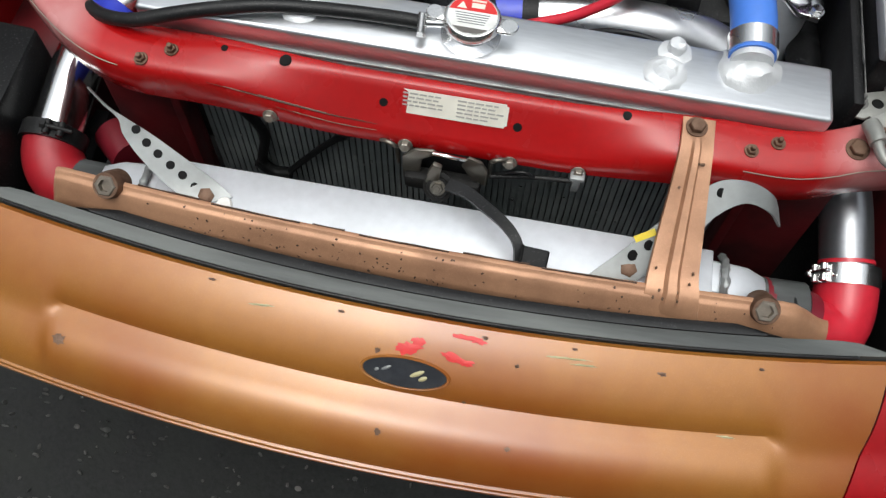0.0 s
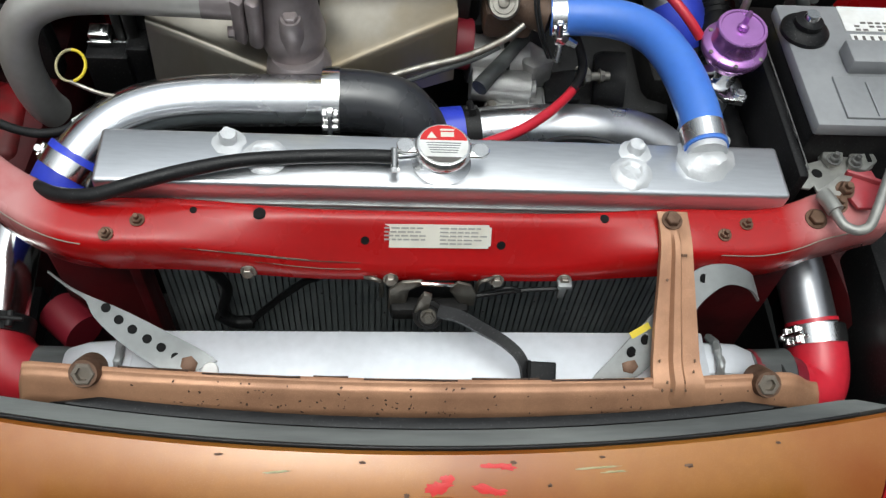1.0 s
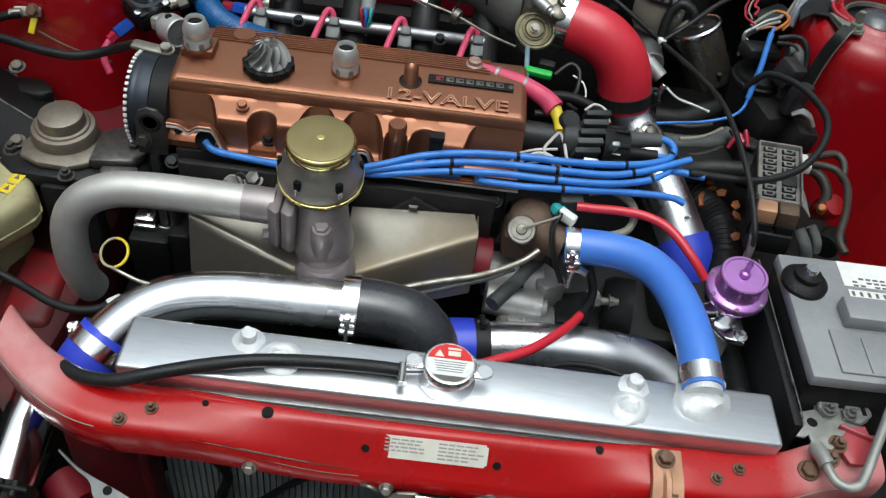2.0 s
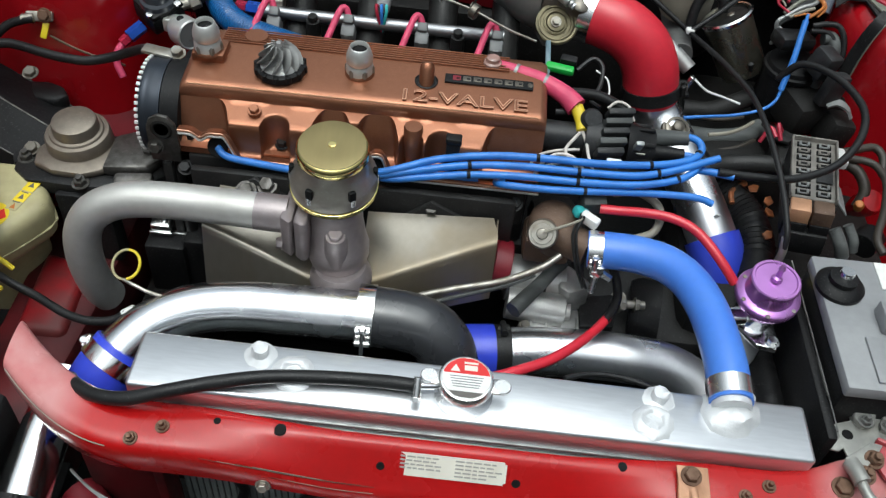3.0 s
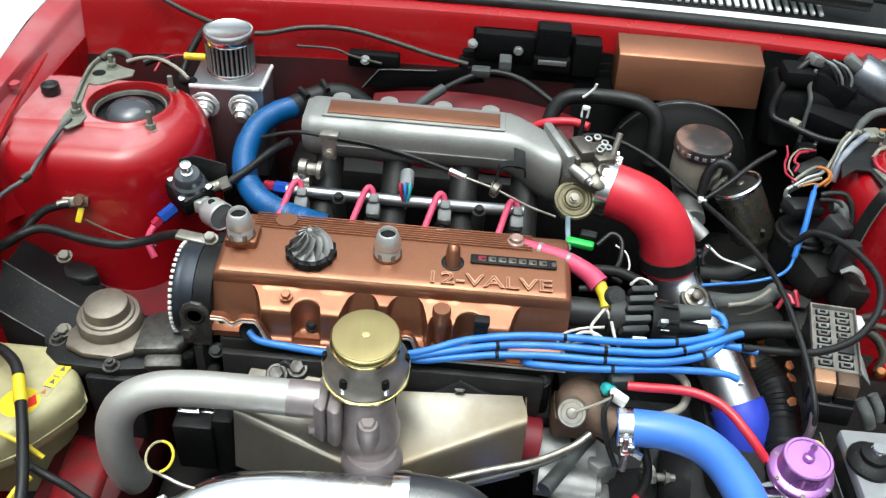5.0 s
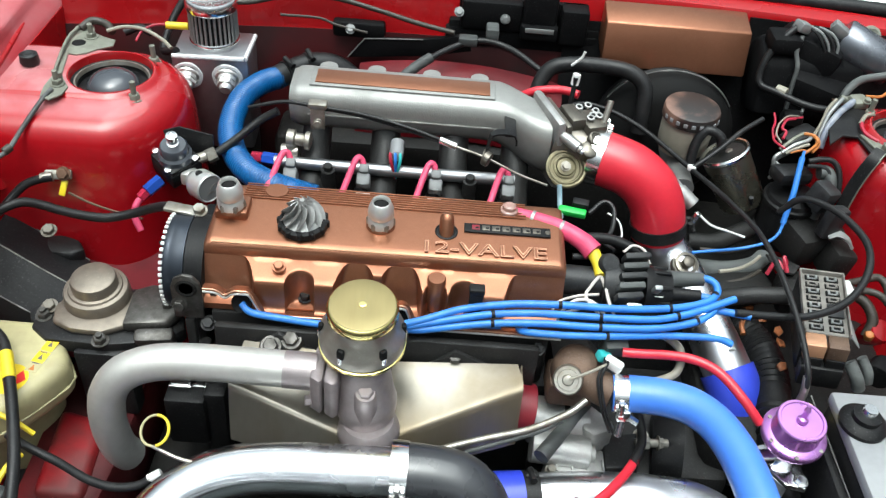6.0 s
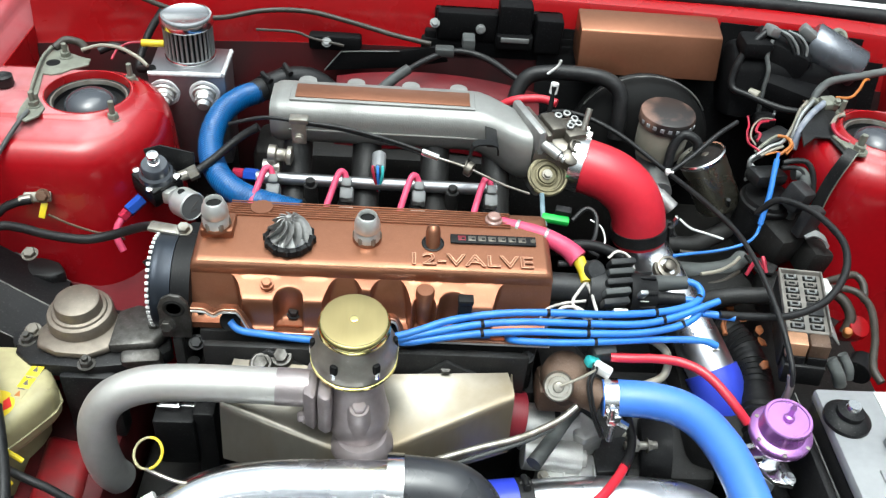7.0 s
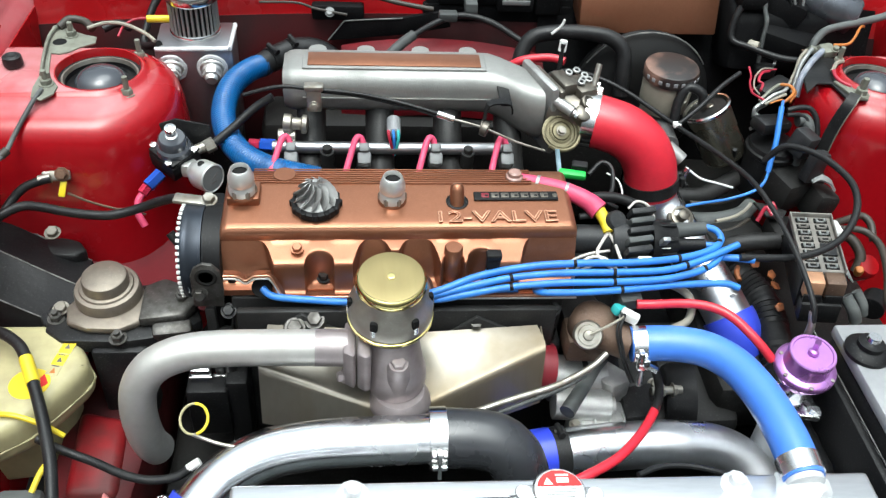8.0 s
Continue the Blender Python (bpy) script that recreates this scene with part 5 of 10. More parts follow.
part("pivot_bolt", hexbolt((-0.006, 0.4620, 0.670), (0, -0.72, 0.7), 0.0062, 0.006, True, 0.003), "gunmetal", latch, "pivot bolt")
part("lever", strap([(0.004, 0.464, 0.676), (0.025, 0.457, 0.6785), (0.045, 0.443, 0.681), (0.066, 0.427, 0.684), (0.080, 0.413, 0.684), (0.0865, 0.402, 0.680), (0.0885, 0.390, 0.674)], (0.013, 0.009), 0.0055, (0.55, 0.8, 0.2)), "blacksteel", latch, "black safety lever")
part("pad", placed(box((0, 0, 0), (0.0265, 0.030, 0.0045), 0.0035, seg=3), pose(0.1035, 0.3885, 0.6800, 28, 0, -3)), "plastic", latch, "flat plastic thumb pad")
part("pad_edge", placed(box((-0.0135, -0.002, 0.0), (0.003, 0.036, 0.006), 0.001), pose(0.1035, 0.3885, 0.6800, 28, 0, -3)), "black", latch)
part("link_rod", tube([(0.045, 0.488, 0.668), (0.09, 0.49, 0.676), (0.133, 0.488, 0.684)], 0.0026, 8), "blacksteel", latch)
part("loose_wire", tube([(0.050, 0.490, 0.670), (0.065, 0.487, 0.682), (0.08, 0.487, 0.686), (0.09, 0.488, 0.678)], 0.0018, 8), "rubber", latch)
for s_ in (-1, 1):
    part("mount_tab", tube([(s_ * 0.066 - 0.005, 0.490, 0.700), (s_ * 0.058 - 0.005, 0.486, 0.703), (s_ * 0.051 - 0.005, 0.485, 0.700), (s_ * 0.049 - 0.005, 0.488, 0.688), (s_ * 0.049 - 0.005, 0.492, 0.66)], 0.0025, 8), "gunmetal", latch)

# drooping cable and plastic clip in front of the core
clip = thing("plastic_clip", (0.133, 0.487, 0.68), "small grey plastic clip under the red cross member", "clip")
part("body", box((0.133, 0.487, 0.683), (0.008, 0.006, 0.026), 0.0015), "galv", clip)
part("head", box((0.133, 0.485, 0.697), (0.015, 0.010, 0.006), 0.0015), "galv", clip)
hn = thing("wiring_loom", (-0.22, 0.54, 0.51), "thin black wiring loom drooping before the radiator core", "wiring")
part("loom", tube([(-0.243, 0.532, 0.690), (-0.242, 0.534, 0.652), (-0.233, 0.541, 0.616), (-0.2284, 0.543, 0.5865), (-0.2385, 0.543, 0.545), (-0.238, 0.543, 0.528), (-0.2255, 0.541, 0.5145), (-0.2116, 0.541, 0.5142)], 0.0062, 10), "rubber", hn)
part("branch", tube([(-0.2116, 0.541, 0.5142), (-0.1917, 0.541, 0.543), (-0.1665, 0.541, 0.577), (-0.1404, 0.538, 0.6116), (-0.124, 0.532, 0.6312), (-0.112, 0.520, 0.66)], 0.0042, 8), "rubber", hn)
part("tape_end", tube([(-0.246, 0.543, 0.531), (-0.228, 0.541, 0.5155), (-0.206, 0.541, 0.5165)], 0.0082, 10), "rubber", hn)

# ---- upright brace from cross member to nose bar ----
brace = thing("upright_brace", (0.24, 0.37, 0.655), "bronze painted pressed upright brace bolted to the cross member", "brace")
BR = [(0.533, 0.7600, 0.0155), (0.524, 0.7587, 0.0155), (0.512, 0.7562, 0.0158), (0.500, 0.7522, 0.0162), (0.4895, 0.7455, 0.0168), (0.470, 0.7310, 0.0185), (0.435, 0.7060, 0.0220), (0.404, 0.6855, 0.0245), (0.394, 0.6820, 0.0255), (0.3835, 0.6800, 0.0265), (0.3775, 0.6740, 0.0275), (0.3725, 0.6640, 0.0290), (0.3690, 0.6560, 0.0305)]
loops = []
for i, (y, z, w) in enumerate(BR):
    f = i / (len(BR) - 1)
    xc = 0.2365 + 0.0040 * f
    rib = 0.005 * smooth01(0.12, 0.25, f) * (1 - smooth01(0.88, 0.97, f))
    pts = [(-1, -0.004 * smooth01(0.02, 0.3, f) * (1 - smooth01(0.85, 1, f))), (-0.97, 0), (-0.34, 0), (-0.2, rib), (0.12, rib), (0.26, 0), (0.97, 0), (1, -0.004 * smooth01(0.02, 0.3, f) * (1 - smooth01(0.85, 1, f)))]
    nrm = V(0, -0.52, 0.855)
    top = [V(xc + a * w, y, z) + nrm * h for a, h in pts]
    loops.append(top + [q - nrm * 0.0022 for q in top[::-1]])
part("channel", loft(loops), "bronze", brace, "bronze pressed channel")
part("bolt", hexbolt((0.2345, 0.5225, 0.7592), (0, -0.15, 0.98), 0.0078, 0.006), "rust", brace, "rusty hexagon bolt")
for k in range(16):
    f = rng.uniform(0.25, 0.95)
    i = int(f * 12)
    y, z, w = BR[i]
    blob(V(0.239 + rng.uniform(-0.8, 0.8) * w, y, z) + V(0, -0.0015, 0.0024), V(0, -0.52, 0.855), 0.0013, 0.0018, "rust", "rust_spot", brace)

# ---- perforated straps holding the intercooler ----
def ribbon(edge_a, edge_b, thick=0.0025, step=6):
    """A twisted strip between two edges."""
    ea, eb = spline(edge_a, step), spline(edge_b, step)
    n = len(ea)
    loops = []
    for i in range(n):
        t = (ea[min(i + 1, n - 1)] - ea[max(i - 1, 0)]).normalized()
        nrm = t.cross(eb[i] - ea[i]).normalized()
        if nrm.z < 0:
            nrm = -nrm
        loops.append([ea[i] + nrm * thick / 2, eb[i] + nrm * thick / 2, eb[i] - nrm * thick / 2, ea[i] - nrm * thick / 2])
    return loft(loops)


st = thing("stay_bracket", (-0.243, 0.4165, 0.645), "galvanised perforated stay bracket bolted to the intercooler", "bracket", "intercooler stays")
STRIP_U = [(-0.366, 0.4700, 0.7365), (-0.3490, 0.4610, 0.7258), (-0.3330, 0.4562, 0.7165), (-0.3013, 0.4494, 0.6991), (-0.2613, 0.4377, 0.6756), (-0.2330, 0.4280, 0.6600), (-0.2160, 0.4180, 0.6545)]
STRIP_L = [(-0.366, 0.4690, 0.7352), (-0.3492, 0.4592, 0.7240), (-0.3345, 0.4520, 0.7140), (-0.3272, 0.4396, 0.7048), (-0.3075, 0.4245, 0.6881), (-0.2802, 0.4103, 0.6686), (-0.2500, 0.3990, 0.6545)]
STRIP_H = [(-0.3171, 0.4487, 0.7054), (-0.3058, 0.4409, 0.6963), (-0.2939, 0.435, 0.688), (-0.2809, 0.4293, 0.6794), (-0.2683, 0.4244, 0.6713), (-0.2555, 0.4184, 0.6626)]
part("strip", ribbon(STRIP_U, STRIP_L), "galv", st, "galvanised steel strip")
sn_ = V(0.35, -0.45, 0.82).normalized()
for p in STRIP_H:
    part("strip_hole", lathe([(0, 0.0006), (0.0042, 0.0006), (0.0050, -0.001)], V(*p) + sn_ * 0.0014, sn_, 16), "black", st)
part("bolt", hexbolt((-0.243, 0.4135, 0.6545), (0.1, -0.4, 0.9), 0.0092, 0.006, False), "rust", st, "rusty bolt head")
part("tag", lathe([(0, 0.0015), (0.007, 0.0015), (0.0085, 0.0)], (-0.222, 0.408, 0.6545), (0, -0.2, 1), 14), "white", st, "torn white sticker")
st = thing("stay_bracket", (0.197, 0.4165, 0.645), "galvanised stay bracket with worn yellow and white stickers", "bracket", "intercooler stays")
part("strip", ribbon([(0.157, 0.398, 0.651), (0.188, 0.425, 0.668), (0.219, 0.452, 0.691), (0.245, 0.474, 0.711), (0.268, 0.489, 0.725), (0.296, 0.491, 0.729), (0.320, 0.488, 0.719), (0.332, 0.486, 0.700)], [(0.190, 0.396, 0.651), (0.208, 0.403, 0.655), (0.232, 0.420, 0.670), (0.256, 0.444, 0.691), (0.272, 0.462, 0.705), (0.296, 0.475, 0.715), (0.322, 0.474, 0.707), (0.338, 0.472, 0.688)]), "galv", st, "galvanised bent strip")
sn_ = V(0.3, -0.6, 0.75).normalized()
for p in ((0.272, 0.481, 0.7175), (0.214, 0.433, 0.676), (0.2, 0.423, 0.668)):
    part("strip_hole", lathe([(0, 0.0006), (0.0046, 0.0006), (0.0058, -0.001)], V(*p) + sn_ * 0.0022, sn_, 16), "black", st)
part("bolt", hexbolt((0.199, 0.4135, 0.6565), (-0.1, -0.4, 0.9), 0.0092, 0.006, False), "rust", st, "rusty bolt head")
part("sticker", placed(box((0, 0, 0), (0.007, 0.022, 0.0006), 0), Matrix.Translation((0.2085, 0.4395, 0.6825)) @ turn_to((-0.2, -0.55, 0.8)) @ pose(0, 0, 0.0, 0, 0, -42)), "yellow", st, "yellow worn sticker")
part("sticker", placed(box((0, 0, 0), (0.020, 0.007, 0.0006), 0), Matrix.Translation((0.178, 0.4025, 0.6545)) @ turn_to((0, -0.3, 1)) @ pose(0, 0, 0, 0, 0, 40)), "white", st, "white worn sticker")

# bonnet striker bracket and prop clip on the right
hb = thing("hinge_plate", (0.43, 0.62, 0.70), "drilled grey metal plate with bolts beside the battery", "plate")
part("plate", prism([(0.393, 0.617), (0.391, 0.600), (0.398, 0.591), (0.408, 0.589), (0.414, 0.594), (0.416, 0.580), (0.425, 0.574), (0.446, 0.588), (0.468, 0.606), (0.490, 0.622), (0.498, 0.636), (0.492, 0.646), (0.468, 0.646), (0.458, 0.638), (0.446, 0.650), (0.432, 0.648), (0.430, 0.630), (0.412, 0.624)], 0.727, 0.7302, bev=0.0008), "zincplate", hb, "drilled grey plate")
part("raised_tab", [prism([(0.430, 0.630), (0.436, 0.646), (0.450, 0.652), (0.458, 0.640), (0.452, 0.622), (0.436, 0.618)], 0.7302, 0.738, bev=0.002), prism([(0.458, 0.618), (0.466, 0.640), (0.492, 0.640), (0.494, 0.626), (0.476, 0.612)], 0.7302, 0.736, bev=0.002)], "zincplate", hb, "folded grey tab")
for x, y, z in ((0.404, 0.609, 0.7302), (0.441, 0.624, 0.738), (0.466, 0.622, 0.736)):
    part("bolt", hexbolt((x, y, z), (0, 0, 1), 0.0062, 0.005, True, 0.007), "scuffed", hb)
part("slot", box((0.484, 0.631, 0.7362), (0.005, 0.014, 0.0012), 0.0004), "black", hb)
part("plate_hole", lathe([(0, 0.0001), (0.0048, 0.0001), (0.0052, 0.0006), (0.0062, 0)], (0.422, 0.611, 0.7302), seg=14), "black", hb)
ps = thing("prop_stay_clip", (0.42, 0.53, 0.755), "grey steel prop rod hooked in its clip", "rod")
part("rod", tube([(0.401, 0.532, 0.769), (0.403, 0.522, 0.768), (0.408, 0.513, 0.767), (0.418, 0.507, 0.768), (0.430, 0.510, 0.771), (0.440, 0.525, 0.776), (0.452, 0.548, 0.783), (0.468, 0.578, 0.792), (0.490, 0.62, 0.806), (0.52, 0.67, 0.822)], 0.0052, 12), "zincplate", ps, "bent grey steel rod")
part("clip", [tube([(0.396, 0.553, 0.767), (0.399, 0.541, 0.769), (0.402, 0.530, 0.769)], 0.0085, 12, 3), prism([(0.392, 0.558), (0.404, 0.566), (0.424, 0.580), (0.436, 0.578), (0.424, 0.562), (0.410, 0.548), (0.400, 0.546)], 0.7625, 0.7665, bev=0.001)], "zincplate", ps, "folded grey clip")
for x, y in ((0.422, 0.560), (0.409, 0.541)):
    part("nut", hexbolt((x, y, 0.7655), (0, -0.2, 1), 0.0075, 0.007, True, 0.006), "rust", ps, "rusty nut")
part("striker_plate", [prism([(0.424, 0.560), (0.432, 0.585), (0.462, 0.590), (0.466, 0.568), (0.448, 0.540), (0.432, 0.540)], 0.758, 0.7625, bev=0.001), box((0.448, 0.578, 0.764), (0.036, 0.004, 0.008), 0.001, (0, 0, -22))], "dusty", ps, "faded red folded plate")

# ---- engine: block, head and copper rocker cover ----
eng = thing("engine", (-0.15, 0.96, 0.40), "dark grimy four cylinder engine under a copper painted rocker cover", "engine")
part("cylinder_head", [box((-0.148, 0.962, 0.745), (0.43, 0.150, 0.115), 0.006), box((-0.148, 0.885, 0.765), (0.42, 0.03, 0.06), 0.004)], "iron", eng, "grimy dark cylinder head")
part("block", [box((-0.148, 0.965, 0.56), (0.45, 0.17, 0.26), 0.01)], "iron", eng, "oily dark engine block")
VX0, VX1 = -0.368, 0.074


# blocks cast on the front of the cover: wall ends, outer ends, reach, round notches (centre, radius)
BLOCKS = ((-0.323, -0.303, -0.207, -0.189, 0.033, ((-0.2475, 0.0175),)),
          (-0.175, -0.161, -0.150, -0.136, 0.015, ()),
          (-0.117, -0.100, 0.000, 0.016, 0.033, ((-0.0835, 0.0135), (-0.0480, 0.0190))))


def reach_at(x):
    """How far the front of the cover stands out at x: flared blocks with half-round notches."""
    out = 0.0
    for a, b, c, d, r, notches in BLOCKS:
        if not a < x < d:
            continue
        k = 1.0
        if x < b:
            k = ((x - a) / (b - a)) ** 2.4
        elif x > c:
            k = ((d - x) / (d - c)) ** 2.4
        dist = r * k
        for n, rad in notches:
            if abs(x - n) < rad:
                dist = min(dist, r - 0.001 - math.sqrt(rad * rad - (x - n) ** 2))
        out = max(out, dist)
    return out


def cover(x, v):
    e = min(1.0, (x - VX0) / 0.008, (VX1 - x) / 0.008)
    e = math.sqrt(max(0.0, e)) if e < 1 else 1.0
    tilt = 0.010 * (x + 0.15)
    rows = [(1.022, 0.800), (1.022, 0.872), (1.020, 0.880), (1.014, 0.8845), (1.000, 0.8850), (0.975, 0.8835), (0.950, 0.8810), (0.930, 0.8790), (0.9190, 0.8778), (0.9145, 0.8770), (0.9105, 0.8750), (0.9080, 0.8720), (0.9068, 0.868), (0.9066, 0.8625)]
    d = reach_at(x)
    for f in (0.0, 0.04, 0.25, 0.5, 0.75, 0.93):
        rows.append((0.9066 - d * f, 0.8598 - 0.001 * min(1, f * 25) - 0.30 * d * f))
    for drop in (0.001, 0.004, 0.010, 0.020, 0.030):
        rows.append((0.9066 - max(d + (0.0008 if drop > 0.002 else 0), 0.012 * drop / 0.03), max(0.8122, 0.8588 - 0.30 * d - drop)))
    rows += [(0.9056 - max(d, 0.0145), 0.8110), (0.9046 - max(d, 0.016), 0.8082), (0.9030 - max(d, 0.0175), 0.8066), (0.9015 - max(d, 0.022), 0.8060), (0.8995 - max(d, 0.024), 0.8055), (0.8990 - max(d, 0.024), 0.797)]
    y, z = rows[v]
    return (x, y + tilt, z - (1 - e) * 0.006 if v < 14 else z)


xs = [VX0, VX0 + 0.0015, VX0 + 0.004, *lin(VX0 + 0.007, VX1 - 0.007, 330), VX1 - 0.004, VX1 - 0.0015, VX1]
loops = [[cover(x, v) for v in range(31)] for x in xs]
vc = part("rocker_cover", loft(loops), "copper", eng, "copper painted rocker cover with a raised wordmark")


def top_z(x, y):
    return 0.885 - 0.085 * max(0.0, 1.0 - (y - 0.010 * (x + 0.15)))


for k in range(7):
    y = 0.988 + 0.0046 * k
    part("top_rib", box((-0.155, y, 0.8858), (0.36, 0.0017, 0.0018), 0.0005), "copper", vc)
TILT_TOP = 4.8
lettering("wordmark", "12-VALVE", (-0.029, 0.9245, 0.8792), 0.0270, "copper", vc, (TILT_TOP, 0, 0.6), 0.0016, wide=1.40)
# Bright outline puts the lit letter edges into the colour.
lettering("wordmark_edge", "12-VALVE", (-0.029, 0.9245, 0.8808), 0.0270, "brightcopper", vc, (TILT_TOP, 0, 0.6), wide=1.40, outline=0.00055)
bd = part("badge", placed(box((0, 0, 0), (0.109, 0.0155, 0.0032), 0.001), pose(0.001, 0.963, 0.8835, TILT_TOP, 0, 0.6)), "plastic", vc, "black badge plate with bronze shapes")
for k in range(7):
    part("badge_shape", placed(box((-0.040 + 0.0128 * k, 0, 0.0018), (0.0098, 0.0085, 0.0012), 0.0006), pose(0.001, 0.963, 0.8835, TILT_TOP, 0, 0.6)), "deepred" if k == 0 else "gunmetal", bd)
    part("badge_shape", placed(box((-0.040 + 0.0128 * k + 0.0015, -0.001, 0.0022), (0.0042, 0.0028, 0.0014), 0.0004), pose(0.001, 0.963, 0.8835, TILT_TOP, 0, 0.6)), "plastic", bd)
part("badge_rivet", lathe([(0.004, 0), (0.003, 0.0012), (0, 0.0016)], (0.052, 0.9635, 0.8848), seg=12), "gunmetal", bd)
# weld-on breather fittings
for x, y, low in ((-0.3435, 0.962, True), (-0.158, 0.960, False)):
    z = top_z(x, y) - 0.001
    if low:
        part("fitting_boss", box((x + 0.001, y + 0.002, z + 0.004), (0.040, 0.036, 0.014), 0.003), "copper", vc, "raised square boss")
        z += 0.009
    part("breather_fitting", lathe([(0.0165, 0), (0.0165, 0.013), (0.0150, 0.0150), (0.0140, 0.0175), (0.0158, 0.0195), (0.0164, 0.0225), (0.0158, 0.0290), (0.0122, 0.0400), (0.0108, 0.0410), (0.0100, 0.0400), (0.0098, 0.028), (0, 0.028)], (x, y - 0.003, z), (0, -0.08, 1), 26), "fitting", vc, "bright steel flared hose fitting")
    part("fitting_hex", lathe([(0.0182, 0), (0.0182, 0.009), (0.0168, 0.0105), (0.014, 0.0105)], (x, y - 0.003, z + 0.003), (0, -0.08, 1), 6), "zinc", vc, "dull hexagon")
    part("fitting_weld", lathe([(0.0185, 0), (0.0182, 0.0025), (0.0165, 0.0045)], (x, y - 0.003, z), (0, -0.08, 1), 22, False), "copper", vc)
    part("fitting_bore", lathe([(0, 0.034), (0.0095, 0.034), (0.0100, 0.0346), (0.0100, 0.0342)], (x, y - 0.003, z), (0, -0.08, 1), 18), "black", vc)
# oil filler cap: a turbine wheel on a ribbed black ring
cz = top_z(-0.252, 0.945)
cap = part("oil_cap", lathe([(0.030, 0), (0.0305, 0.003), (0.030, 0.0085), (0.026, 0.0105), (0, 0.0105)], (-0.253, 0.946, cz), (0, -0.05, 1), 34), "plastic", vc, "black ribbed oil cap with a turbine wheel")
for k in range(12):
    a = radians(30 * k)
    part("cap_lug", cyl((-0.253 + 0.029 * math.cos(a), 0.946 + 0.029 * math.sin(a), cz + 0.001), (-0.253 + 0.029 * math.cos(a), 0.946 + 0.029 * math.sin(a), cz + 0.0095), 0.0038, seg=10), "plastic", cap)
wheel = part("turbine_hub", lathe([(0.0245, 0.0105), (0.021, 0.0135), (0.012, 0.0165), (0.0068, 0.023), (0.0058, 0.034), (0.0045, 0.037), (0.003, 0.041), (0, 0.041)], (-0.253, 0.946, cz), (0, -0.05, 1), 26), "cast", cap, "grey cast turbine wheel")
for k in range(11):
    a = radians(360 / 11 * k)
    fn = lambda u, v, a=a: (-0.253 + (0.0055 + (0.0225 - 0.013 * v * v) * u) * math.cos(a + 0.75 * v * (0.4 + 0.6 * u)), 0.946 + (0.0055 + (0.0225 - 0.013 * v * v) * u) * math.sin(a + 0.75 * v * (0.4 + 0.6 * u)), cz + 0.0115 + 0.002 * (1 - u) + v * 0.0235)
    part("turbine_blade", sheet(fn, lin(0, 1, 5), lin(0, 1, 5), 0.0009), "cast", wheel)
# copper stub, resin cap, rocker bolts
part("stub", [lathe([(0.0092, -0.004), (0.0092, 0.016), (0.0085, 0.021), (0.006, 0.0245), (0, 0.0255)], (-0.0755, 0.953, 0.8805), (-0.02, 0.45, 0.9), 22)], "copper", vc, "copper painted stub with a bright worn end")
# A dark disc paints the shade of the recess round the stub.
part("stub_recess", lathe([(0.0140, 0.0), (0.0145, 0.0012), (0.0135, 0.0016), (0.0125, 0.0005), (0, 0.0005)], (-0.0755, 0.9540, 0.8812), (0, -0.085, 1), 26), "blacksteel", vc, "dark disc standing for a round recess")
part("resin_cap", lathe([(0.0115, 0), (0.0115, 0.004), (0.009, 0.0055), (0.0085, 0.010), (0.006, 0.0115), (0, 0.0105)], (0.0035, 1.000, 0.8848), seg=22), "clearred", vc, "small translucent pink cap")
part("back_plug", lathe([(0.015, 0), (0.014, 0.003), (0, 0.003)], (-0.295, 1.003, 0.885), seg=20), "copper", vc)
part("cover_boss", lathe([(0.0115, -0.050), (0.0115, -0.001), (0.0100, 0.0010), (0, 0.0012)], (-0.0835, 0.888, 0.862), (0, -0.06, 1), 24), "copper", vc, "round copper painted boss")
part("cover_boss", lathe([(0.0085, -0.02), (0.0080, 0.003), (0, 0.0035)], (-0.2745, 0.891, 0.855), (0, -0.3, 1), 20), "copper", vc)
part("boss_nut", hexbolt((-0.2745, 0.8900, 0.8585), (0, -0.3, 1), 0.0062, 0.005), "copper", vc)
# Bright line draws the highlight on the front edge, with some wear.
part("edge_line", tube([(x, 0.9102 + 0.010 * (x + 0.15), 0.8753) for x in lin(VX0 + 0.01, VX1 - 0.01, 12)], 0.0009, 6, 2), "bronze", vc, "bright line for highlight and wear on the cover edge")
for x in (-0.357, -0.244, -0.038):
    part("flange_bolt", hexbolt((x, 0.8900, 0.8065 if x < -0.3 else 0.810), (0, -0.2, 1), 0.0066, 0.007), "blacksteel", vc)
part("plug_clip", [box((-0.034, 0.8785, 0.832), (0.017, 0.010, 0.044), 0.002), box((-0.034, 0.8790, 0.857), (0.019, 0.014, 0.008), 0.002)], "plastic", vc, "black wire clip on the cover")
# scalloped flange and gasket
gl = []
for x in lin(-0.362, 0.075, 90):
    arch = math.exp(-((x + 0.124) / 0.0125) ** 4)
    gl.append((x, 0.868 + 0.002 * arch, 0.8015 + 0.030 * arch + 0.036 * smooth01(-0.290, -0.309, x) - 0.008 * math.exp(-((x + 0.336) / 0.007) ** 2)))
part("cover_flange", strap(gl, 0.005, 0.010, (0, 0.3, 1), 2), "copper", vc, "scalloped cover flange")
part("gasket", tube([(x, y - 0.0055, z - 0.0026) for x, y, z in gl], 0.0016, 8, 2), "fitting", vc, "pale bare gasket edge")
part("flange_edge", tube([(x, y - 0.0058, z + 0.0022) for x, y, z in gl], 0.0011, 8, 2), "brightcopper", vc, "bright copper flange edge")
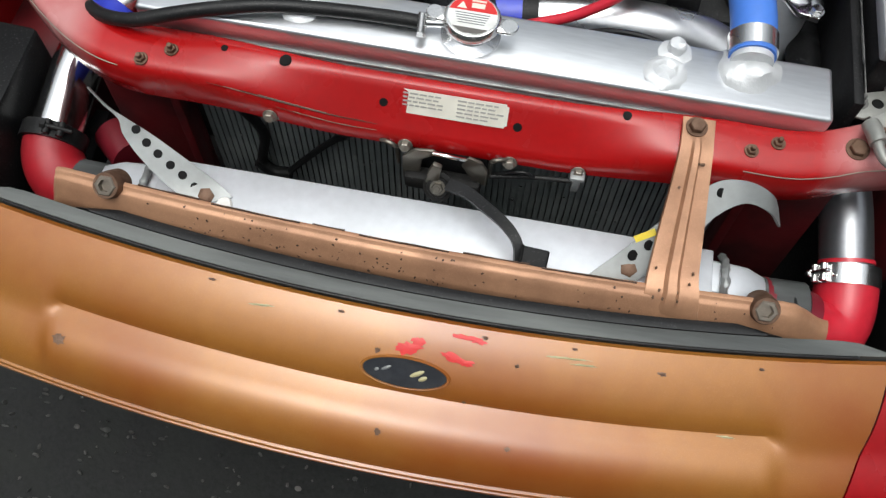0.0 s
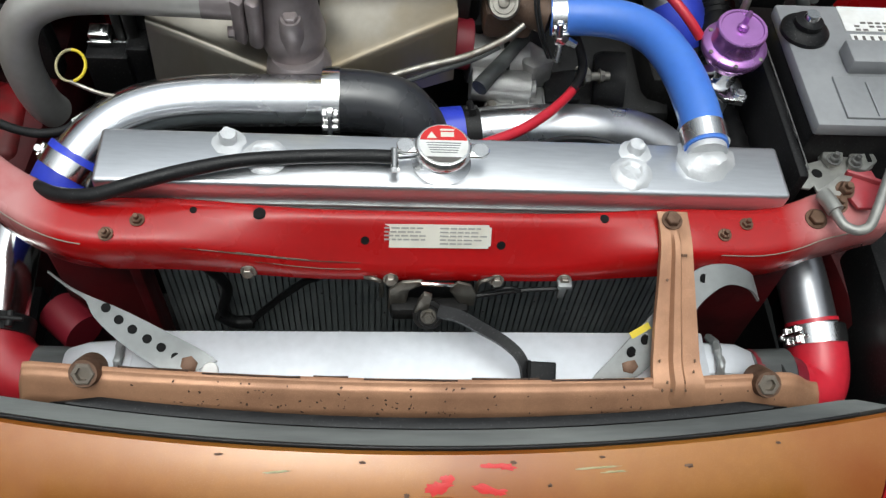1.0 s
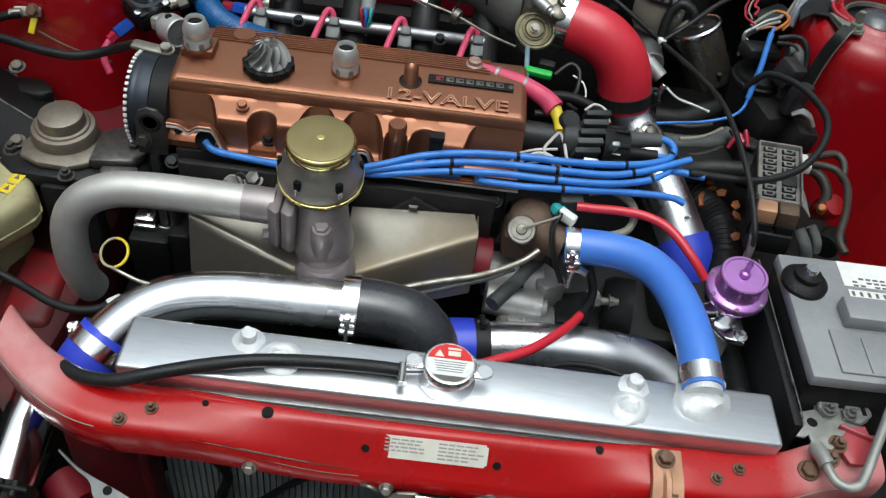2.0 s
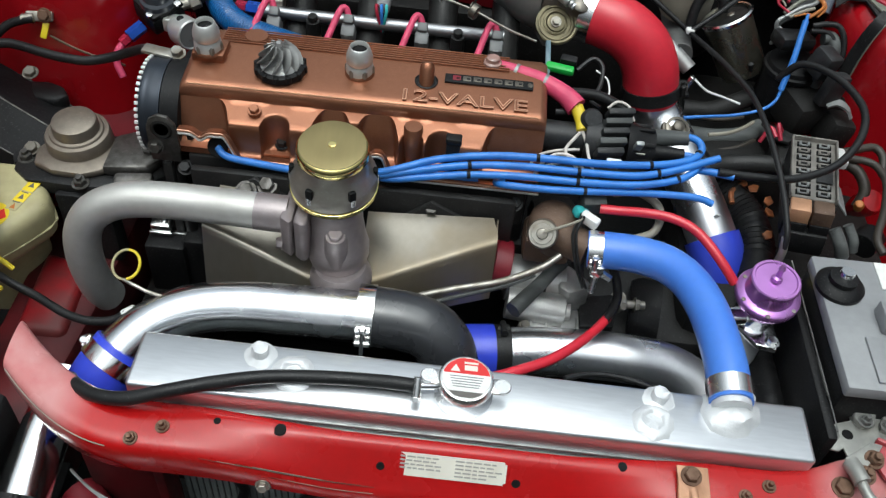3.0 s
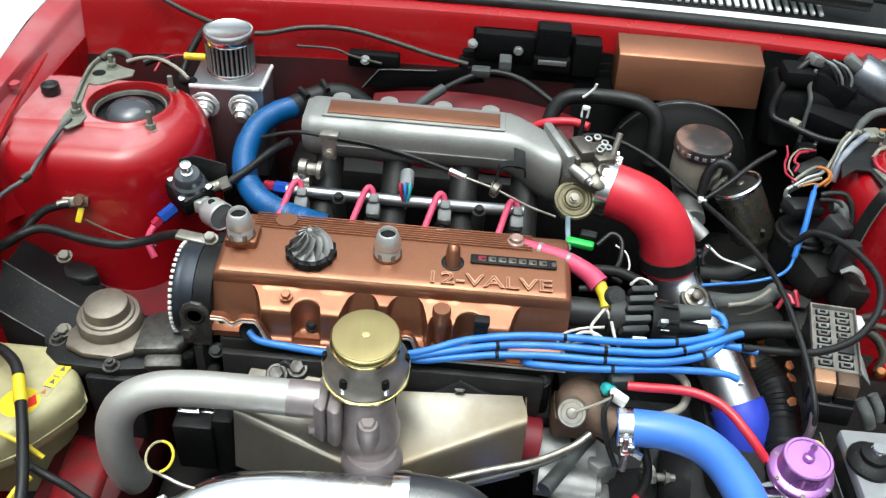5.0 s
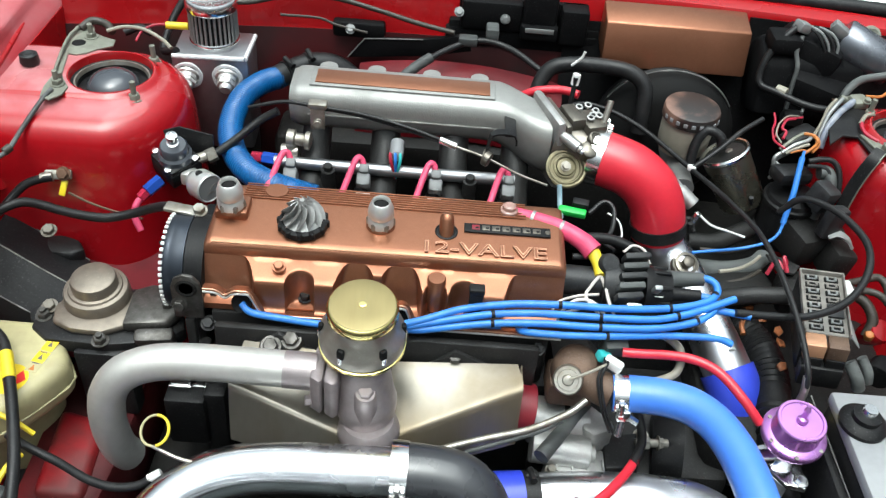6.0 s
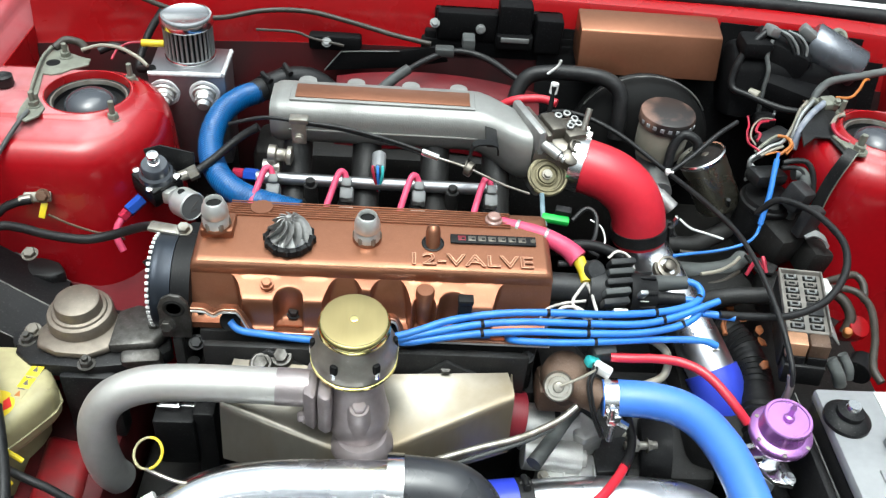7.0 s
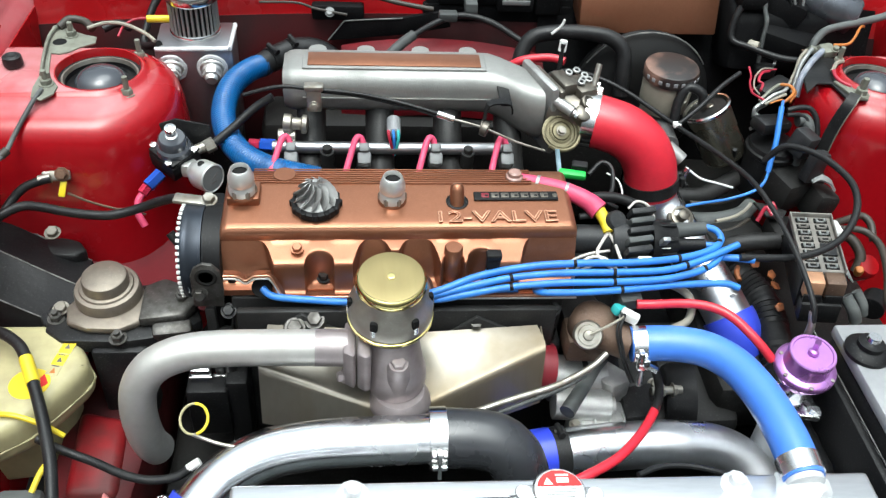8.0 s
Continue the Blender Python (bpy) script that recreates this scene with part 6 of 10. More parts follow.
for x in (-0.318, -0.124):
    part("plug_hole", lathe([(0, 0.001), (0.0105, 0.001), (0.0120, 0.0022), (0.0130, 0)], (x, 0.8690, 0.8140), (0, -0.85, 0.5), 22), "black", vc, "black disc standing for a spark plug hole")
part("head_bolt", hexbolt((-0.362, 0.868, 0.775), (0, -0.6, 0.8), 0.0075, 0.007), "blacksteel", eng)
part("head_bolt", hexbolt((0.05, 0.868, 0.775), (0, -0.6, 0.8), 0.0075, 0.007), "blacksteel", eng)

# cam pulley with its toothed trigger edge
pul = thing("cam_pulley", (-0.41, 0.94, 0.70), "dark steel cam pulley with a white toothed edge", "pulley")
part("wheel", lathe([(0.0, 0), (0.050, 0), (0.0582, 0.001), (0.0596, 0.003), (0.0596, 0.012), (0.0588, 0.013), (0.0588, 0.0255), (0.0612, 0.026), (0.0612, 0.0285), (0, 0.0285)], (-0.4195, 0.938, 0.814), (1, 0, 0), 56), "pulley", pul, "dark pulley wheel")
part("inner_cover", [lathe([(0.05, 0), (0.0605, 0.0), (0.0605, 0.022), (0.03, 0.024)], (-0.390, 0.938, 0.814), (1, 0, 0), 40), box((-0.384, 0.957, 0.765), (0.02, 0.13, 0.16), 0.006)], "plastic", pul, "black timing cover")
for k in range(48):
    a = radians(7.5 * k)
    if math.cos(a) > -0.6:
        part("tooth", placed(box((0, 0, 0.0602), (0.0044, 0.0044, 0.0026), 0.0006), Matrix.Translation((-0.4182, 0.938, 0.814)) @ pose(0, 0, 0, math.degrees(a), 0, 0)), "white", pul)
le = thing("lifting_eye", (-0.38, 0.867, 0.77), "black steel lifting eye bolted to the cylinder head", "bracket")
part("plate", prism([(-0.402, 0.785), (-0.366, 0.785), (-0.364, 0.815), (-0.366, 0.842), (-0.374, 0.853), (-0.386, 0.855), (-0.397, 0.848), (-0.402, 0.835)], 0.8655, 0.8705, "xz", 0.0012), "bolt", le)
part("eye", lathe([(0, 0), (0.0085, 0), (0.011, 0.0012), (0.0135, 0)], (-0.383, 0.8652, 0.834), (0, -1, 0), 20), "grime", le)
part("bolt", hexbolt((-0.393, 0.865, 0.808), (0, -1, 0.2), 0.0075, 0.007), "bolt", le)
part("foot", [box((-0.385, 0.872, 0.70), (0.012, 0.012, 0.16), 0.002), cyl((-0.37, 0.87, 0.74), (-0.37, 0.87, 0.60), 0.008)], "iron", le)

# ---- gearbox-side engine mount on the left ----
mt = thing("engine_mount", (-0.52, 0.92, 0.60), "dull bronze round engine mount on a black bracket", "engine mount")
part("cup", lathe([(0.0430, -0.036), (0.0424, -0.028), (0.0418, -0.0180), (0.0400, -0.0145), (0.0350, -0.0135), (0.0335, -0.0110), (0.0298, -0.0100), (0.0292, 0.0010), (0.0278, 0.0045), (0.0245, 0.0062), (0, 0.0066)], (-0.528, 0.934, 0.7705), (0, -0.06, 1), 44), "mount", mt, "dull bronze stepped mount cup")
part("skirt", prism([(-0.578, 0.915), (-0.572, 0.888), (-0.545, 0.876), (-0.505, 0.874), (-0.480, 0.888), (-0.474, 0.935), (-0.500, 0.968), (-0.555, 0.966)], 0.727, 0.738, bev=0.004), "mount", mt, "dusty pressed base with a torn edge")
part("bracket", [prism([(-0.60, 0.885), (-0.575, 0.865), (-0.50, 0.862), (-0.43, 0.875), (-0.405, 0.90), (-0.42, 0.945), (-0.465, 0.97), (-0.57, 0.965), (-0.605, 0.93)], 0.705, 0.727, bev=0.004), box((-0.505, 0.87, 0.655), (0.07, 0.03, 0.12), 0.006)], "blacksteel", mt, "black pressed bracket")
part("arm", [prism([(-0.482, 0.885), (-0.425, 0.893), (-0.412, 0.915), (-0.418, 0.945), (-0.46, 0.965), (-0.485, 0.95)], 0.727, 0.744, bev=0.006), box((-0.440, 0.885, 0.715), (0.05, 0.02, 0.05), 0.006, (20, 0, 8))], "bolt", mt, "grimy cast arm")
for p in ((-0.432, 0.925, 0.742), (-0.505, 0.868, 0.727), (-0.590, 0.905, 0.727)):
    part("bolt", hexbolt(p, (0, -0.1, 1), 0.0085, 0.008, True, 0.006), "bolt", mt)

# ---- turbo exhaust: wastegate, dump pipe, manifold shield ----
wg = thing("wastegate", (-0.155, 0.765, 0.70), "gunmetal wastegate with a worn gold cap and ring", "wastegate")
wa = V(0.0, -0.10, 1).normalized()
wc = V(-0.1635, 0.792, 0.903)
wcap = part("cap", lathe([(0, 0), (0.0180, 0), (0.0355, 0), (0.0368, -0.0002), (0.0370, -0.003), (0.0370, -0.010), (0, -0.010)], wc, wa, 48), "gold", wg, "worn gold anodised cap")
part("cap_edge", lathe([(0.0365, -0.0012), (0.0385, -0.0022), (0.0403, -0.0060), (0.0405, -0.0125), (0.0390, -0.0150), (0.034, -0.0150)], wc, wa, 48, False), "goldbright", wcap, "polished bright gold edge")
part("cap_screw", lathe([(0.0045, 0), (0.0045, 0.0012), (0.0025, 0.0016), (0, 0.001)], wc, wa, 16), "goldbright", wg)
body = part("body", lathe([(0.034, -0.0145), (0.0375, -0.017), (0.0385, -0.026), (0.0425, -0.035), (0.0475, -0.0415), (0.0495, -0.047), (0.0495, -0.058), (0.047, -0.060), (0.03, -0.061)], wc, wa, 48), "wgbody", wg, "gunmetal cast body")
part("ring", lathe([(0.0475, -0.0605), (0.0500, -0.0615), (0.0505, -0.0645), (0.0475, -0.0665), (0.0485, -0.0685), (0.046, -0.070), (0.03, -0.0705)], wc, wa, 48), "goldbright", wg, "bright gold ring")
for k in range(6):
    a = radians(60 * k + 5)
    o = V(math.cos(a), math.sin(a), 0)
    part("screw_pocket", box(wc + o * 0.0465 + V(0, 0.004, -0.0415), (0.009, 0.006, 0.014), 0.0025, (0, 0, math.degrees(a) + 90)), "black", body)
    part("screw", cyl(wc + o * 0.0475 + V(0, 0.005, -0.056), wc + o * 0.0475 + V(0, 0.005, -0.046), 0.0034, seg=12), "chrome", body)
part("neck", lathe([(0.030, 0.0), (0.031, -0.012), (0.031, -0.03), (0.0335, -0.05), (0.037, -0.065), (0.036, -0.08), (0.030, -0.10), (0.022, -0.13), (0.018, -0.16)], wc + V(0.003, -0.008, -0.071), (-0.06, 0.12, 1), 30), "burnt", wg, "burnt purple-grey neck")
part("bolt_boss", [lathe([(0.0155, -0.045), (0.0145, -0.03), (0.0130, -0.004), (0.011, 0), (0, 0)], (-0.1545, 0.7485, 0.806), (0, -0.12, 1), 18), hexbolt((-0.1545, 0.7485, 0.806), (0, -0.12, 1), 0.0085, 0.006, False)], "burnt", wg)
part("flange", [prism([(-0.202, 0.748), (-0.192, 0.741), (-0.186, 0.745), (-0.184, 0.80), (-0.20, 0.802)], 0.765, 0.825, bev=0.003), prism([(-0.218, 0.752), (-0.206, 0.744), (-0.203, 0.75), (-0.203, 0.80), (-0.216, 0.80)], 0.768, 0.824, bev=0.003)], "burnt", wg, "burnt bolted flange")
part("flange_bolt", hexbolt((-0.218, 0.757, 0.777), (-1, -0.2, 0.1), 0.0065, 0.006), "burnt", wg)
part("weld_collar", lathe([(0.022, 0), (0.030, 0.02), (0.038, 0.038), (0.036, 0.046), (0.030, 0.055)], (-0.149, 0.758, 0.69), (-0.05, 0.05, 1), 26), "burnt", wg, "scorched weld collar")
dp = thing("dump_pipe", (-0.36, 0.77, 0.60), "heat greyed steel dump pipe bent down beside the engine", "pipe")
part("pipe", tube([(-0.215, 0.775, 0.806), (-0.30, 0.775, 0.808), (-0.365, 0.772, 0.810), (-0.405, 0.768, 0.806), (-0.435, 0.761, 0.792), (-0.452, 0.755, 0.765), (-0.458, 0.752, 0.73), (-0.459, 0.754, 0.69), (-0.457, 0.760, 0.655), (-0.453, 0.768, 0.632)], 0.0212, 26), "exhaust", dp, "heat greyed bent pipe")
part("scorched_end", tube([(-0.213, 0.775, 0.806), (-0.250, 0.775, 0.807)], 0.0218, 26, 2), "burnt", dp)

sh = thing("manifold_shield", (-0.14, 0.80, 0.66), "gold tinted folded stainless heat shield over the manifold", "heat shield")


def shield_half(xo, xi, yo, yi, zo, zi):
    """One wing of the folded shield: top face and drop face."""
    a0, a1 = V(xo, yo, zo), V(xi, yi, zi)
    tb0, tb1 = V(xo - 0.006 * (1 if xo > 0 else -1), 0.842, zo + 0.002), V(xi, 0.842, zo - 0.01)
    d0, d1 = a0 + V(0, -0.016, -0.085), a1 + V(0, -0.012, -0.06)
    rows = [[tb0, tb1], [a0 + V(0, 0.012, 0.0008), a1 + V(0, 0.012, 0.0008)], [a0 + V(0, 0.0060, -0.0002), a1 + V(0, 0.0060, -0.0002)], [a0 + V(0, 0.0022, -0.0022), a1 + V(0, 0.0022, -0.0022)], [a0 + V(0, 0.0002, -0.0060), a1 + V(0, 0.0002, -0.0060)], [a0 + V(0, -0.0012, -0.012), a1 + V(0, -0.0012, -0.012)], [d0, d1]]
    bm = bmesh.new()
    g = [[bm.verts.new(p + (q - p) * f) for f in lin(0, 1, 8)] for p, q in rows]
    for r, s in zip(g, g[1:]):
        for i in range(7):
            bm.faces.new((r[i], r[i + 1], s[i + 1], s[i]))
    bmesh.ops.recalc_face_normals(bm, faces=bm.faces)
    bmesh.ops.solidify(bm, geom=list(bm.faces), thickness=0.002)
    return bm


part("wing", shield_half(0.031, -0.130, 0.803, 0.747, 0.769, 0.727), "shield", sh, "folded gold tinted wing")
part("wing", shield_half(-0.318, -0.172, 0.775, 0.745, 0.775, 0.725), "shield", sh, "folded gold tinted wing")
part("end_plate", prism([(0.805, 0.766), (0.842, 0.769), (0.85, 0.69), (0.790, 0.684)], 0.0290, 0.0310, "yz", 0.0004), "shield", sh)
part("manifold_flange", [box((-0.15, 0.853, 0.755), (0.40, 0.012, 0.075), 0.004)], "iron", sh, "dark exhaust flange")
for x, y, z in ((-0.278, 0.834, 0.787), (-0.053, 0.850, 0.776), (-0.255, 0.845, 0.790)):
    part("manifold_bolt", [hexbolt((x, y, z - 0.008), (0, -0.55, 0.83), 0.0095, 0.008, True), lathe([(0.018, -0.03), (0.015, -0.004), (0.012, 0)], (x, y, z - 0.008), (0, -0.55, 0.83), 18)], "bolt", sh, "nut on its casting lug")
for x0, x1 in ((-0.11, -0.08), (0.0, -0.03)):
    part("manifold_rib", prism([(-0.10, 0.745), (-0.053, 0.785), (0.01, 0.75), (0.01, 0.735), (-0.10, 0.735)] if x0 < -0.1 else [(-0.33, 0.745), (-0.27, 0.792), (-0.22, 0.76), (-0.22, 0.74), (-0.33, 0.735)], 0.842, 0.850, "xz", 0.002), "iron", sh)

# ---- intake plenum, throttle, fuel rail ----
pl = thing("intake_plenum", (-0.14, 1.20, 0.80), "grey cast intake plenum with a copper painted inset", "plenum")
PS = [(1.245, 0.905), (1.245, 0.930), (1.240, 0.938), (1.232, 0.9415), (1.185, 0.9395), (1.176, 0.937), (1.168, 0.930), (1.1645, 0.918), (1.166, 0.900), (1.170, 0.886), (1.180, 0.874), (1.20, 0.868), (1.235, 0.875)]


def pl_at(x):
    """The plenum's section at x, changing to the square of the throttle flange at its end."""
    f = smooth01(-0.020, 0.060, x)
    e = smooth01(-0.307, -0.296, x) * 0.12 + 0.88
    yc, zc = 1.205, 0.905
    out = []
    for y, z in PS:
        y1, z1 = yc + (y - yc) * e, zc + (z - zc) * e
        y2, z2 = 1.128 + (y - 1.1645) / 0.0805 * 0.076, 0.846 + (z - 0.868) / 0.0735 * 0.090
        out.append((x, y1 + (y2 - y1) * f, z1 + (z2 - z1) * f))
    return out


pbody = part("body", loft([pl_at(x) for x in [-0.307, -0.304, -0.300, *lin(-0.293, -0.01, 12), 0.005, 0.02, 0.035, 0.05, 0.062]]), "plenum", pl, "grey cast plenum body")
part("inset_rim", box((-0.149, 1.2045, 0.9405), (0.262, 0.046, 0.004), 0.0015, (2.0, 0, 0)), "plenum", pbody)
part("inset", box((-0.149, 1.2045, 0.9420), (0.247, 0.034, 0.0045), 0.001, (2.0, 0, 0)), "copper", pbody, "copper painted inset panel")
for x in (-0.26, -0.19, -0.11, -0.04):
    part("bolt_lug", lathe([(0.013, -0.02), (0.013, 0.002), (0, 0.0035)], (x, 1.243, 0.936), seg=18), "plenum", pbody)
part("seam", box((-0.13, 1.1645, 0.903), (0.30, 0.0025, 0.0025), 0.0008), "plenum", pbody)
for k, x in enumerate((-0.27, -0.17, -0.07, 0.02)):
    part("runner", tube([(x, 1.20, 0.88), (x, 1.175, 0.85), (x, 1.12, 0.815), (x, 1.06, 0.80)], 0.021, 16), "iron", pl, "dark intake runner")
part("flange", placed(box((0, 0, -0.012), (0.014, 0.094, 0.112), 0.007), pose(0.060, 1.168, 0.903, 0, -4, 20)), "cast", pl, "square cast throttle flange")
tb = thing("throttle_valve", (0.10, 1.15, 0.84), "cast throttle body with a brass coloured cable quadrant", "throttle valve")
part("housing", [placed(box((0, 0, 0), (0.010, 0.082, 0.080), 0.006), pose(0.0725, 1.164, 0.902, 0, -4, 20)), lathe([(0.040, 0), (0.037, 0.012), (0.034, 0.03), (0.036, 0.046), (0.0375, 0.06), (0.0345, 0.064)], (0.076, 1.160, 0.898), (0.93, -0.34, -0.14), 30)], "gunmetal", tb, "dark cast housing")
part("boss", [box((0.090, 1.160, 0.936), (0.022, 0.045, 0.018), 0.004, (0, 0, 20)), box((0.116, 1.158, 0.930), (0.030, 0.05, 0.018), 0.006, (0, 0, 20)), lathe([(0.0125, 0), (0.013, 0.003), (0.0125, 0.015), (0.010, 0.017), (0, 0.017)], (0.112, 1.118, 0.905), (0.1, -0.5, 0.85), 22)], "gunmetal", tb, "dusty cast bosses")
part("stop_stub", [cyl((0.072, 1.132, 0.926), (0.098, 1.112, 0.917), 0.0080), cyl((0.098, 1.112, 0.917), (0.102, 1.109, 0.9155), 0.0055)], "cast", tb, "pale cast stub")
part("stub_screw", lathe([(0.0048, 0), (0.0048, 0.003), (0, 0.0036)], (0.1025, 1.1085, 0.9150), (0.6, -0.5, -0.2), 12), "satin", tb)
part("sensor_cup", lathe([(0.010, 0), (0.0105, 0.002), (0.0105, 0.008), (0.0085, 0.0095), (0.0080, 0.006), (0, 0.0055)], (0.118, 1.126, 0.922), (0.35, -0.5, 0.8), 20), "gunmetal", tb, "dark sensor cup")
for p in ((0.098, 1.170, 0.9455), (0.112, 1.182, 0.9425), (0.117, 1.158, 0.9415), (0.122, 1.172, 0.9405), (0.126, 1.160, 0.9405), (0.113, 1.150, 0.942)):
    part("screw", lathe([(0.0056, 0), (0.0056, 0.0028), (0.0046, 0.0032), (0.0032, 0.0030), (0.0028, 0.0012), (0, 0.0012)], p, (0.1, -0.25, 1), seg=12), "cast", tb, "worn socket screw")
    part("screw_socket", lathe([(0, 0.0001), (0.0029, 0.0001), (0.0029, -0.0005)], Vector(p) + V(0.0002, -0.0004, 0.0016), (0.1, -0.25, 1), seg=10), "black", tb)
QD = (0.083, 1.104, 0.889), (0.10, -0.62, 0.78)
quad = part("quadrant", [lathe([(0.0, -0.004), (0.0265, -0.004), (0.0265, -0.001), (0.0235, 0.0), (0.0235, 0.0022), (0.0215, 0.0022), (0.0205, 0.0005), (0.0130, 0.0005), (0.0118, 0.0035), (0.0085, 0.0040), (0, 0.0040)], *QD, 36)], "brass", tb, "tarnished brass cable quadrant")
arc = [V(*QD[0]) + turn_to(QD[1]).to_3x3() @ V(0.0275 * math.cos(a), 0.0275 * math.sin(a), 0.002) for a in lin(-2.4, 1.5, 14)]
part("cable_groove", tube(arc, 0.0030, 8), "brass", quad)
part("quadrant_spring", tube([V(*QD[0]) + turn_to(QD[1]).to_3x3() @ V((0.0165 - 0.0001 * k) * math.cos(0.55 * k), (0.0165 - 0.0001 * k) * math.sin(0.55 * k), 0.001 + 0.0001 * k) for k in range(23)], 0.0011, 6), "brass", quad)
part("link_rod", cyl((0.132, 1.150, 0.930), (0.140, 1.168, 0.962), 0.0045), "zinc", tb)
part("quadrant_nut", hexbolt((0.083, 1.1010, 0.8930), (0.10, -0.62, 0.78), 0.0055, 0.004), "zinc", tb)
part("hose_nipple", tube([(0.088, 1.190, 0.93), (0.091, 1.20, 0.96), (0.0915, 1.201, 0.975)], 0.0035, 10), "plastic", tb)
part("white_tip", cyl((0.0915, 1.203, 0.962), (0.093, 1.206, 0.978), 0.0058), "white", tb, "white vacuum cap")
vh = thing("vacuum_hose", (0.06, 1.24, 0.92), "short red silicone vacuum hose behind the throttle body", "hose")
part("hose", tube([(0.015, 1.250, 0.895), (0.025, 1.246, 0.912), (0.040, 1.242, 0.924), (0.060, 1.240, 0.930), (0.085, 1.235, 0.934), (0.104, 1.225, 0.934)], 0.0062, 12), "redrub", vh)
cb = thing("throttle_cable", (-0.15, 1.14, 0.88), "black throttle cable with a steel inner wire", "cable")
part("sheath", tube([(-0.36, 1.15, 0.915), (-0.31, 1.148, 0.930), (-0.262, 1.142, 0.930), (-0.20, 1.138, 0.926), (-0.14, 1.128, 0.918), (-0.09, 1.118, 0.908)], 0.0028, 10), "rubber", cb)
part("second_sheath", tube([(-0.262, 1.146, 0.925), (-0.20, 1.140, 0.921), (-0.13, 1.126, 0.912), (-0.085, 1.115, 0.903)], 0.0018, 8), "rubber", cb)
part("ferrule", cyl((-0.092, 1.118, 0.9085), (-0.068, 1.112, 0.903), 0.0052), "chrome", cb)
part("inner_wire", tube([(-0.07, 1.112, 0.9035), (-0.028, 1.099, 0.898), (0.02, 1.088, 0.882), (0.060, 1.085, 0.870)], 0.0017, 8), "zinc", cb)
part("adjuster", [hexbolt((-0.032, 1.101, 0.8985), (0.9, -0.25, -0.1), 0.0075, 0.006), cyl((-0.03, 1.10, 0.898), (-0.022, 1.096, 0.896), 0.0105, seg=14)], "gunmetal", cb)
part("cable_bracket", [strap([(-0.030, 1.108, 0.884), (-0.026, 1.110, 0.905), (-0.022, 1.114, 0.926), (-0.006, 1.116, 0.930), (0.010, 1.117, 0.927), (0.013, 1.118, 0.912)], 0.012, 0.0025, (0, 1, 0.1), 2), box((0.004, 1.140, 0.925), (0.016, 0.050, 0.004), 0.001)], "blacksteel", cb, "black hooped cable bracket")
part("clamp_bracket", [box((-0.262, 1.138, 0.915), (0.020, 0.006, 0.034), 0.0015), box((-0.262, 1.142, 0.934), (0.026, 0.016, 0.008), 0.002)], "zinc", cb, "zinc cable clamp")
part("clamp_screw", hexbolt((-0.262, 1.1345, 0.908), (0, -1, 0.2), 0.0055, 0.004), "zinc", cb)

fr = thing("fuel_rail", (-0.14, 1.13, 0.84), "grey tubular fuel rail with four injectors", "fuel rail")
part("rail", tube([(-0.322, 1.122, 0.848), (-0.15, 1.119, 0.849), (0.018, 1.118, 0.850)], 0.0088, 18), "can", fr, "grey rail tube")
part("damper", [lathe([(0.008, 0), (0.0135, 0.002), (0.0135, 0.008), (0.009, 0.010), (0.009, 0.022), (0.013, 0.024), (0.013, 0.034), (0, 0.036)], (-0.272, 1.140, 0.874), (-1, 0.05, 0.05), 22)], "zinc", fr, "zinc pressure damper")
part("banjo", [cyl((-0.300, 1.138, 0.846), (-0.300, 1.138, 0.880), 0.008), cyl((-0.315, 1.138, 0.855), (-0.290, 1.138, 0.855), 0.011)], "zinc", fr)
for k, x in enumerate((-0.297, -0.196, -0.096, 0.005)):
    part("injector", [cyl((x, 1.112, 0.846), (x, 1.082, 0.824), 0.0078), cyl((x, 1.094, 0.834), (x, 1.087, 0.828), 0.0098)], "plastic", fr, "black fuel injector")
    part("injector_plug", [box((x + 0.003, 1.090, 0.848), (0.019, 0.018, 0.026), 0.003, (35, 0, 0)), box((x + 0.003, 1.095, 0.865), (0.014, 0.013, 0.014), 0.003, (35, 0, 0)), box((x + 0.003, 1.0795, 0.8485), (0.007, 0.003, 0.016), 0.001, (35, 0, 0))], "injector", fr, "grey injector plug")
    part("plug_clip", box((x + 0.003, 1.079, 0.829), (0.020, 0.011, 0.008), 0.0015, (35, 0, 0)), "white", fr)
    part("injector_wire", tube([(x + 0.003, 1.097, 0.866), (x - 0.002, 1.103, 0.877), (x - 0.009, 1.098, 0.877), (x - 0.018, 1.072, 0.860), (x - 0.026, 1.042, 0.845)], 0.0046, 10), "pinktape", fr, "red sleeved wire")
for x in (-0.245, -0.045):
    part("rail_post", [cyl((x, 1.118, 0.80), (x, 1.110, 0.850), 0.010), cyl((x, 1.109, 0.850), (x, 1.108, 0.858), 0.0065)], "iron", fr)
part("end_fitting", [cyl((-0.318, 1.124, 0.848), (-0.340, 1.127, 0.8475), 0.0095, seg=6)], "bluean", fr, "blue anodised fitting")
part("end_fitting", [cyl((-0.340, 1.127, 0.8475), (-0.356, 1.129, 0.847), 0.0082, seg=6)], "redan", fr, "red anodised fitting")
sn = thing("plenum_sensor", (-0.15, 1.13, 0.86), "small plug with red and blue wires under the plenum", "sensor")
part("plug", [cyl((-0.151, 1.150, 0.878), (-0.151, 1.125, 0.870), 0.010), box((-0.151, 1.128, 0.871), (0.018, 0.014, 0.014), 0.003)], "greyplastic", sn)
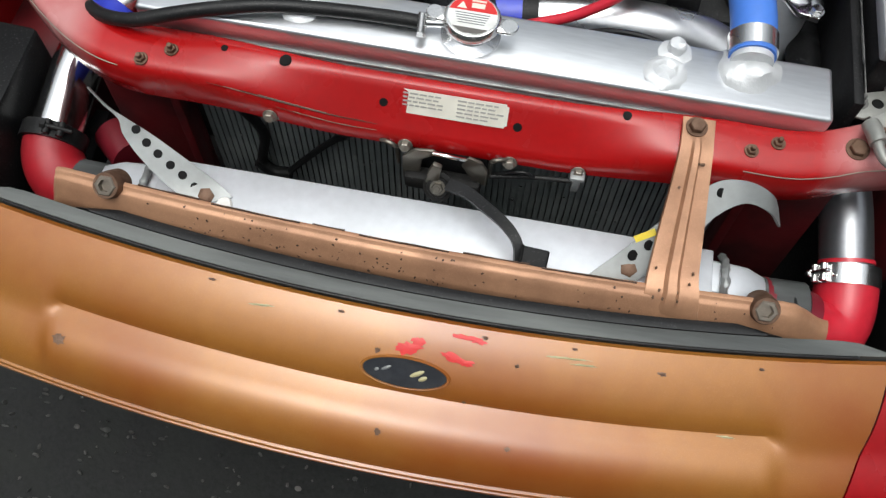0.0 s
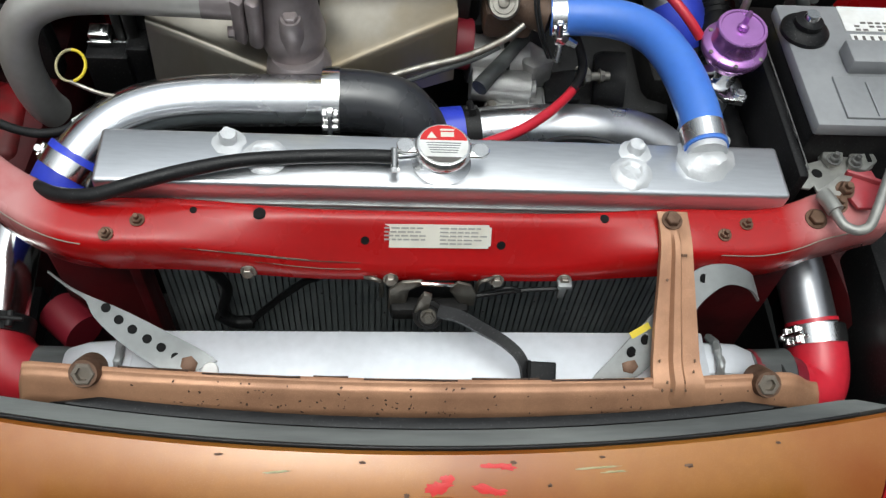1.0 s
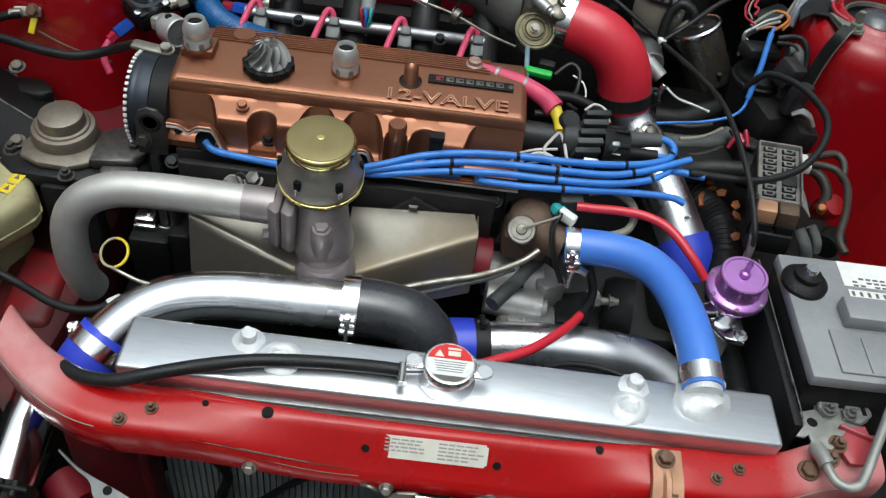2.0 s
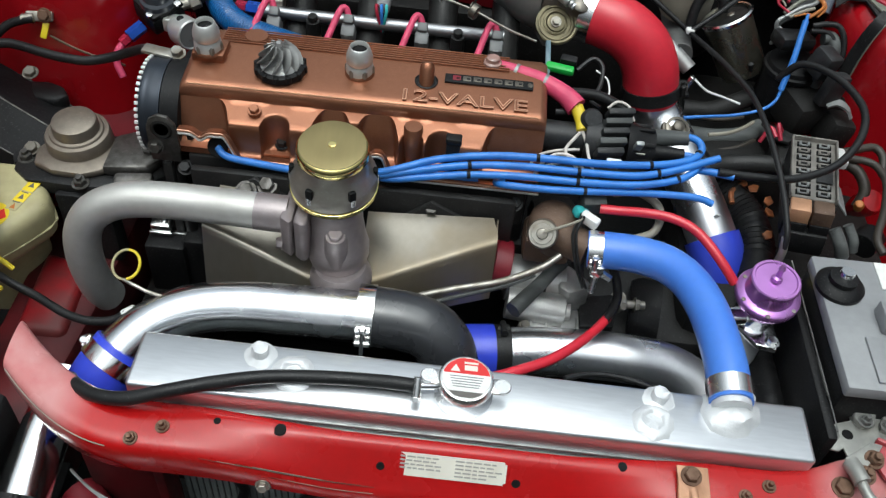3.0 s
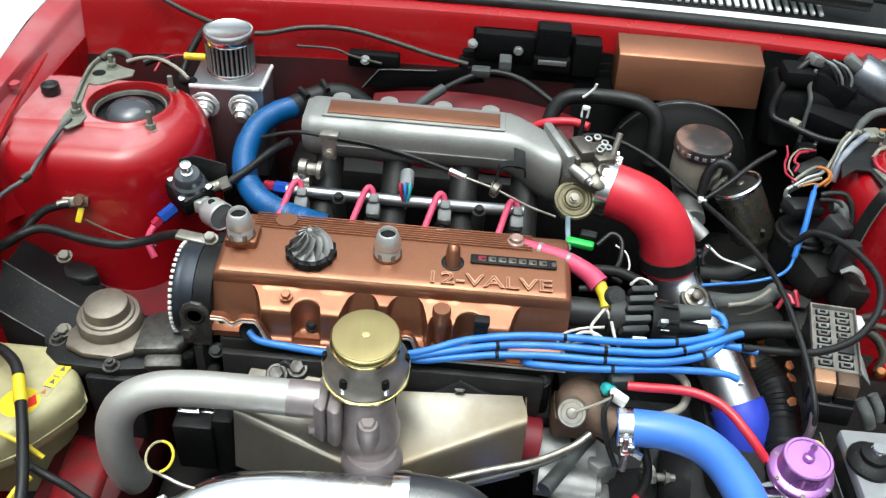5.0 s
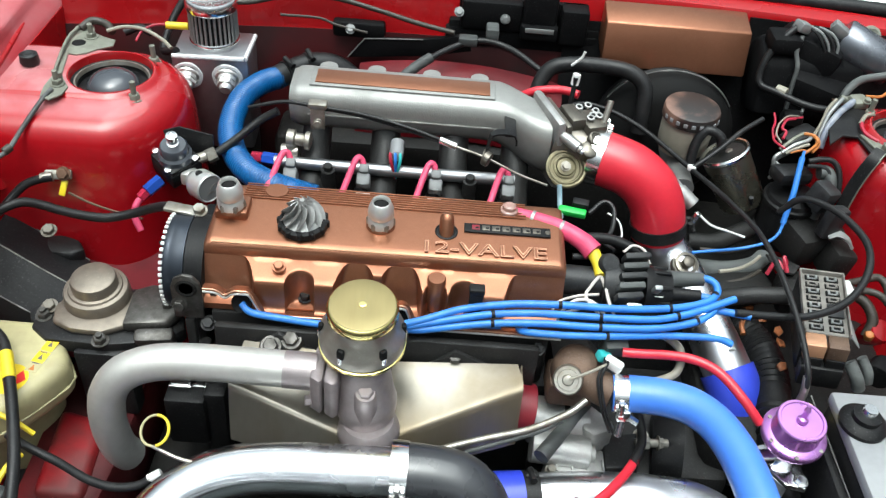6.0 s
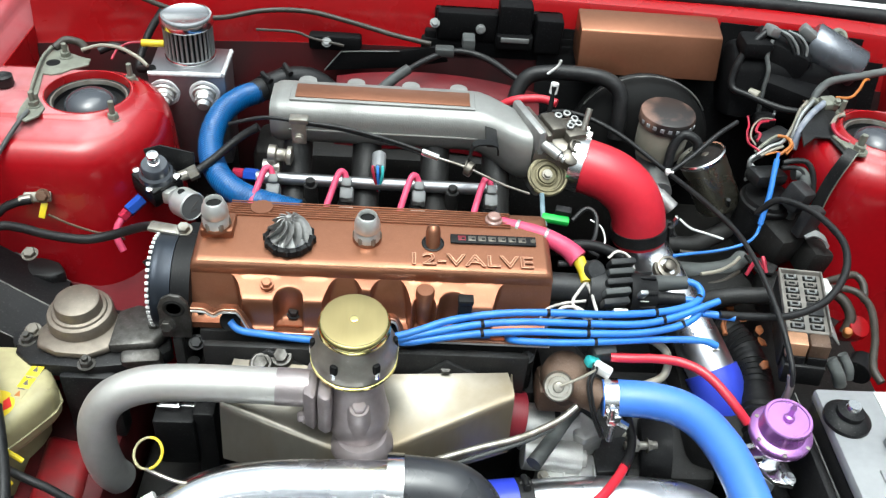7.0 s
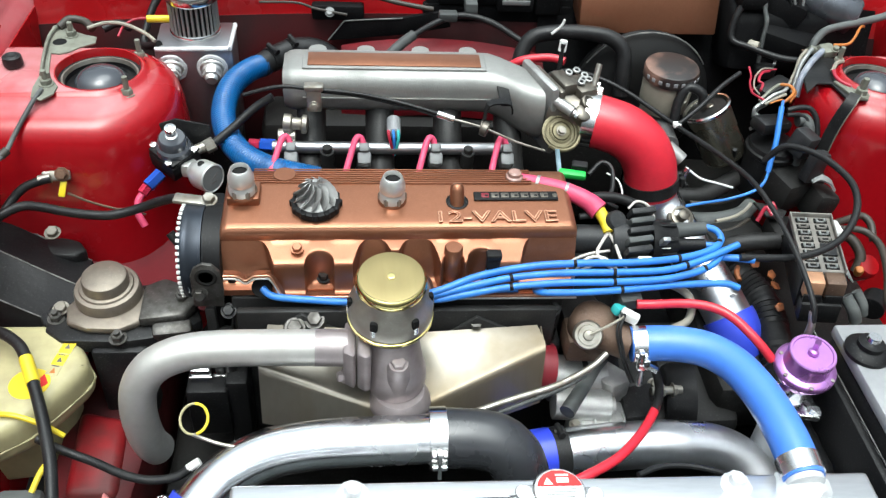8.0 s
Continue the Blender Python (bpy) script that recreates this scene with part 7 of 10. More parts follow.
for k, c in enumerate(("redwire", "bluewire", "teal")):
    part("wire", tube([(-0.157 + 0.006 * k, 1.124, 0.872), (-0.159 + 0.007 * k, 1.118, 0.878), (-0.157 + 0.006 * k, 1.112, 0.868), (-0.15, 1.115, 0.84)], 0.0022, 8), c, sn)

# ---- charge pipe over the radiator ----
ip = thing("intake_pipe", (-0.2, 0.68, 0.70), "polished aluminium intake pipe with black and blue couplers", "pipe")
part("pipe", tube([(-0.398, 0.592, 0.688), (-0.385, 0.612, 0.703), (-0.366, 0.638, 0.718), (-0.338, 0.662, 0.731), (-0.300, 0.679, 0.738), (-0.250, 0.688, 0.740), (-0.19, 0.690, 0.741), (-0.11, 0.692, 0.742)], 0.0285, 30), "brushed", ip, "polished aluminium pipe")
part("black_elbow", tube([(-0.120, 0.692, 0.742), (-0.096, 0.692, 0.742), (-0.068, 0.691, 0.741), (-0.041, 0.687, 0.736), (-0.022, 0.679, 0.722), (-0.012, 0.670, 0.698), (-0.009, 0.664, 0.66), (-0.009, 0.660, 0.63)], 0.0345, 30, 8), "glossrubber", ip, "glossy black silicone elbow")
part("clamp", tbolt((-0.1105, 0.692, 0.742), (1, 0, 0), 0.0350, 0.019, screw=(0, -0.95, 0.35)), "chrome", ip, "bright T-bolt clamp")
part("clamp", tbolt((-0.0095, 0.664, 0.668), (0.02, -0.1, -1), 0.0352, 0.019, screw=(0.9, 0.1, 0.3)), "chrome", ip, "bright T-bolt clamp")
part("blue_coupler", tube([(-0.372, 0.630, 0.714), (-0.386, 0.610, 0.701), (-0.398, 0.590, 0.684), (-0.405, 0.572, 0.660)], 0.0345, 28), "royal", ip, "blue silicone coupler")
part("clamp", band((-0.3800, 0.6185, 0.7067), (-0.50, -0.70, -0.47), 0.0356, 0.018, screw=(-0.8, 0.4, 0.5)), "chrome", ip, "bright hose clamp")
part("clamp_housing", [box((-0.400, 0.630, 0.722), (0.012, 0.024, 0.014), 0.002, (0, 30, -32)), cyl((-0.404, 0.624, 0.724), (-0.394, 0.640, 0.724), 0.005)], "blacksteel", ip, "black clamp screw housing")
p2 = thing("charge_pipe", (0.17, 0.74, 0.62), "satin aluminium pipe with a blue coupler behind the radiator", "pipe", "charge pipes at the intercooler")
part("pipe", tube([(0.045, 0.738, 0.640), (0.09, 0.744, 0.641), (0.15, 0.749, 0.641), (0.21, 0.750, 0.640), (0.26, 0.748, 0.634), (0.30, 0.735, 0.620), (0.325, 0.705, 0.60)], 0.0310, 28), "satinpipe", p2, "brushed aluminium pipe")
part("blue_coupler", tube([(0.000, 0.732, 0.640), (0.043, 0.738, 0.640)], 0.0350, 28, 2), "royal", p2, "blue silicone coupler")
part("clamp", band((0.053, 0.7400, 0.640), (1, 0.12, 0), 0.0330, 0.019, screw=(0, 0.3, 1)), "blacksteel", p2)
rh = thing("red_hose", (0.10, 0.70, 0.66), "dark red rubber hose turning black at the clip", "hose")
part("hose", tube([(0.030, 0.632, 0.730), (0.060, 0.645, 0.731), (0.100, 0.671, 0.724), (0.135, 0.707, 0.713), (0.160, 0.740, 0.703), (0.176, 0.765, 0.696)], 0.0060, 12), "redrub", rh, "red hose")
part("sleeve", tube([(0.172, 0.758, 0.698), (0.186, 0.785, 0.692), (0.193, 0.812, 0.692), (0.185, 0.835, 0.71), (0.165, 0.838, 0.74), (0.15, 0.828, 0.765)], 0.0060, 12), "rubber", rh, "black sleeve")
bh = thing("ground_lead", (0.2, 0.66, 0.70), "thin black lead lying behind the radiator tank", "wire")
part("lead", tube([(0.115, 0.640, 0.735), (0.145, 0.655, 0.728), (0.18, 0.658, 0.724), (0.215, 0.652, 0.72), (0.24, 0.645, 0.715)], 0.0035, 8), "rubber", bh)

# ---- blue top hose ----
th = thing("radiator_hose", (0.22, 0.72, 0.74), "bright blue silicone radiator top hose with steel clamps", "hose")
part("hose", tube([(0.140, 0.812, 0.766), (0.165, 0.810, 0.769), (0.200, 0.803, 0.774), (0.230, 0.788, 0.779), (0.252, 0.762, 0.783), (0.265, 0.728, 0.786), (0.272, 0.692, 0.788), (0.276, 0.655, 0.788), (0.2775, 0.630, 0.7865), (0.278, 0.5975, 0.7825)], 0.0225, 28, 8), "blue", th, "bright blue silicone hose")
part("clamp", band((0.150, 0.811, 0.7672), (1, -0.08, 0.12), 0.0229, 0.017, screw=(0, -1, 0.1)), "chrome", th, "steel hose clamp")
part("clamp", band((0.2778, 0.6115, 0.7843), (0.03, -1, -0.13), 0.0229, 0.021, screw=(-0.2, 0, -1)), "chrome", th, "steel hose clamp")
part("clamp_tail", [cyl((0.152, 0.785, 0.748), (0.150, 0.776, 0.728), 0.004), cyl((0.158, 0.785, 0.754), (0.170, 0.780, 0.750), 0.005, seg=6), box((0.152, 0.785, 0.758), (0.016, 0.010, 0.018), 0.003)], "chrome", th)

# ---- thermostat housing, sensor plugs, gearbox side ----
ts = thing("thermostat_housing", (0.10, 0.83, 0.70), "rust brown cast thermostat housing", "housing")
part("casting", [lathe([(0.030, -0.03), (0.031, 0.0), (0.029, 0.015), (0.022, 0.024), (0.012, 0.027), (0, 0.028)], (0.098, 0.845, 0.765), (-0.1, -0.35, 1), 26), cyl((0.105, 0.832, 0.765), (0.142, 0.814, 0.762), 0.0215), box((0.095, 0.85, 0.735), (0.06, 0.05, 0.04), 0.008)], "brown", ts, "rusted casting")
part("ear", [lathe([(0.013, -0.02), (0.013, 0), (0.010, 0.002), (0, 0.002)], (0.087, 0.822, 0.783), (-0.2, -0.5, 0.85), 18), hexbolt((0.087, 0.821, 0.785), (-0.2, -0.5, 0.85), 0.0075, 0.005)], "brown", ts)
part("switch", [lathe([(0.0185, -0.012), (0.0185, 0.0), (0.0165, 0.003), (0.0130, 0.003), (0.0125, 0.0065), (0.0070, 0.0065), (0.0060, 0.012), (0, 0.013)], (0.083, 0.812, 0.783), (-0.15, -0.70, 0.70), 28)], "zinc", ts, "dull plated switch")
part("switch_wire", tube([(0.082, 0.803, 0.794), (0.095, 0.806, 0.799), (0.112, 0.815, 0.800), (0.128, 0.826, 0.800)], 0.0018, 7), "milk", ts)
part("sensor_plug", box((0.128, 0.846, 0.793), (0.018, 0.014, 0.012), 0.003, (0, 20, 20)), "teal", ts, "teal plug")
part("sensor_plug", [box((0.138, 0.832, 0.795), (0.024, 0.012, 0.014), 0.003, (0, 10, -30))], "white", ts, "white plug")
for k, (c, d) in enumerate((("rubber", 0.0), ("rubber", 0.004))):
    part("wire", tube([(0.128 + d, 0.838, 0.798), (0.125 + d, 0.826, 0.80), (0.118 + d, 0.81, 0.79), (0.126 + d, 0.79, 0.76), (0.140 + d, 0.78, 0.73)], 0.0018, 7), c, ts)
sg = thing("spark_sensor", (0.15, 0.86, 0.72), "grimy connector block with mixed wires", "connector")
part("block", [box((0.142, 0.862, 0.795), (0.03, 0.02, 0.03), 0.004, (20, 0, 10)), cyl((0.135, 0.872, 0.76), (0.135, 0.872, 0.83), 0.0085)], "oldrubber", sg)
part("cream_sleeve", tube([(0.17, 0.89, 0.79), (0.20, 0.885, 0.80), (0.225, 0.865, 0.795), (0.22, 0.84, 0.78), (0.19, 0.825, 0.775)], 0.0052, 10), "milk", sg, "cream sleeved hose")
gb = thing("gearbox", (0.15, 0.84, 0.40), "grey cast aluminium gearbox casing below the hoses", "gearbox")
part("casing", [box((0.20, 0.90, 0.52), (0.26, 0.20, 0.20), 0.02), lathe([(0.10, 0), (0.11, 0.02), (0.11, 0.05), (0.09, 0.07)], (0.085, 0.92, 0.60), (1, 0, 0), 36)], "iron", gb, "oily dark casing")
part("front_casing", [prism([(0.072, 0.768), (0.152, 0.779), (0.152, 0.815), (0.135, 0.815), (0.130, 0.806), (0.078, 0.799)], 0.60, 0.650, bev=0.004), box((0.110, 0.790, 0.628), (0.070, 0.030, 0.040), 0.006)], "cast", gb, "bright grey cast casing")
part("casing_rib", [box((0.088 + 0.020 * k, 0.785, 0.652), (0.003, 0.022, 0.005), 0.001) for k in range(4)], "cast", gb)
part("casing_bolt", hexbolt((0.081, 0.776, 0.650), (0, -0.1, 1), 0.0062, 0.006), "zinc", gb)
part("upper_casting", [prism([(0.108, 0.862), (0.128, 0.862), (0.160, 0.832), (0.160, 0.820), (0.132, 0.806), (0.120, 0.815)], 0.645, 0.688, bev=0.005)], "cast", gb, "grey upper casting")
part("starter", [cyl((0.052, 0.842, 0.668), (0.128, 0.845, 0.664), 0.031, seg=28), cyl((0.055, 0.806, 0.660), (0.130, 0.802, 0.656), 0.022, seg=26), cyl((0.128, 0.803, 0.656), (0.138, 0.803, 0.656), 0.012)], "cast", gb, "grey starter motor and solenoid")
part("starter_band", [lathe([(0.0312, -0.004), (0.0325, -0.003), (0.0325, 0.003), (0.0312, 0.004)], (0.098, 0.8435, 0.6655), (1, 0.04, -0.05), 30, False)], "iron", gb)
part("dark_red_coupler", cyl((0.030, 0.835, 0.70), (0.052, 0.835, 0.697), 0.032), "deepred", gb, "dark red silicone sleeve")
part("cover", [prism([(0.150, 0.781), (0.194, 0.786), (0.198, 0.842), (0.152, 0.832)], 0.58, 0.656, bev=0.003)], "blacksteel", gb, "black square cover")
part("clutch_arm", [tube([(0.122, 0.842, 0.705), (0.107, 0.825, 0.703), (0.093, 0.806, 0.700), (0.076, 0.782, 0.700), (0.060, 0.760, 0.698)], (0.0075, 0.0105), 12)], "oldrubber", gb)
part("adjuster", [cyl((0.215, 0.885, 0.585), (0.275, 0.885, 0.585), 0.009), hexbolt((0.258, 0.885, 0.585), (1, 0, 0), 0.010, 0.009), hexbolt((0.228, 0.885, 0.585), (1, 0, 0), 0.012, 0.009)], "gunmetal", gb)
part("bellhousing_bolt", hexbolt((0.205, 0.842, 0.648), (0, -0.4, 1), 0.008, 0.008), "zinc", gb)
part("pulley_dark", [lathe([(0, 0), (0.045, 0), (0.05, 0.01), (0.05, 0.04), (0, 0.04)], (0.226, 0.850, 0.612), (1, -0.15, 0.1), 32)], "plastic", gb, "black ribbed round cover")
part("solenoid_stud", [cyl((0.192, 0.822, 0.660), (0.236, 0.824, 0.660), 0.0058), hexbolt((0.202, 0.8225, 0.660), (1, 0, 0), 0.009, 0.008), hexbolt((0.222, 0.8235, 0.660), (1, 0, 0), 0.0075, 0.006)], "zinc", gb, "threaded stud with nuts")
bl = thing("braided_hose", (0.0, 0.77, 0.70), "grey braided oil line looping over the shield", "hose")
part("line", tube([(-0.115, 0.742, 0.665), (-0.095, 0.742, 0.700), (-0.065, 0.742, 0.722), (-0.015, 0.752, 0.735), (0.04, 0.766, 0.742), (0.085, 0.785, 0.752), (0.108, 0.80, 0.762)], 0.0042, 12), "zinc", bl)
part("second_line", tube([(-0.105, 0.738, 0.655), (-0.085, 0.738, 0.690), (-0.055, 0.739, 0.712), (-0.005, 0.749, 0.728), (0.045, 0.764, 0.737), (0.08, 0.78, 0.745)], 0.0030, 8), "oldrubber", bl)

# ---- red elbow from throttle to the lower pipe ----
re = thing("throttle_elbow", (0.19, 1.12, 0.76), "bright red silicone elbow between throttle and charge pipe", "hose")
part("elbow", tube([(0.126, 1.137, 0.890), (0.150, 1.128, 0.889), (0.180, 1.118, 0.882), (0.206, 1.109, 0.864), (0.222, 1.102, 0.838), (0.229, 1.0985, 0.812), (0.233, 1.0965, 0.792)], 0.0385, 32, 8), "redrub", re, "bright red silicone elbow")
part("clamp", tbolt((0.131, 1.135, 0.890), (0.95, -0.34, -0.05), 0.0393, 0.018, screw=(0.3, 0.75, 0.65)), "chrome", re, "bright T-bolt clamp")
part("clamp", tbolt((0.2305, 1.0978, 0.806), (0.2, -0.12, -1), 0.0393, 0.018, screw=(1, 0.0, 0.1)), "blacksteel", re, "dark T-bolt clamp")
lp = thing("charge_pipe", (0.28, 1.03, 0.6), "satin aluminium charge pipe running down past the distributor", "pipe", "charge pipes at the intercooler")
part("pipe", tube([(0.235, 1.096, 0.792), (0.250, 1.085, 0.770), (0.272, 1.055, 0.748), (0.300, 1.005, 0.720), (0.325, 0.955, 0.693), (0.340, 0.925, 0.670), (0.346, 0.910, 0.640), (0.346, 0.905, 0.58)], 0.0335, 28), "satinpipe", lp, "satin aluminium pipe")
part("sensor", [lathe([(0.021, -0.02), (0.021, 0.002), (0.0195, 0.005), (0.0165, 0.005), (0.0165, 0.009), (0.0125, 0.010), (0.0125, 0.006), (0.008, 0.006), (0.008, 0.016), (0.005, 0.018), (0, 0.018)], (0.268, 1.049, 0.776), (0.10, -0.45, 0.88), 28)], "gunmetal", lp, "threaded temperature sensor")
part("blue_coupler", tube([(0.332, 0.941, 0.683), (0.340, 0.925, 0.670), (0.345, 0.913, 0.646), (0.346, 0.908, 0.62)], 0.0378, 28), "royal", lp, "blue silicone coupler")
part("white_mark", box((0.326, 0.940, 0.724), (0.006, 0.002, 0.018), 0.0005, (30, 10, 0)), "white", lp)

# ---- distributor and blue plug leads ----
di = thing("distributor", (0.15, 0.915, 0.80), "black distributor with grey plug boots", "distributor")
part("body", [cyl((0.075, 0.935, 0.835), (0.160, 0.931, 0.837), 0.019), cyl((0.126, 0.930, 0.838), (0.150, 0.928, 0.839), 0.027)], "trayplastic", di, "grimy grey body")
part("cap", lathe([(0.029, 0), (0.029, 0.010), (0.026, 0.015), (0.024, 0.034), (0, 0.036)], (0.176, 0.926, 0.838), (1, -0.02, 0), 30), "plastic", di, "black distributor cap")
for k in range(8):
    a = radians(45 * k)
    part("cap_rib", box((0.194, 0.926 + 0.0262 * math.cos(a), 0.838 + 0.0262 * math.sin(a)), (0.028, 0.005, 0.005), 0.001, (math.degrees(a), 0, 0)), "plastic", di)
part("boot", tube([(0.206, 0.934, 0.848), (0.222, 0.934, 0.850), (0.252, 0.934, 0.853)], (0.0125, 0.0085), 16), "oldrubber", di, "grey rubber boot")
part("boot", tube([(0.206, 0.914, 0.842), (0.222, 0.913, 0.843), (0.246, 0.911, 0.845)], (0.0095, 0.0078), 14), "plastic", di, "black rubber boot")
part("boot", tube([(0.206, 0.926, 0.826), (0.225, 0.924, 0.826), (0.244, 0.920, 0.828)], (0.0095, 0.0078), 14), "oldrubber", di, "grey rubber boot")
part("cap_mark", [box((0.190, 0.9005, 0.848), (0.014, 0.0012, 0.0035), 0.0003, (35, 0, 0))], "label", di)
for k in range(5):
    part("connector", box((0.152 + 0.003 * k, 0.893 + 0.0125 * k, 0.850 + 0.0055 * k), (0.034, 0.0085, 0.022), 0.0025, (28, 0, 10)), "oldrubber" if k in (1, 3) else "trayplastic", di, "grimy grey ribbed connector")
part("clip", box((0.186, 0.901, 0.858), (0.010, 0.006, 0.026), 0.0015, (30, 0, 4)), "galv", di, "steel spring clip")
part("clip", box((0.158, 0.884, 0.842), (0.018, 0.006, 0.022), 0.0015, (30, 0, 0)), "satin", di, "pale steel clip")
part("round_plug", lathe([(0.0135, 0), (0.014, 0.004), (0.014, 0.014), (0.011, 0.018), (0, 0.018)], (0.128, 0.942, 0.856), (0.2, -0.6, 0.75), 22), "trayplastic", di, "dull round plug")
part("connector_wire", tube([(0.150, 0.955, 0.870), (0.162, 0.962, 0.876), (0.176, 0.956, 0.874), (0.182, 0.940, 0.866)], 0.0018, 7), "palewire", di)
part("sleeve", tube([(0.085, 0.975, 0.862), (0.11, 0.978, 0.870), (0.14, 0.974, 0.872), (0.172, 0.962, 0.866)], 0.0072, 10), "plastic", di, "black taped sleeve")
part("sleeve", tube([(0.088, 0.958, 0.854), (0.12, 0.959, 0.856), (0.145, 0.953, 0.856)], 0.0045, 10), "trayplastic", di)
LEADS = [
    [(0.240, 0.934, 0.853), (0.254, 0.931, 0.857), (0.264, 0.922, 0.857), (0.264, 0.908, 0.853), (0.246, 0.894, 0.850), (0.205, 0.882, 0.848), (0.14, 0.874, 0.848), (0.07, 0.874, 0.847), (0.01, 0.873, 0.843), (-0.05, 0.866, 0.835), (-0.10, 0.852, 0.824), (-0.14, 0.848, 0.814), (-0.20, 0.850, 0.806), (-0.27, 0.858, 0.804), (-0.305, 0.860, 0.808), (-0.318, 0.868, 0.814)],
    [(0.286, 0.902, 0.853), (0.268, 0.895, 0.850), (0.245, 0.886, 0.846), (0.215, 0.876, 0.842), (0.18, 0.869, 0.839), (0.12, 0.866, 0.839), (0.05, 0.866, 0.838), (-0.01, 0.864, 0.833), (-0.06, 0.857, 0.826), (-0.11, 0.849, 0.817), (-0.145, 0.852, 0.810), (-0.165, 0.865, 0.807)],
    [(0.244, 0.911, 0.845), (0.258, 0.906, 0.846), (0.262, 0.893, 0.842), (0.240, 0.876, 0.836), (0.19, 0.863, 0.831), (0.12, 0.858, 0.830), (0.05, 0.858, 0.829), (-0.01, 0.857, 0.824), (-0.06, 0.852, 0.818), (-0.10, 0.848, 0.812), (-0.115, 0.854, 0.808), (-0.06, 0.868, 0.806), (0.0, 0.872, 0.804)],
    [(0.282, 0.858, 0.818), (0.26, 0.862, 0.822), (0.20, 0.861, 0.821), (0.13, 0.853, 0.821), (0.08, 0.850, 0.820), (0.035, 0.851, 0.819), (0.022, 0.864, 0.81), (0.03, 0.875, 0.805)],
]
for k, line in enumerate(LEADS):
    ld = thing("plug_lead", line[-1], "bright blue silicone spark plug lead", "plug lead", "spark plug leads")
    part("lead", tube(line, 0.0046, 12), "bluewire", ld)
    for a in (3, 5, 7):
        if a < len(line) - 1:
            p, q = Vector(line[a]), Vector(line[a + 1])
            part("separator_mark", cyl(p, p + (q - p).normalized() * 0.0045, 0.0049, seg=12, bev=0.0003), "plastic", ld)
kl = thing("coil_lead", (0.35, 0.90, 0.8), "long black coil lead with a blue end", "plug lead")
part("lead", tube([(0.285, 0.886, 0.845), (0.33, 0.888, 0.842), (0.38, 0.893, 0.842), (0.43, 0.915, 0.85), (0.465, 0.955, 0.862), (0.480, 1.000, 0.870), (0.474, 1.040, 0.873), (0.455, 1.080, 0.872), (0.425, 1.112, 0.862), (0.405, 1.12, 0.83)], 0.0050, 12), "rubber", kl)
part("blue_end", tube([(0.262, 0.897, 0.836), (0.285, 0.890, 0.840), (0.305, 0.884, 0.842)], 0.0048, 12), "bluewire", kl)
rw = thing("vacuum_hose", (0.24, 0.83, 0.79), "bright red vacuum hose to the blow-off valve", "hose")
part("hose", tube([(0.150, 0.848, 0.800), (0.175, 0.846, 0.802), (0.205, 0.846, 0.803), (0.232, 0.842, 0.804), (0.255, 0.832, 0.803), (0.272, 0.818, 0.799), (0.287, 0.800, 0.792), (0.299, 0.788, 0.783), (0.312, 0.778, 0.770)], 0.0060, 12), "redrub", rw)
wh = thing("loom_sleeve", (0.07, 0.98, 0.86), "pink taped wiring loom with a yellow end", "wiring")
part("pink_tape", tube([(0.010, 1.005, 0.880), (0.040, 0.996, 0.879), (0.070, 0.985, 0.877), (0.098, 0.968, 0.872), (0.112, 0.955, 0.866)], (0.008, 0.0135), 14), "pinktape", wh, "pink taped loom")
part("yellow_band", tube([(0.112, 0.955, 0.866), (0.118, 0.940, 0.860), (0.120, 0.925, 0.854)], (0.0085, 0.0068), 12), "yellow", wh)
for x, y, z in ((0.035, 0.997, 0.879), (0.072, 0.984, 0.877)):
    part("tie", lathe([(0.0098, -0.002), (0.0108, -0.002), (0.0108, 0.002), (0.0098, 0.002)], (x, y, z), (0.9, -0.35, -0.05), 18), "galv", wh)
for pts in ([(0.120, 0.926, 0.853), (0.110, 0.912, 0.850), (0.101, 0.896, 0.844), (0.112, 0.880, 0.838), (0.126, 0.868, 0.830)], [(0.121, 0.926, 0.853), (0.126, 0.908, 0.849), (0.130, 0.888, 0.842), (0.137, 0.872, 0.834)],
            [(0.126, 0.872, 0.834), (0.110, 0.888, 0.842), (0.090, 0.890, 0.842), (0.074, 0.878, 0.836), (0.066, 0.866, 0.828)]):
    part("white_wire", tube(pts, 0.0021, 8), "palewire", wh)
part("white_loop", tube([(0.118, 0.90, 0.845), (0.09, 0.897, 0.842), (0.068, 0.890, 0.836), (0.062, 0.878, 0.828), (0.085, 0.878, 0.835), (0.11, 0.884, 0.842)], 0.0018, 7), "palewire", wh)

# ---- blow-off valve ----
bv = thing("blow_off_valve", (0.348, 0.755, 0.70), "purple anodised blow-off valve on a silver flange", "valve")
ba = V(-0.02, -0.10, 1).normalized()
bc = V(0.347, 0.760, 0.806)
part("body", lathe([(0.027, -0.055), (0.030, -0.048), (0.0365, -0.040), (0.0375, -0.0365), (0.0375, -0.031), (0.036, -0.029), (0.0285, -0.027), (0.0270, -0.0245), (0.0268, -0.012), (0.0272, -0.0105)], bc, ba, 44), "purple", bv, "purple anodised body")
part("top_cap", lathe([(0.0272, -0.0105), (0.0285, -0.0095), (0.0285, -0.0045), (0.0272, -0.003), (0.0245, -0.003), (0.0235, -0.0045), (0.010, -0.0045), (0, -0.004)], bc, ba, 44), "purple", bv, "purple dished cap")
for k in range(6):
    a = radians(60 * k + 20)
    part("screw", lathe([(0.0026, 0), (0.0026, 0.0018), (0, 0.002)], bc + V(0.0328 * math.cos(a), 0.0328 * math.sin(a), -0.0295 + 0.0033 * math.sin(a)), ba, 10), "zinc", bv)
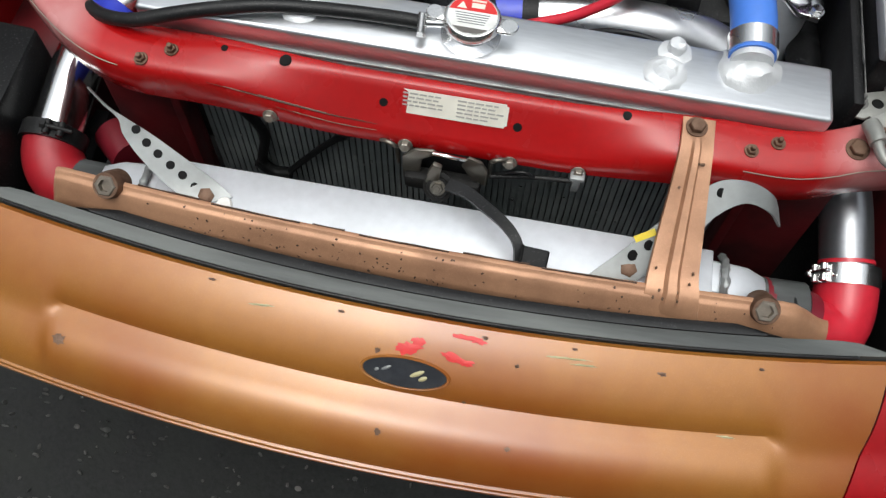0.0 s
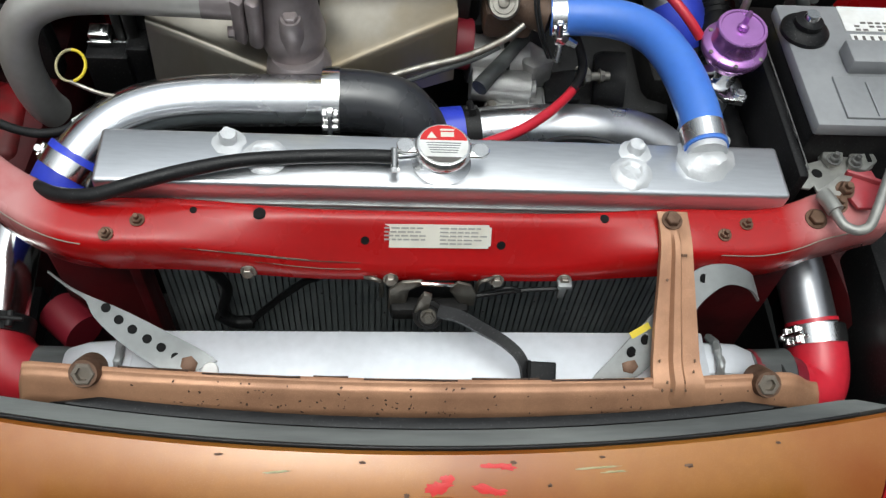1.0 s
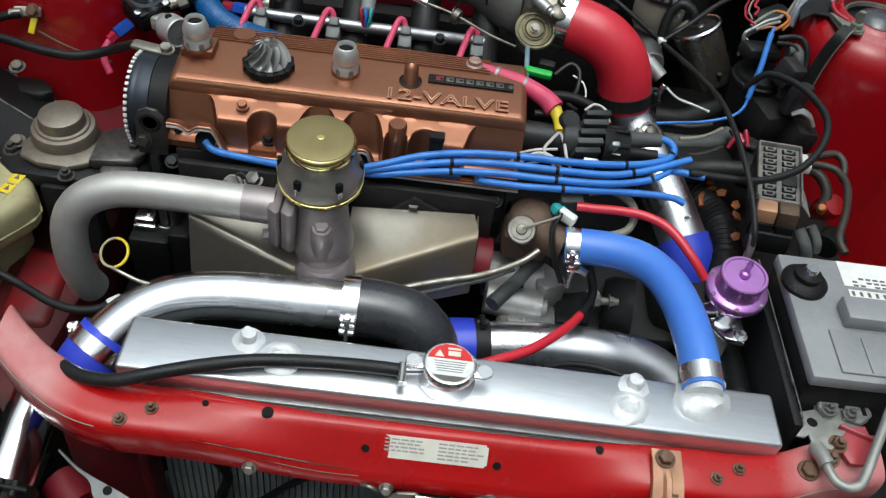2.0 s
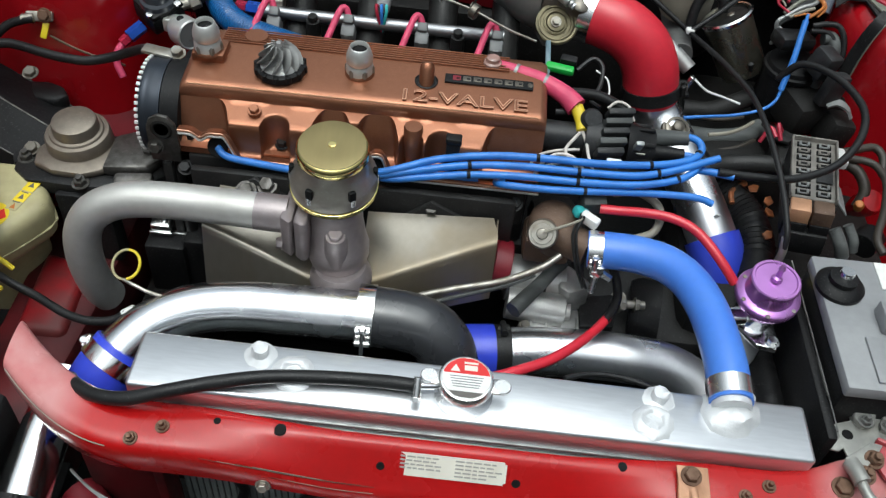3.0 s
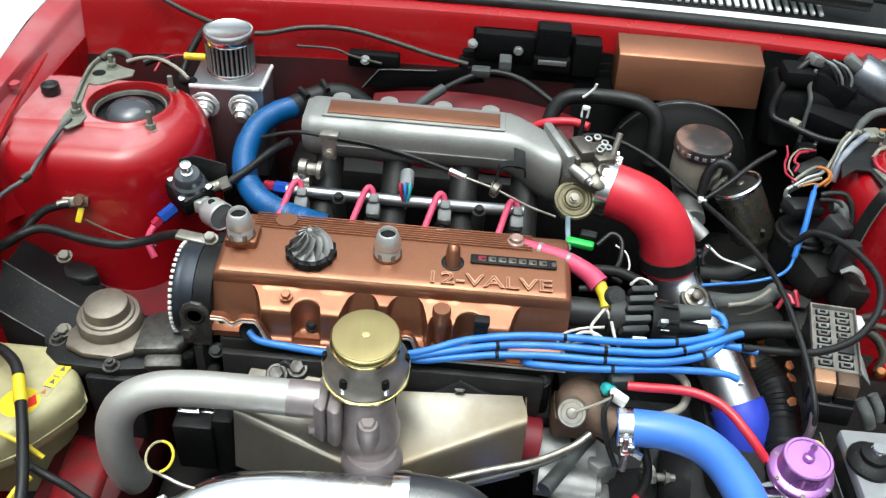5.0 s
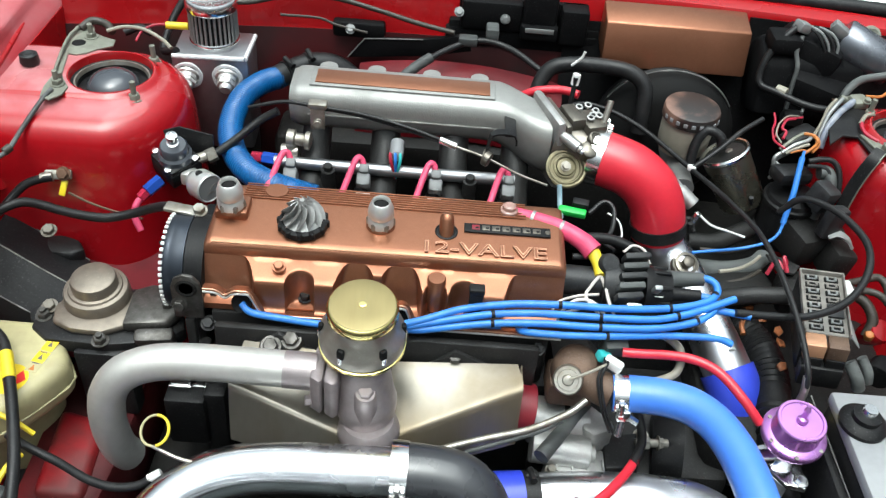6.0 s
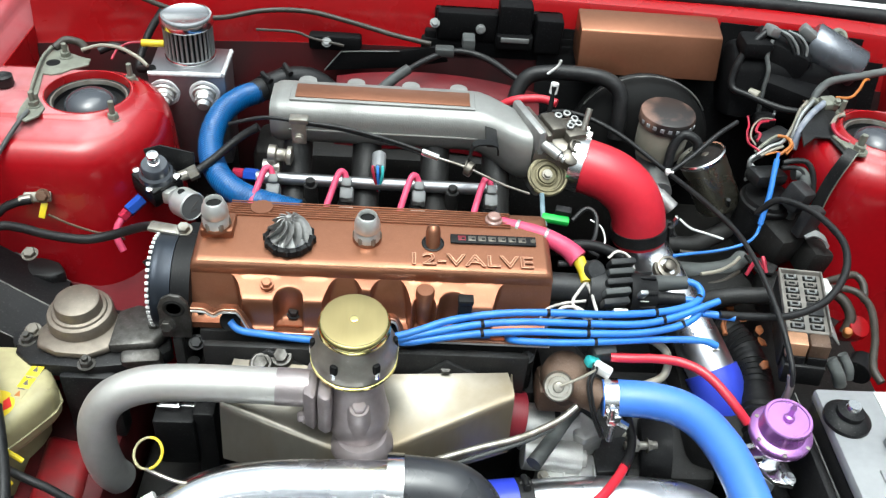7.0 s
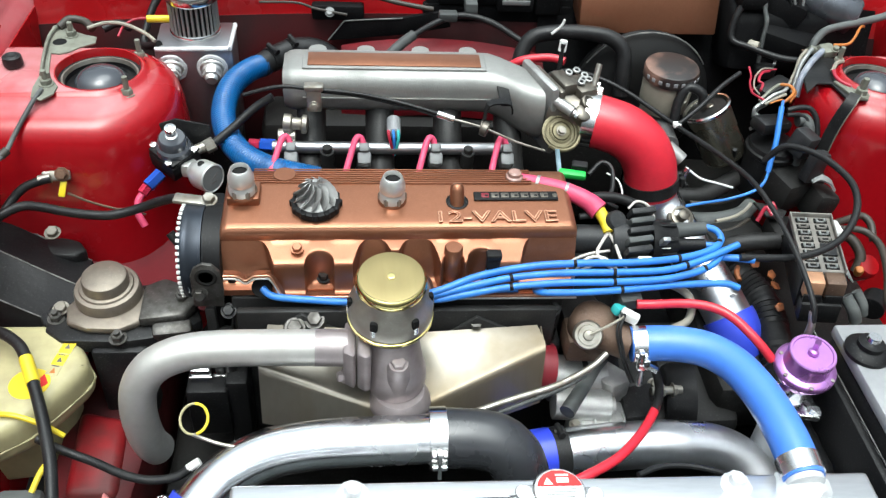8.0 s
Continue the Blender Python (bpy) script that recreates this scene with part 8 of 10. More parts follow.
part("nipple", [lathe([(0.0065, -0.005), (0.0065, 0), (0.0035, 0.002), (0.003, 0.010), (0.0042, 0.012), (0.0022, 0.018), (0, 0.018)], bc, V(0.1, 0.15, 1), 14)], "purple", bv)
part("base", [lathe([(0.020, -0.085), (0.021, -0.06), (0.026, -0.055)], bc, ba, 26), prism([(0.306, 0.775), (0.315, 0.766), (0.345, 0.727), (0.368, 0.722), (0.374, 0.732), (0.371, 0.765), (0.345, 0.79)], 0.716, 0.724, bev=0.002), cyl((0.328, 0.752, 0.742), (0.305, 0.748, 0.742), 0.0095)], "polish", bv, "silver flange and outlet")
part("flange_bolt", hexbolt((0.364, 0.732, 0.724), (0, 0, 1), 0.0065, 0.005), "chrome", bv)
part("stand", cyl((0.345, 0.76, 0.60), (0.345, 0.76, 0.72), 0.022), "satin", bv)
vl = thing("vacuum_line", (0.35, 0.95, 0.8), "thin black vacuum line arching to the blow-off valve", "hose")
part("line", tube([(0.357, 0.800, 0.760), (0.3605, 0.802, 0.80), (0.3595, 0.818, 0.832), (0.353, 0.90, 0.860), (0.340, 1.00, 0.872), (0.318, 1.09, 0.862), (0.282, 1.184, 0.850), (0.22, 1.262, 0.862), (0.165, 1.300, 0.870), (0.12, 1.315, 0.866), (0.08, 1.31, 0.845)], 0.0037, 12), "rubber", vl)
part("bright_end", tube([(0.357, 0.800, 0.760), (0.3605, 0.802, 0.80), (0.3600, 0.810, 0.822)], 0.0048, 12), "zinc", vl, "grey braided end")
part("tie", box((0.283, 1.183, 0.852), (0.012, 0.010, 0.008), 0.002), "white", vl, "white cable tie")
part("branch", tube([(0.284, 1.182, 0.852), (0.32, 1.20, 0.875), (0.355, 1.225, 0.895), (0.39, 1.25, 0.905)], 0.0038, 10), "rubber", vl)

# ---- battery ----
bt = thing("battery", (0.50, 0.73, 0.58), "dark grey car battery with black terminal cover and torn white label", "battery")
part("case", box((0.545, 0.728, 0.675), (0.275, 0.185, 0.19), 0.006), "blacksteel", bt, "black battery case")
part("lid", box((0.545, 0.728, 0.7765), (0.278, 0.192, 0.018), 0.004), "greyplastic", bt, "dark grey lid")
part("lid_step", [box((0.56, 0.672, 0.7865), (0.24, 0.062, 0.004), 0.0015)], "greyplastic", bt)
part("vent_bar", [box((0.565, 0.727, 0.795), (0.21, 0.036, 0.020), 0.003)], "greyplastic", bt, "raised vent bar")
for k in range(5):
    part("lid_rib", box((0.475 + 0.04 * k, 0.668, 0.7895), (0.002, 0.05, 0.002), 0.0006), "greyplastic", bt)
part("terminal_base", lathe([(0.028, 0), (0.028, 0.005), (0.022, 0.011), (0.0165, 0.012), (0.016, 0.018), (0.010, 0.019)], (0.428, 0.775, 0.7855), seg=30), "plastic", bt, "black terminal seat")
part("terminal_post", [lathe([(0.0095, 0.01), (0.0085, 0.024), (0.0075, 0.026), (0, 0.026)], (0.430, 0.777, 0.7855), seg=18)], "chrome", bt, "lead terminal post")
part("label", box((0.545, 0.80, 0.7862), (0.13, 0.042, 0.0008), 0.0), "white", bt, "white printed label")
for r in range(3):
    part("label_print", merged([box((0.495 + 0.009 * k, 0.793 - 0.006 * r, 0.7869), (0.006, 0.0028, 0.0005), 0) for k in range(12) if (k * 7 + r * 3) % 5]), "ink", bt)
part("label_strip", box((0.548, 0.767, 0.7862), (0.13, 0.013, 0.0007), 0), "white", bt)
for k in range(13):
    part("label_tick", [box((0.488 + 0.0098 * k, 0.767, 0.7868), (0.0035, 0.007, 0.0005), 0)], "ink", bt)
part("tray", [box((0.395, 0.72, 0.66), (0.012, 0.26, 0.18), 0.004), box((0.38, 0.70, 0.60), (0.02, 0.22, 0.10), 0.005)], "plastic", bt, "black plastic battery tray")
part("tray_scuff", [tube([(0.400, 0.845, 0.7505), (0.4005, 0.78, 0.7508), (0.4008, 0.72, 0.7506), (0.401, 0.66, 0.7508), (0.401, 0.60, 0.7504)], 0.0009, 6, 3), tube([(0.4015, 0.70, 0.746), (0.4015, 0.672, 0.744), (0.4018, 0.648, 0.746)], 0.0016, 6, 3)], "scuffed", bt, "pale line for scuffs and the crease highlight of the tray")
cn = thing("charcoal_duct", (0.37, 0.68, 0.55), "black ribbed plastic duct beside the battery", "duct")
part("duct", tube([(0.372, 0.83, 0.64), (0.376, 0.74, 0.655), (0.378, 0.66, 0.65), (0.375, 0.60, 0.62)], 0.020, 16, 10, 0.0016, 12), "plastic", cn)

# ---- fuse box ----
fb = thing("fuse_box", (0.43, 0.95, 0.72), "open black fuse box with rows of fuse slots and copper relays", "fuse box")
fm = pose(0.4280, 0.953, 0.808, 2.0, -6, -12) @ Matrix.Diagonal((0.82, 1, 1, 1))
part("base", placed(box((0, -0.004, -0.030), (0.072, 0.124, 0.056), 0.004), fm), "plastic", fb, "black fuse box body")
part("tray", placed(box((0, 0.002, -0.001), (0.066, 0.114, 0.005), 0.002), fm), "fusetray", fb, "dusty taupe slotted tray")
part("rim", placed(merged([box((-0.0335, 0.002, 0.003), (0.003, 0.117, 0.010), 0.001), box((0.0335, 0.002, 0.003), (0.003, 0.117, 0.010), 0.001), box((0, 0.0590, 0.003), (0.067, 0.003, 0.010), 0.001)]), fm), "fusetray", fb, "raised dusty rim")
for r in range(8):
    for c in range(2):
        y = -0.046 + 0.0135 * r
        if c == 1 and r in (2, 3):
            continue
        part("fuse_slot", placed(box((-0.0155 + 0.030 * c, y, 0.0018), (0.022, 0.0090, 0.0025), 0.0008), fm), "black", fb)
        part("fuse_blade", placed(merged([box((-0.0225 + 0.030 * c + 0.001 * (r % 2), y, 0.0035), (0.0032, 0.0075, 0.0035), 0.0005), box((-0.0090 + 0.030 * c, y + 0.001, 0.0035), (0.0032, 0.0065, 0.0035), 0.0005), box((-0.0155 + 0.030 * c, y - 0.0025, 0.0028), (0.011, 0.0018, 0.003), 0.0004)]), fm), "galv" if r < 3 or r % 2 else "fusetray", fb)
part("blank_plate", placed(box((0.0155, -0.0125, 0.0030), (0.024, 0.024, 0.004), 0.001), fm), "trayplastic", fb, "black blank plate")
for c in range(2):
    part("relay", placed(box((-0.0165 + 0.033 * c, -0.066, -0.013), (0.031, 0.024, 0.028), 0.003), fm), "bronze" if c == 0 else "brown", fb, "copper coloured relay" if c == 0 else "brown relay")
    part("relay_foot", placed(box((-0.0165 + 0.033 * c, -0.0785, -0.030), (0.028, 0.004, 0.020), 0.001), fm), "plastic", fb)
part("spare_relay", placed(box((0.0, -0.070, -0.050), (0.064, 0.03, 0.035), 0.004), fm), "blacksteel", fb)
part("plug", [box((0.475, 0.995, 0.80), (0.014, 0.03, 0.014), 0.003)], "white", fb)
part("loom_end", tube([(0.478, 1.008, 0.800), (0.501, 1.017, 0.800), (0.528, 1.027, 0.800), (0.539, 1.014, 0.795), (0.539, 0.993, 0.780)], 0.0055, 10), "cable", fb, "brown-black taped loom")
part("loom_end", tube([(0.482, 0.997, 0.800), (0.508, 0.996, 0.800), (0.522, 0.985, 0.800), (0.526, 0.955, 0.800), (0.509, 0.901, 0.800), (0.490, 0.855, 0.795), (0.494, 0.833, 0.790)], 0.0052, 10), "cable", fb, "brown-black taped loom")
part("loom_end", tube([(0.483, 1.002, 0.790), (0.504, 0.991, 0.785), (0.515, 0.973, 0.770), (0.509, 0.960, 0.750)], 0.0075, 10), "cable", fb)
part("loom_end", [tube([(0.452, 0.885, 0.775), (0.462, 0.872, 0.762), (0.470, 0.868, 0.745)], 0.0085, 12), tube([(0.472, 0.895, 0.775), (0.482, 0.884, 0.760), (0.486, 0.880, 0.745)], 0.0065, 12)], "oldrubber", fb, "grey cable sleeves")
part("side_tab", placed(prism([(0.0, 0.0), (0.014, -0.012), (0.020, -0.052), (0.006, -0.040)], -0.001, 0.001, bev=0.0004), pose(0.456, 0.955, 0.800, 10, 30, 0)), "galv", fb, "torn grey tab")

wl4 = thing("side_lamp_socket", (0.527, 0.96, 0.70), "small amber bulb in a red socket beside the fuse box", "lamp socket")
part("socket", lathe([(0.010, -0.05), (0.0165, -0.03), (0.018, -0.010), (0.015, -0.002), (0, 0)], (0.527, 0.96, 0.765), (0.2, -0.5, 0.85), 22), "red", wl4, "red painted socket dome")
part("bulb", lathe([(0.006, -0.01), (0.0068, 0), (0.005, 0.005), (0, 0.007)], (0.503, 0.947, 0.765), (-0.3, -0.4, 0.85), 16), "amber", wl4, "amber bulb")
part("rear_sleeve", cyl((0.527 - 0.012, 0.960 - 0.055, 0.752), (0.527 - 0.030, 0.960 - 0.075, 0.750), 0.018), "plastic", wl4, "black round sleeve")

# split loom with orange showing through, between pipe and fuse box
sl = thing("split_loom", (0.34, 0.92, 0.66), "black corrugated loom with orange wires showing", "wiring")
part("conduit", tube([(0.345, 1.06, 0.69), (0.375, 1.02, 0.685), (0.395, 0.97, 0.68), (0.390, 0.90, 0.675), (0.378, 0.82, 0.66)], 0.024, 14, 14, 0.0018, 30), "plastic", sl)
for pts in ([(0.362, 1.027, 0.700), (0.371, 1.046, 0.705), (0.387, 1.047, 0.705)], [(0.363, 0.997, 0.700), (0.365, 1.017, 0.705), (0.387, 1.037, 0.705)]):
    part("orange_wire", tube(pts, 0.0040, 8), "burntwire", sl, "dirty orange wire")
for x, y, z, a in ((0.397, 1.028, 0.705, 20), (0.414, 1.004, 0.705, 60), (0.411, 0.980, 0.705, 110), (0.401, 0.935, 0.705, 35), (0.348, 1.054, 0.705, 75)):
    part("orange_scrap", placed(prism([(-0.008, -0.004), (0.002, -0.007), (0.009, 0.001), (0.003, 0.006), (-0.006, 0.005)], -0.001, 0.0015, bev=0.0005), pose(x, y, z, 15, -10, a)), "burntwire", sl, "scrap of orange sleeve")
part("yellow_wire", tube([(0.345, 0.80, 0.745), (0.36, 0.815, 0.76), (0.385, 0.818, 0.762), (0.40, 0.81, 0.75)], 0.0032, 8), "yellow", sl)

# ---- brake servo, master cylinder reservoir, fuel filter ----
bs = thing("brake_servo", (0.27, 1.37, 0.70), "large black brake servo drum on the bulkhead", "brake servo")
part("drum", lathe([(0.0, -0.03), (0.07, -0.028), (0.10, -0.015), (0.113, 0.005), (0.114, 0.03), (0.10, 0.05)], (0.275, 1.345, 0.80), (0.05, 1, -0.12), 44), "black", bs)
# The arc paints a glint onto the black drum rim.
part("rim_glint", tube([(0.275 + 0.1165 * math.cos(a), 1.3555, 0.80 + 0.1165 * math.sin(a)) for a in lin(0.55, 2.6, 16)], 0.0014, 6, 2), "scuffed", bs, "pale arc painted as a glint on the drum rim")
part("rim", lathe([(0.113, 0.006), (0.1165, 0.009), (0.1165, 0.013), (0.113, 0.016)], (0.275, 1.345, 0.80), (0.05, 1, -0.12), 44), "plastic", bs)
br = thing("brake_reservoir", (0.29, 1.26, 0.78), "aged brake fluid reservoir under a flaking brown cap", "reservoir")
part("bottle", lathe([(0.036, -0.075), (0.039, -0.06), (0.040, -0.03), (0.037, -0.022)], (0.288, 1.270, 0.905), (0, -0.05, 1), 30), "milk", br, "aged translucent bottle")
part("cap", lathe([(0.0385, -0.022), (0.0425, -0.0205), (0.043, -0.006), (0.0415, -0.002), (0.037, -0.0005), (0, 0)], (0.288, 1.270, 0.906), (0, -0.05, 1), 40), "brownpaint", br, "flaking brown screw cap")
for k in range(9):
    a = radians(200 + 16 * k)
    part("cap_print", box((0.288 + 0.0432 * math.cos(a), 1.2695 + 0.0432 * math.sin(a), 0.8935), (0.006, 0.0012, 0.006), 0.0003, (0, 0, math.degrees(a) + 90)), "greyplastic", br)
part("cylinder", cyl((0.288, 1.36, 0.80), (0.283, 1.20, 0.80), 0.020), "cast", br, "master cylinder")
ff = thing("fuel_filter", (0.34, 1.20, 0.75), "steel canister fuel filter with a rolled rim", "fuel filter")
fa = V(-0.50, 0.18, 0.85).normalized()
part("can", lathe([(0.020, -0.095), (0.032, -0.092), (0.0345, -0.085), (0.0345, -0.006), (0.0365, -0.004), (0.037, 0.0), (0.0345, 0.002), (0.032, -0.003), (0, -0.004)], (0.335, 1.212, 0.865), fa, 36), "dullcan", ff, "dull steel can")
part("rolled_rim", lathe([(0.0345, -0.005), (0.0368, -0.0045), (0.0378, 0.0), (0.0360, 0.0026), (0.0335, 0.002)], (0.335, 1.212, 0.865), fa, 36, False), "chrome", ff, "bright rolled rim")
part("hose", tube([(0.330, 1.215, 0.868), (0.325, 1.222, 0.885), (0.305, 1.228, 0.89), (0.292, 1.222, 0.87), (0.288, 1.21, 0.84)], 0.0075, 12), "rubber", ff)
part("top_plate", lathe([(0, 0.0), (0.022, 0.0), (0.031, -0.0005), (0.0325, 0.0012)], (0.335, 1.212, 0.8625), fa, 32, False), "iron", ff, "dark sunken top of the can")
part("top_nipple", hexbolt((0.345, 1.215, 0.861), fa, 0.006, 0.006), "zinc", ff)
part("bracket", [tube([(0.375, 1.18, 0.78), (0.382, 1.17, 0.80), (0.378, 1.165, 0.82)], 0.0035, 8), box((0.37, 1.195, 0.79), (0.03, 0.02, 0.03), 0.004)], "blacksteel", ff)
ac = thing("air_valve", (0.27, 1.14, 0.78), "small grey solenoid valve beside the red elbow", "valve")
part("body", [cyl((0.262, 1.150, 0.835), (0.285, 1.135, 0.82), 0.0110), cyl((0.255, 1.165, 0.84), (0.268, 1.145, 0.832), 0.0075)], "cast", ac)
part("pipe", tube([(0.29, 1.125, 0.815), (0.31, 1.11, 0.805), (0.335, 1.105, 0.80), (0.36, 1.10, 0.795)], 0.0017, 8), "white", ac)
part("clamp_screw", [cyl((0.278, 1.104, 0.805), (0.286, 1.108, 0.826), 0.0045)], "chrome", ac)

# ---- right rear corner: wiper motor, black boxes, looms ----
wm = thing("wiper_motor", (0.52, 1.37, 0.90), "black wiper motor with a satin steel barrel", "motor")
part("barrel", lathe([(0.030, 0), (0.033, 0.004), (0.033, 0.088), (0.030, 0.092), (0, 0.092)], (0.524, 1.392, 0.978), (0.80, -0.34, -0.30), 32), "motor", wm, "dark steel motor barrel")
part("cover", [prism([(1.322, 0.868), (1.385, 0.845), (1.428, 0.890), (1.426, 0.955), (1.392, 0.975), (1.345, 0.952)], 0.400, 0.615, "yz", 0.012), box((0.43, 1.37, 0.975), (0.05, 0.05, 0.03), 0.010), box((0.50, 1.345, 0.90), (0.12, 0.06, 0.07), 0.016, (10, 12, -15))], "rearblack", wm, "black moulded linkage cover")
part("grommet", lathe([(0.0, 0.0), (0.006, 0.002), (0.009, 0.006), (0.013, 0.006), (0.0155, 0.002), (0.016, -0.004)], (0.572, 1.395, 0.985), (0.1, -0.7, 0.7), 24), "olive", wm, "dull round grommet")
part("gear_housing", [box((0.475, 1.38, 0.95), (0.10, 0.06, 0.07), 0.015, (0, 15, -20)), lathe([(0.045, 0), (0.047, 0.01), (0.045, 0.03), (0, 0.034)], (0.485, 1.375, 0.93), (-0.1, -1, 0.4), 30)], "rearblack", wm, "black gear housing")
part("connector", box((0.452, 1.372, 1.000), (0.024, 0.022, 0.016), 0.004, (0, 20, 20)), "galv", wm, "pale grey connector")
part("connector", box((0.512, 1.378, 0.998), (0.028, 0.020, 0.016), 0.004, (0, 30, -20)), "galv", wm, "pale grey connector")
for k in range(4):
    part("wire", tube([(0.458 + 0.006 * k, 1.370, 1.002), (0.470 + 0.008 * k, 1.360, 0.998), (0.482 + 0.008 * k, 1.352, 0.985), (0.49 + 0.006 * k, 1.348, 0.97)], 0.0024, 7), "galv" if k % 2 else "rubber", wm)
part("loop", tube([(0.445, 1.372, 1.0), (0.425, 1.36, 0.985), (0.405, 1.35, 0.955), (0.40, 1.335, 0.92), (0.425, 1.315, 0.915), (0.47, 1.29, 0.91), (0.52, 1.28, 0.91)], 0.0055, 12), "rubber", wm, "black looped cable")
part("loop", tube([(0.452, 1.36, 0.99), (0.445, 1.345, 0.97), (0.45, 1.335, 0.95), (0.448, 1.325, 0.92), (0.445, 1.31, 0.89)], 0.0035, 10), "oldrubber", wm)
part("collar", cyl((0.425, 1.323, 0.917), (0.438, 1.312, 0.917), 0.008), "milk", wm)
ob = thing("copper_box", (0.27, 1.41, 0.90), "copper painted sheet metal box on the bulkhead", "box")
part("shell", prism([(1.372, 0.9055), (1.442, 0.918), (1.448, 0.984), (1.394, 0.972)], 0.157, 0.388, "yz", 0.003), "copper", ob, "copper painted shell")
part("stay", box((0.27, 1.435, 0.90), (0.12, 0.02, 0.03), 0.003), "blacksteel", ob)
bx = thing("control_module", (0.04, 1.44, 0.90), "black relay and control modules on the bulkhead", "module")
part("rear_module", box((-0.022, 1.445, 0.945), (0.10, 0.03, 0.05), 0.006), "rearblack", bx, "black long module")
part("tall_module", [box((0.055, 1.440, 0.952), (0.055, 0.035, 0.075), 0.005), box((0.056, 1.428, 0.930), (0.060, 0.030, 0.024), 0.004)], "rearblack", bx, "black tall module")
part("chrome_plate", [box((0.056, 1.4125, 0.936), (0.046, 0.003, 0.008), 0.001)], "galv", bx)
# Black boxes added to fill the dark area under the modules.
part("dark_backing", [box((0.035, 1.446, 0.912), (0.25, 0.016, 0.040), 0.004), box((0.03, 1.452, 0.945), (0.21, 0.012, 0.05), 0.004)], "rearblack", bx, "black block added for the dark area under the modules")
part("side_module", box((0.112, 1.440, 0.940), (0.045, 0.04, 0.06), 0.005), "rearblack", bx)
part("bolt", hexbolt((0.0, 1.428, 0.945), (0, -1, 0.2), 0.006, 0.005), "galv", bx)
part("bracket", [box((0.03, 1.445, 0.905), (0.25, 0.02, 0.03), 0.004), box((-0.235, 1.420, 0.912), (0.085, 0.022, 0.026), 0.005), prism([(-0.252, 0.866), (-0.224, 0.902), (-0.130, 0.909), (-0.06, 0.922), (-0.05, 0.895), (-0.12, 0.880)], 1.404, 1.412, "xz", 0.001)], "rearblack", bx, "black bracket bar")
part("bracket_edge", tube([(-0.252, 1.403, 0.867), (-0.2245, 1.403, 0.9025), (-0.205, 1.403, 0.9045), (-0.130, 1.403, 0.9095)], 0.0011, 6, smooth=False), "scuffed", bx, "pale line along the bracket edge")
for x, y, z in ((-0.248, 1.406, 0.916), (-0.075, 1.43, 0.95)):
    part("clip", hexbolt((x, y, z), (0, -0.8, 0.6), 0.006, 0.005), "galv", bx)
hh = thing("heater_hose", (0.14, 1.33, 0.90), "thick black heater hose bent down by the plenum", "hose")
part("hose", tube([(0.06, 1.31, 0.84), (0.058, 1.335, 0.875), (0.075, 1.35, 0.905), (0.11, 1.352, 0.915), (0.16, 1.348, 0.918), (0.20, 1.340, 0.915), (0.222, 1.328, 0.90), (0.226, 1.315, 0.87), (0.225, 1.305, 0.83)], 0.0125, 16), "rubber", hh)
part("tie", tube([(0.105, 1.338, 0.92), (0.118, 1.336, 0.935), (0.122, 1.336, 0.946)], 0.0022, 7), "white", hh)
cc2 = thing("choke_cable", (-0.1, 1.36, 0.88), "black cable arching across the bulkhead", "cable")
part("cable", tube([(-0.175, 1.28, 0.885), (-0.14, 1.32, 0.90), (-0.09, 1.365, 0.915), (-0.04, 1.385, 0.925), (0.01, 1.375, 0.92), (0.06, 1.35, 0.90)], 0.0052, 12), "rubber", cc2)
part("sleeve", tube([(-0.16, 1.30, 0.892), (-0.135, 1.327, 0.903), (-0.115, 1.345, 0.91)], 0.0085, 12), "oldrubber", cc2)
part("clip", [box((-0.058, 1.383, 0.925), (0.03, 0.02, 0.014), 0.003), box((-0.02, 1.40, 0.935), (0.02, 0.03, 0.02), 0.003)], "oldrubber", cc2)
ca = thing("bonnet_cable", (-0.3, 1.44, 0.93), "thin brown-black cable draped over the red bulkhead", "cable")
part("cable", tube([(-0.62, 1.42, 1.02), (-0.55, 1.40, 0.985), (-0.48, 1.405, 0.955), (-0.42, 1.41, 0.945), (-0.35, 1.425, 0.955), (-0.28, 1.432, 0.955), (-0.21, 1.428, 0.943), (-0.14, 1.418, 0.93), (-0.08, 1.405, 0.925)], 0.0042, 10), "cable", ca)
part("branch", tube([(-0.36, 1.408, 0.93), (-0.30, 1.408, 0.93), (-0.27, 1.405, 0.922), (-0.22, 1.40, 0.915)], 0.0022, 8), "cable", ca)

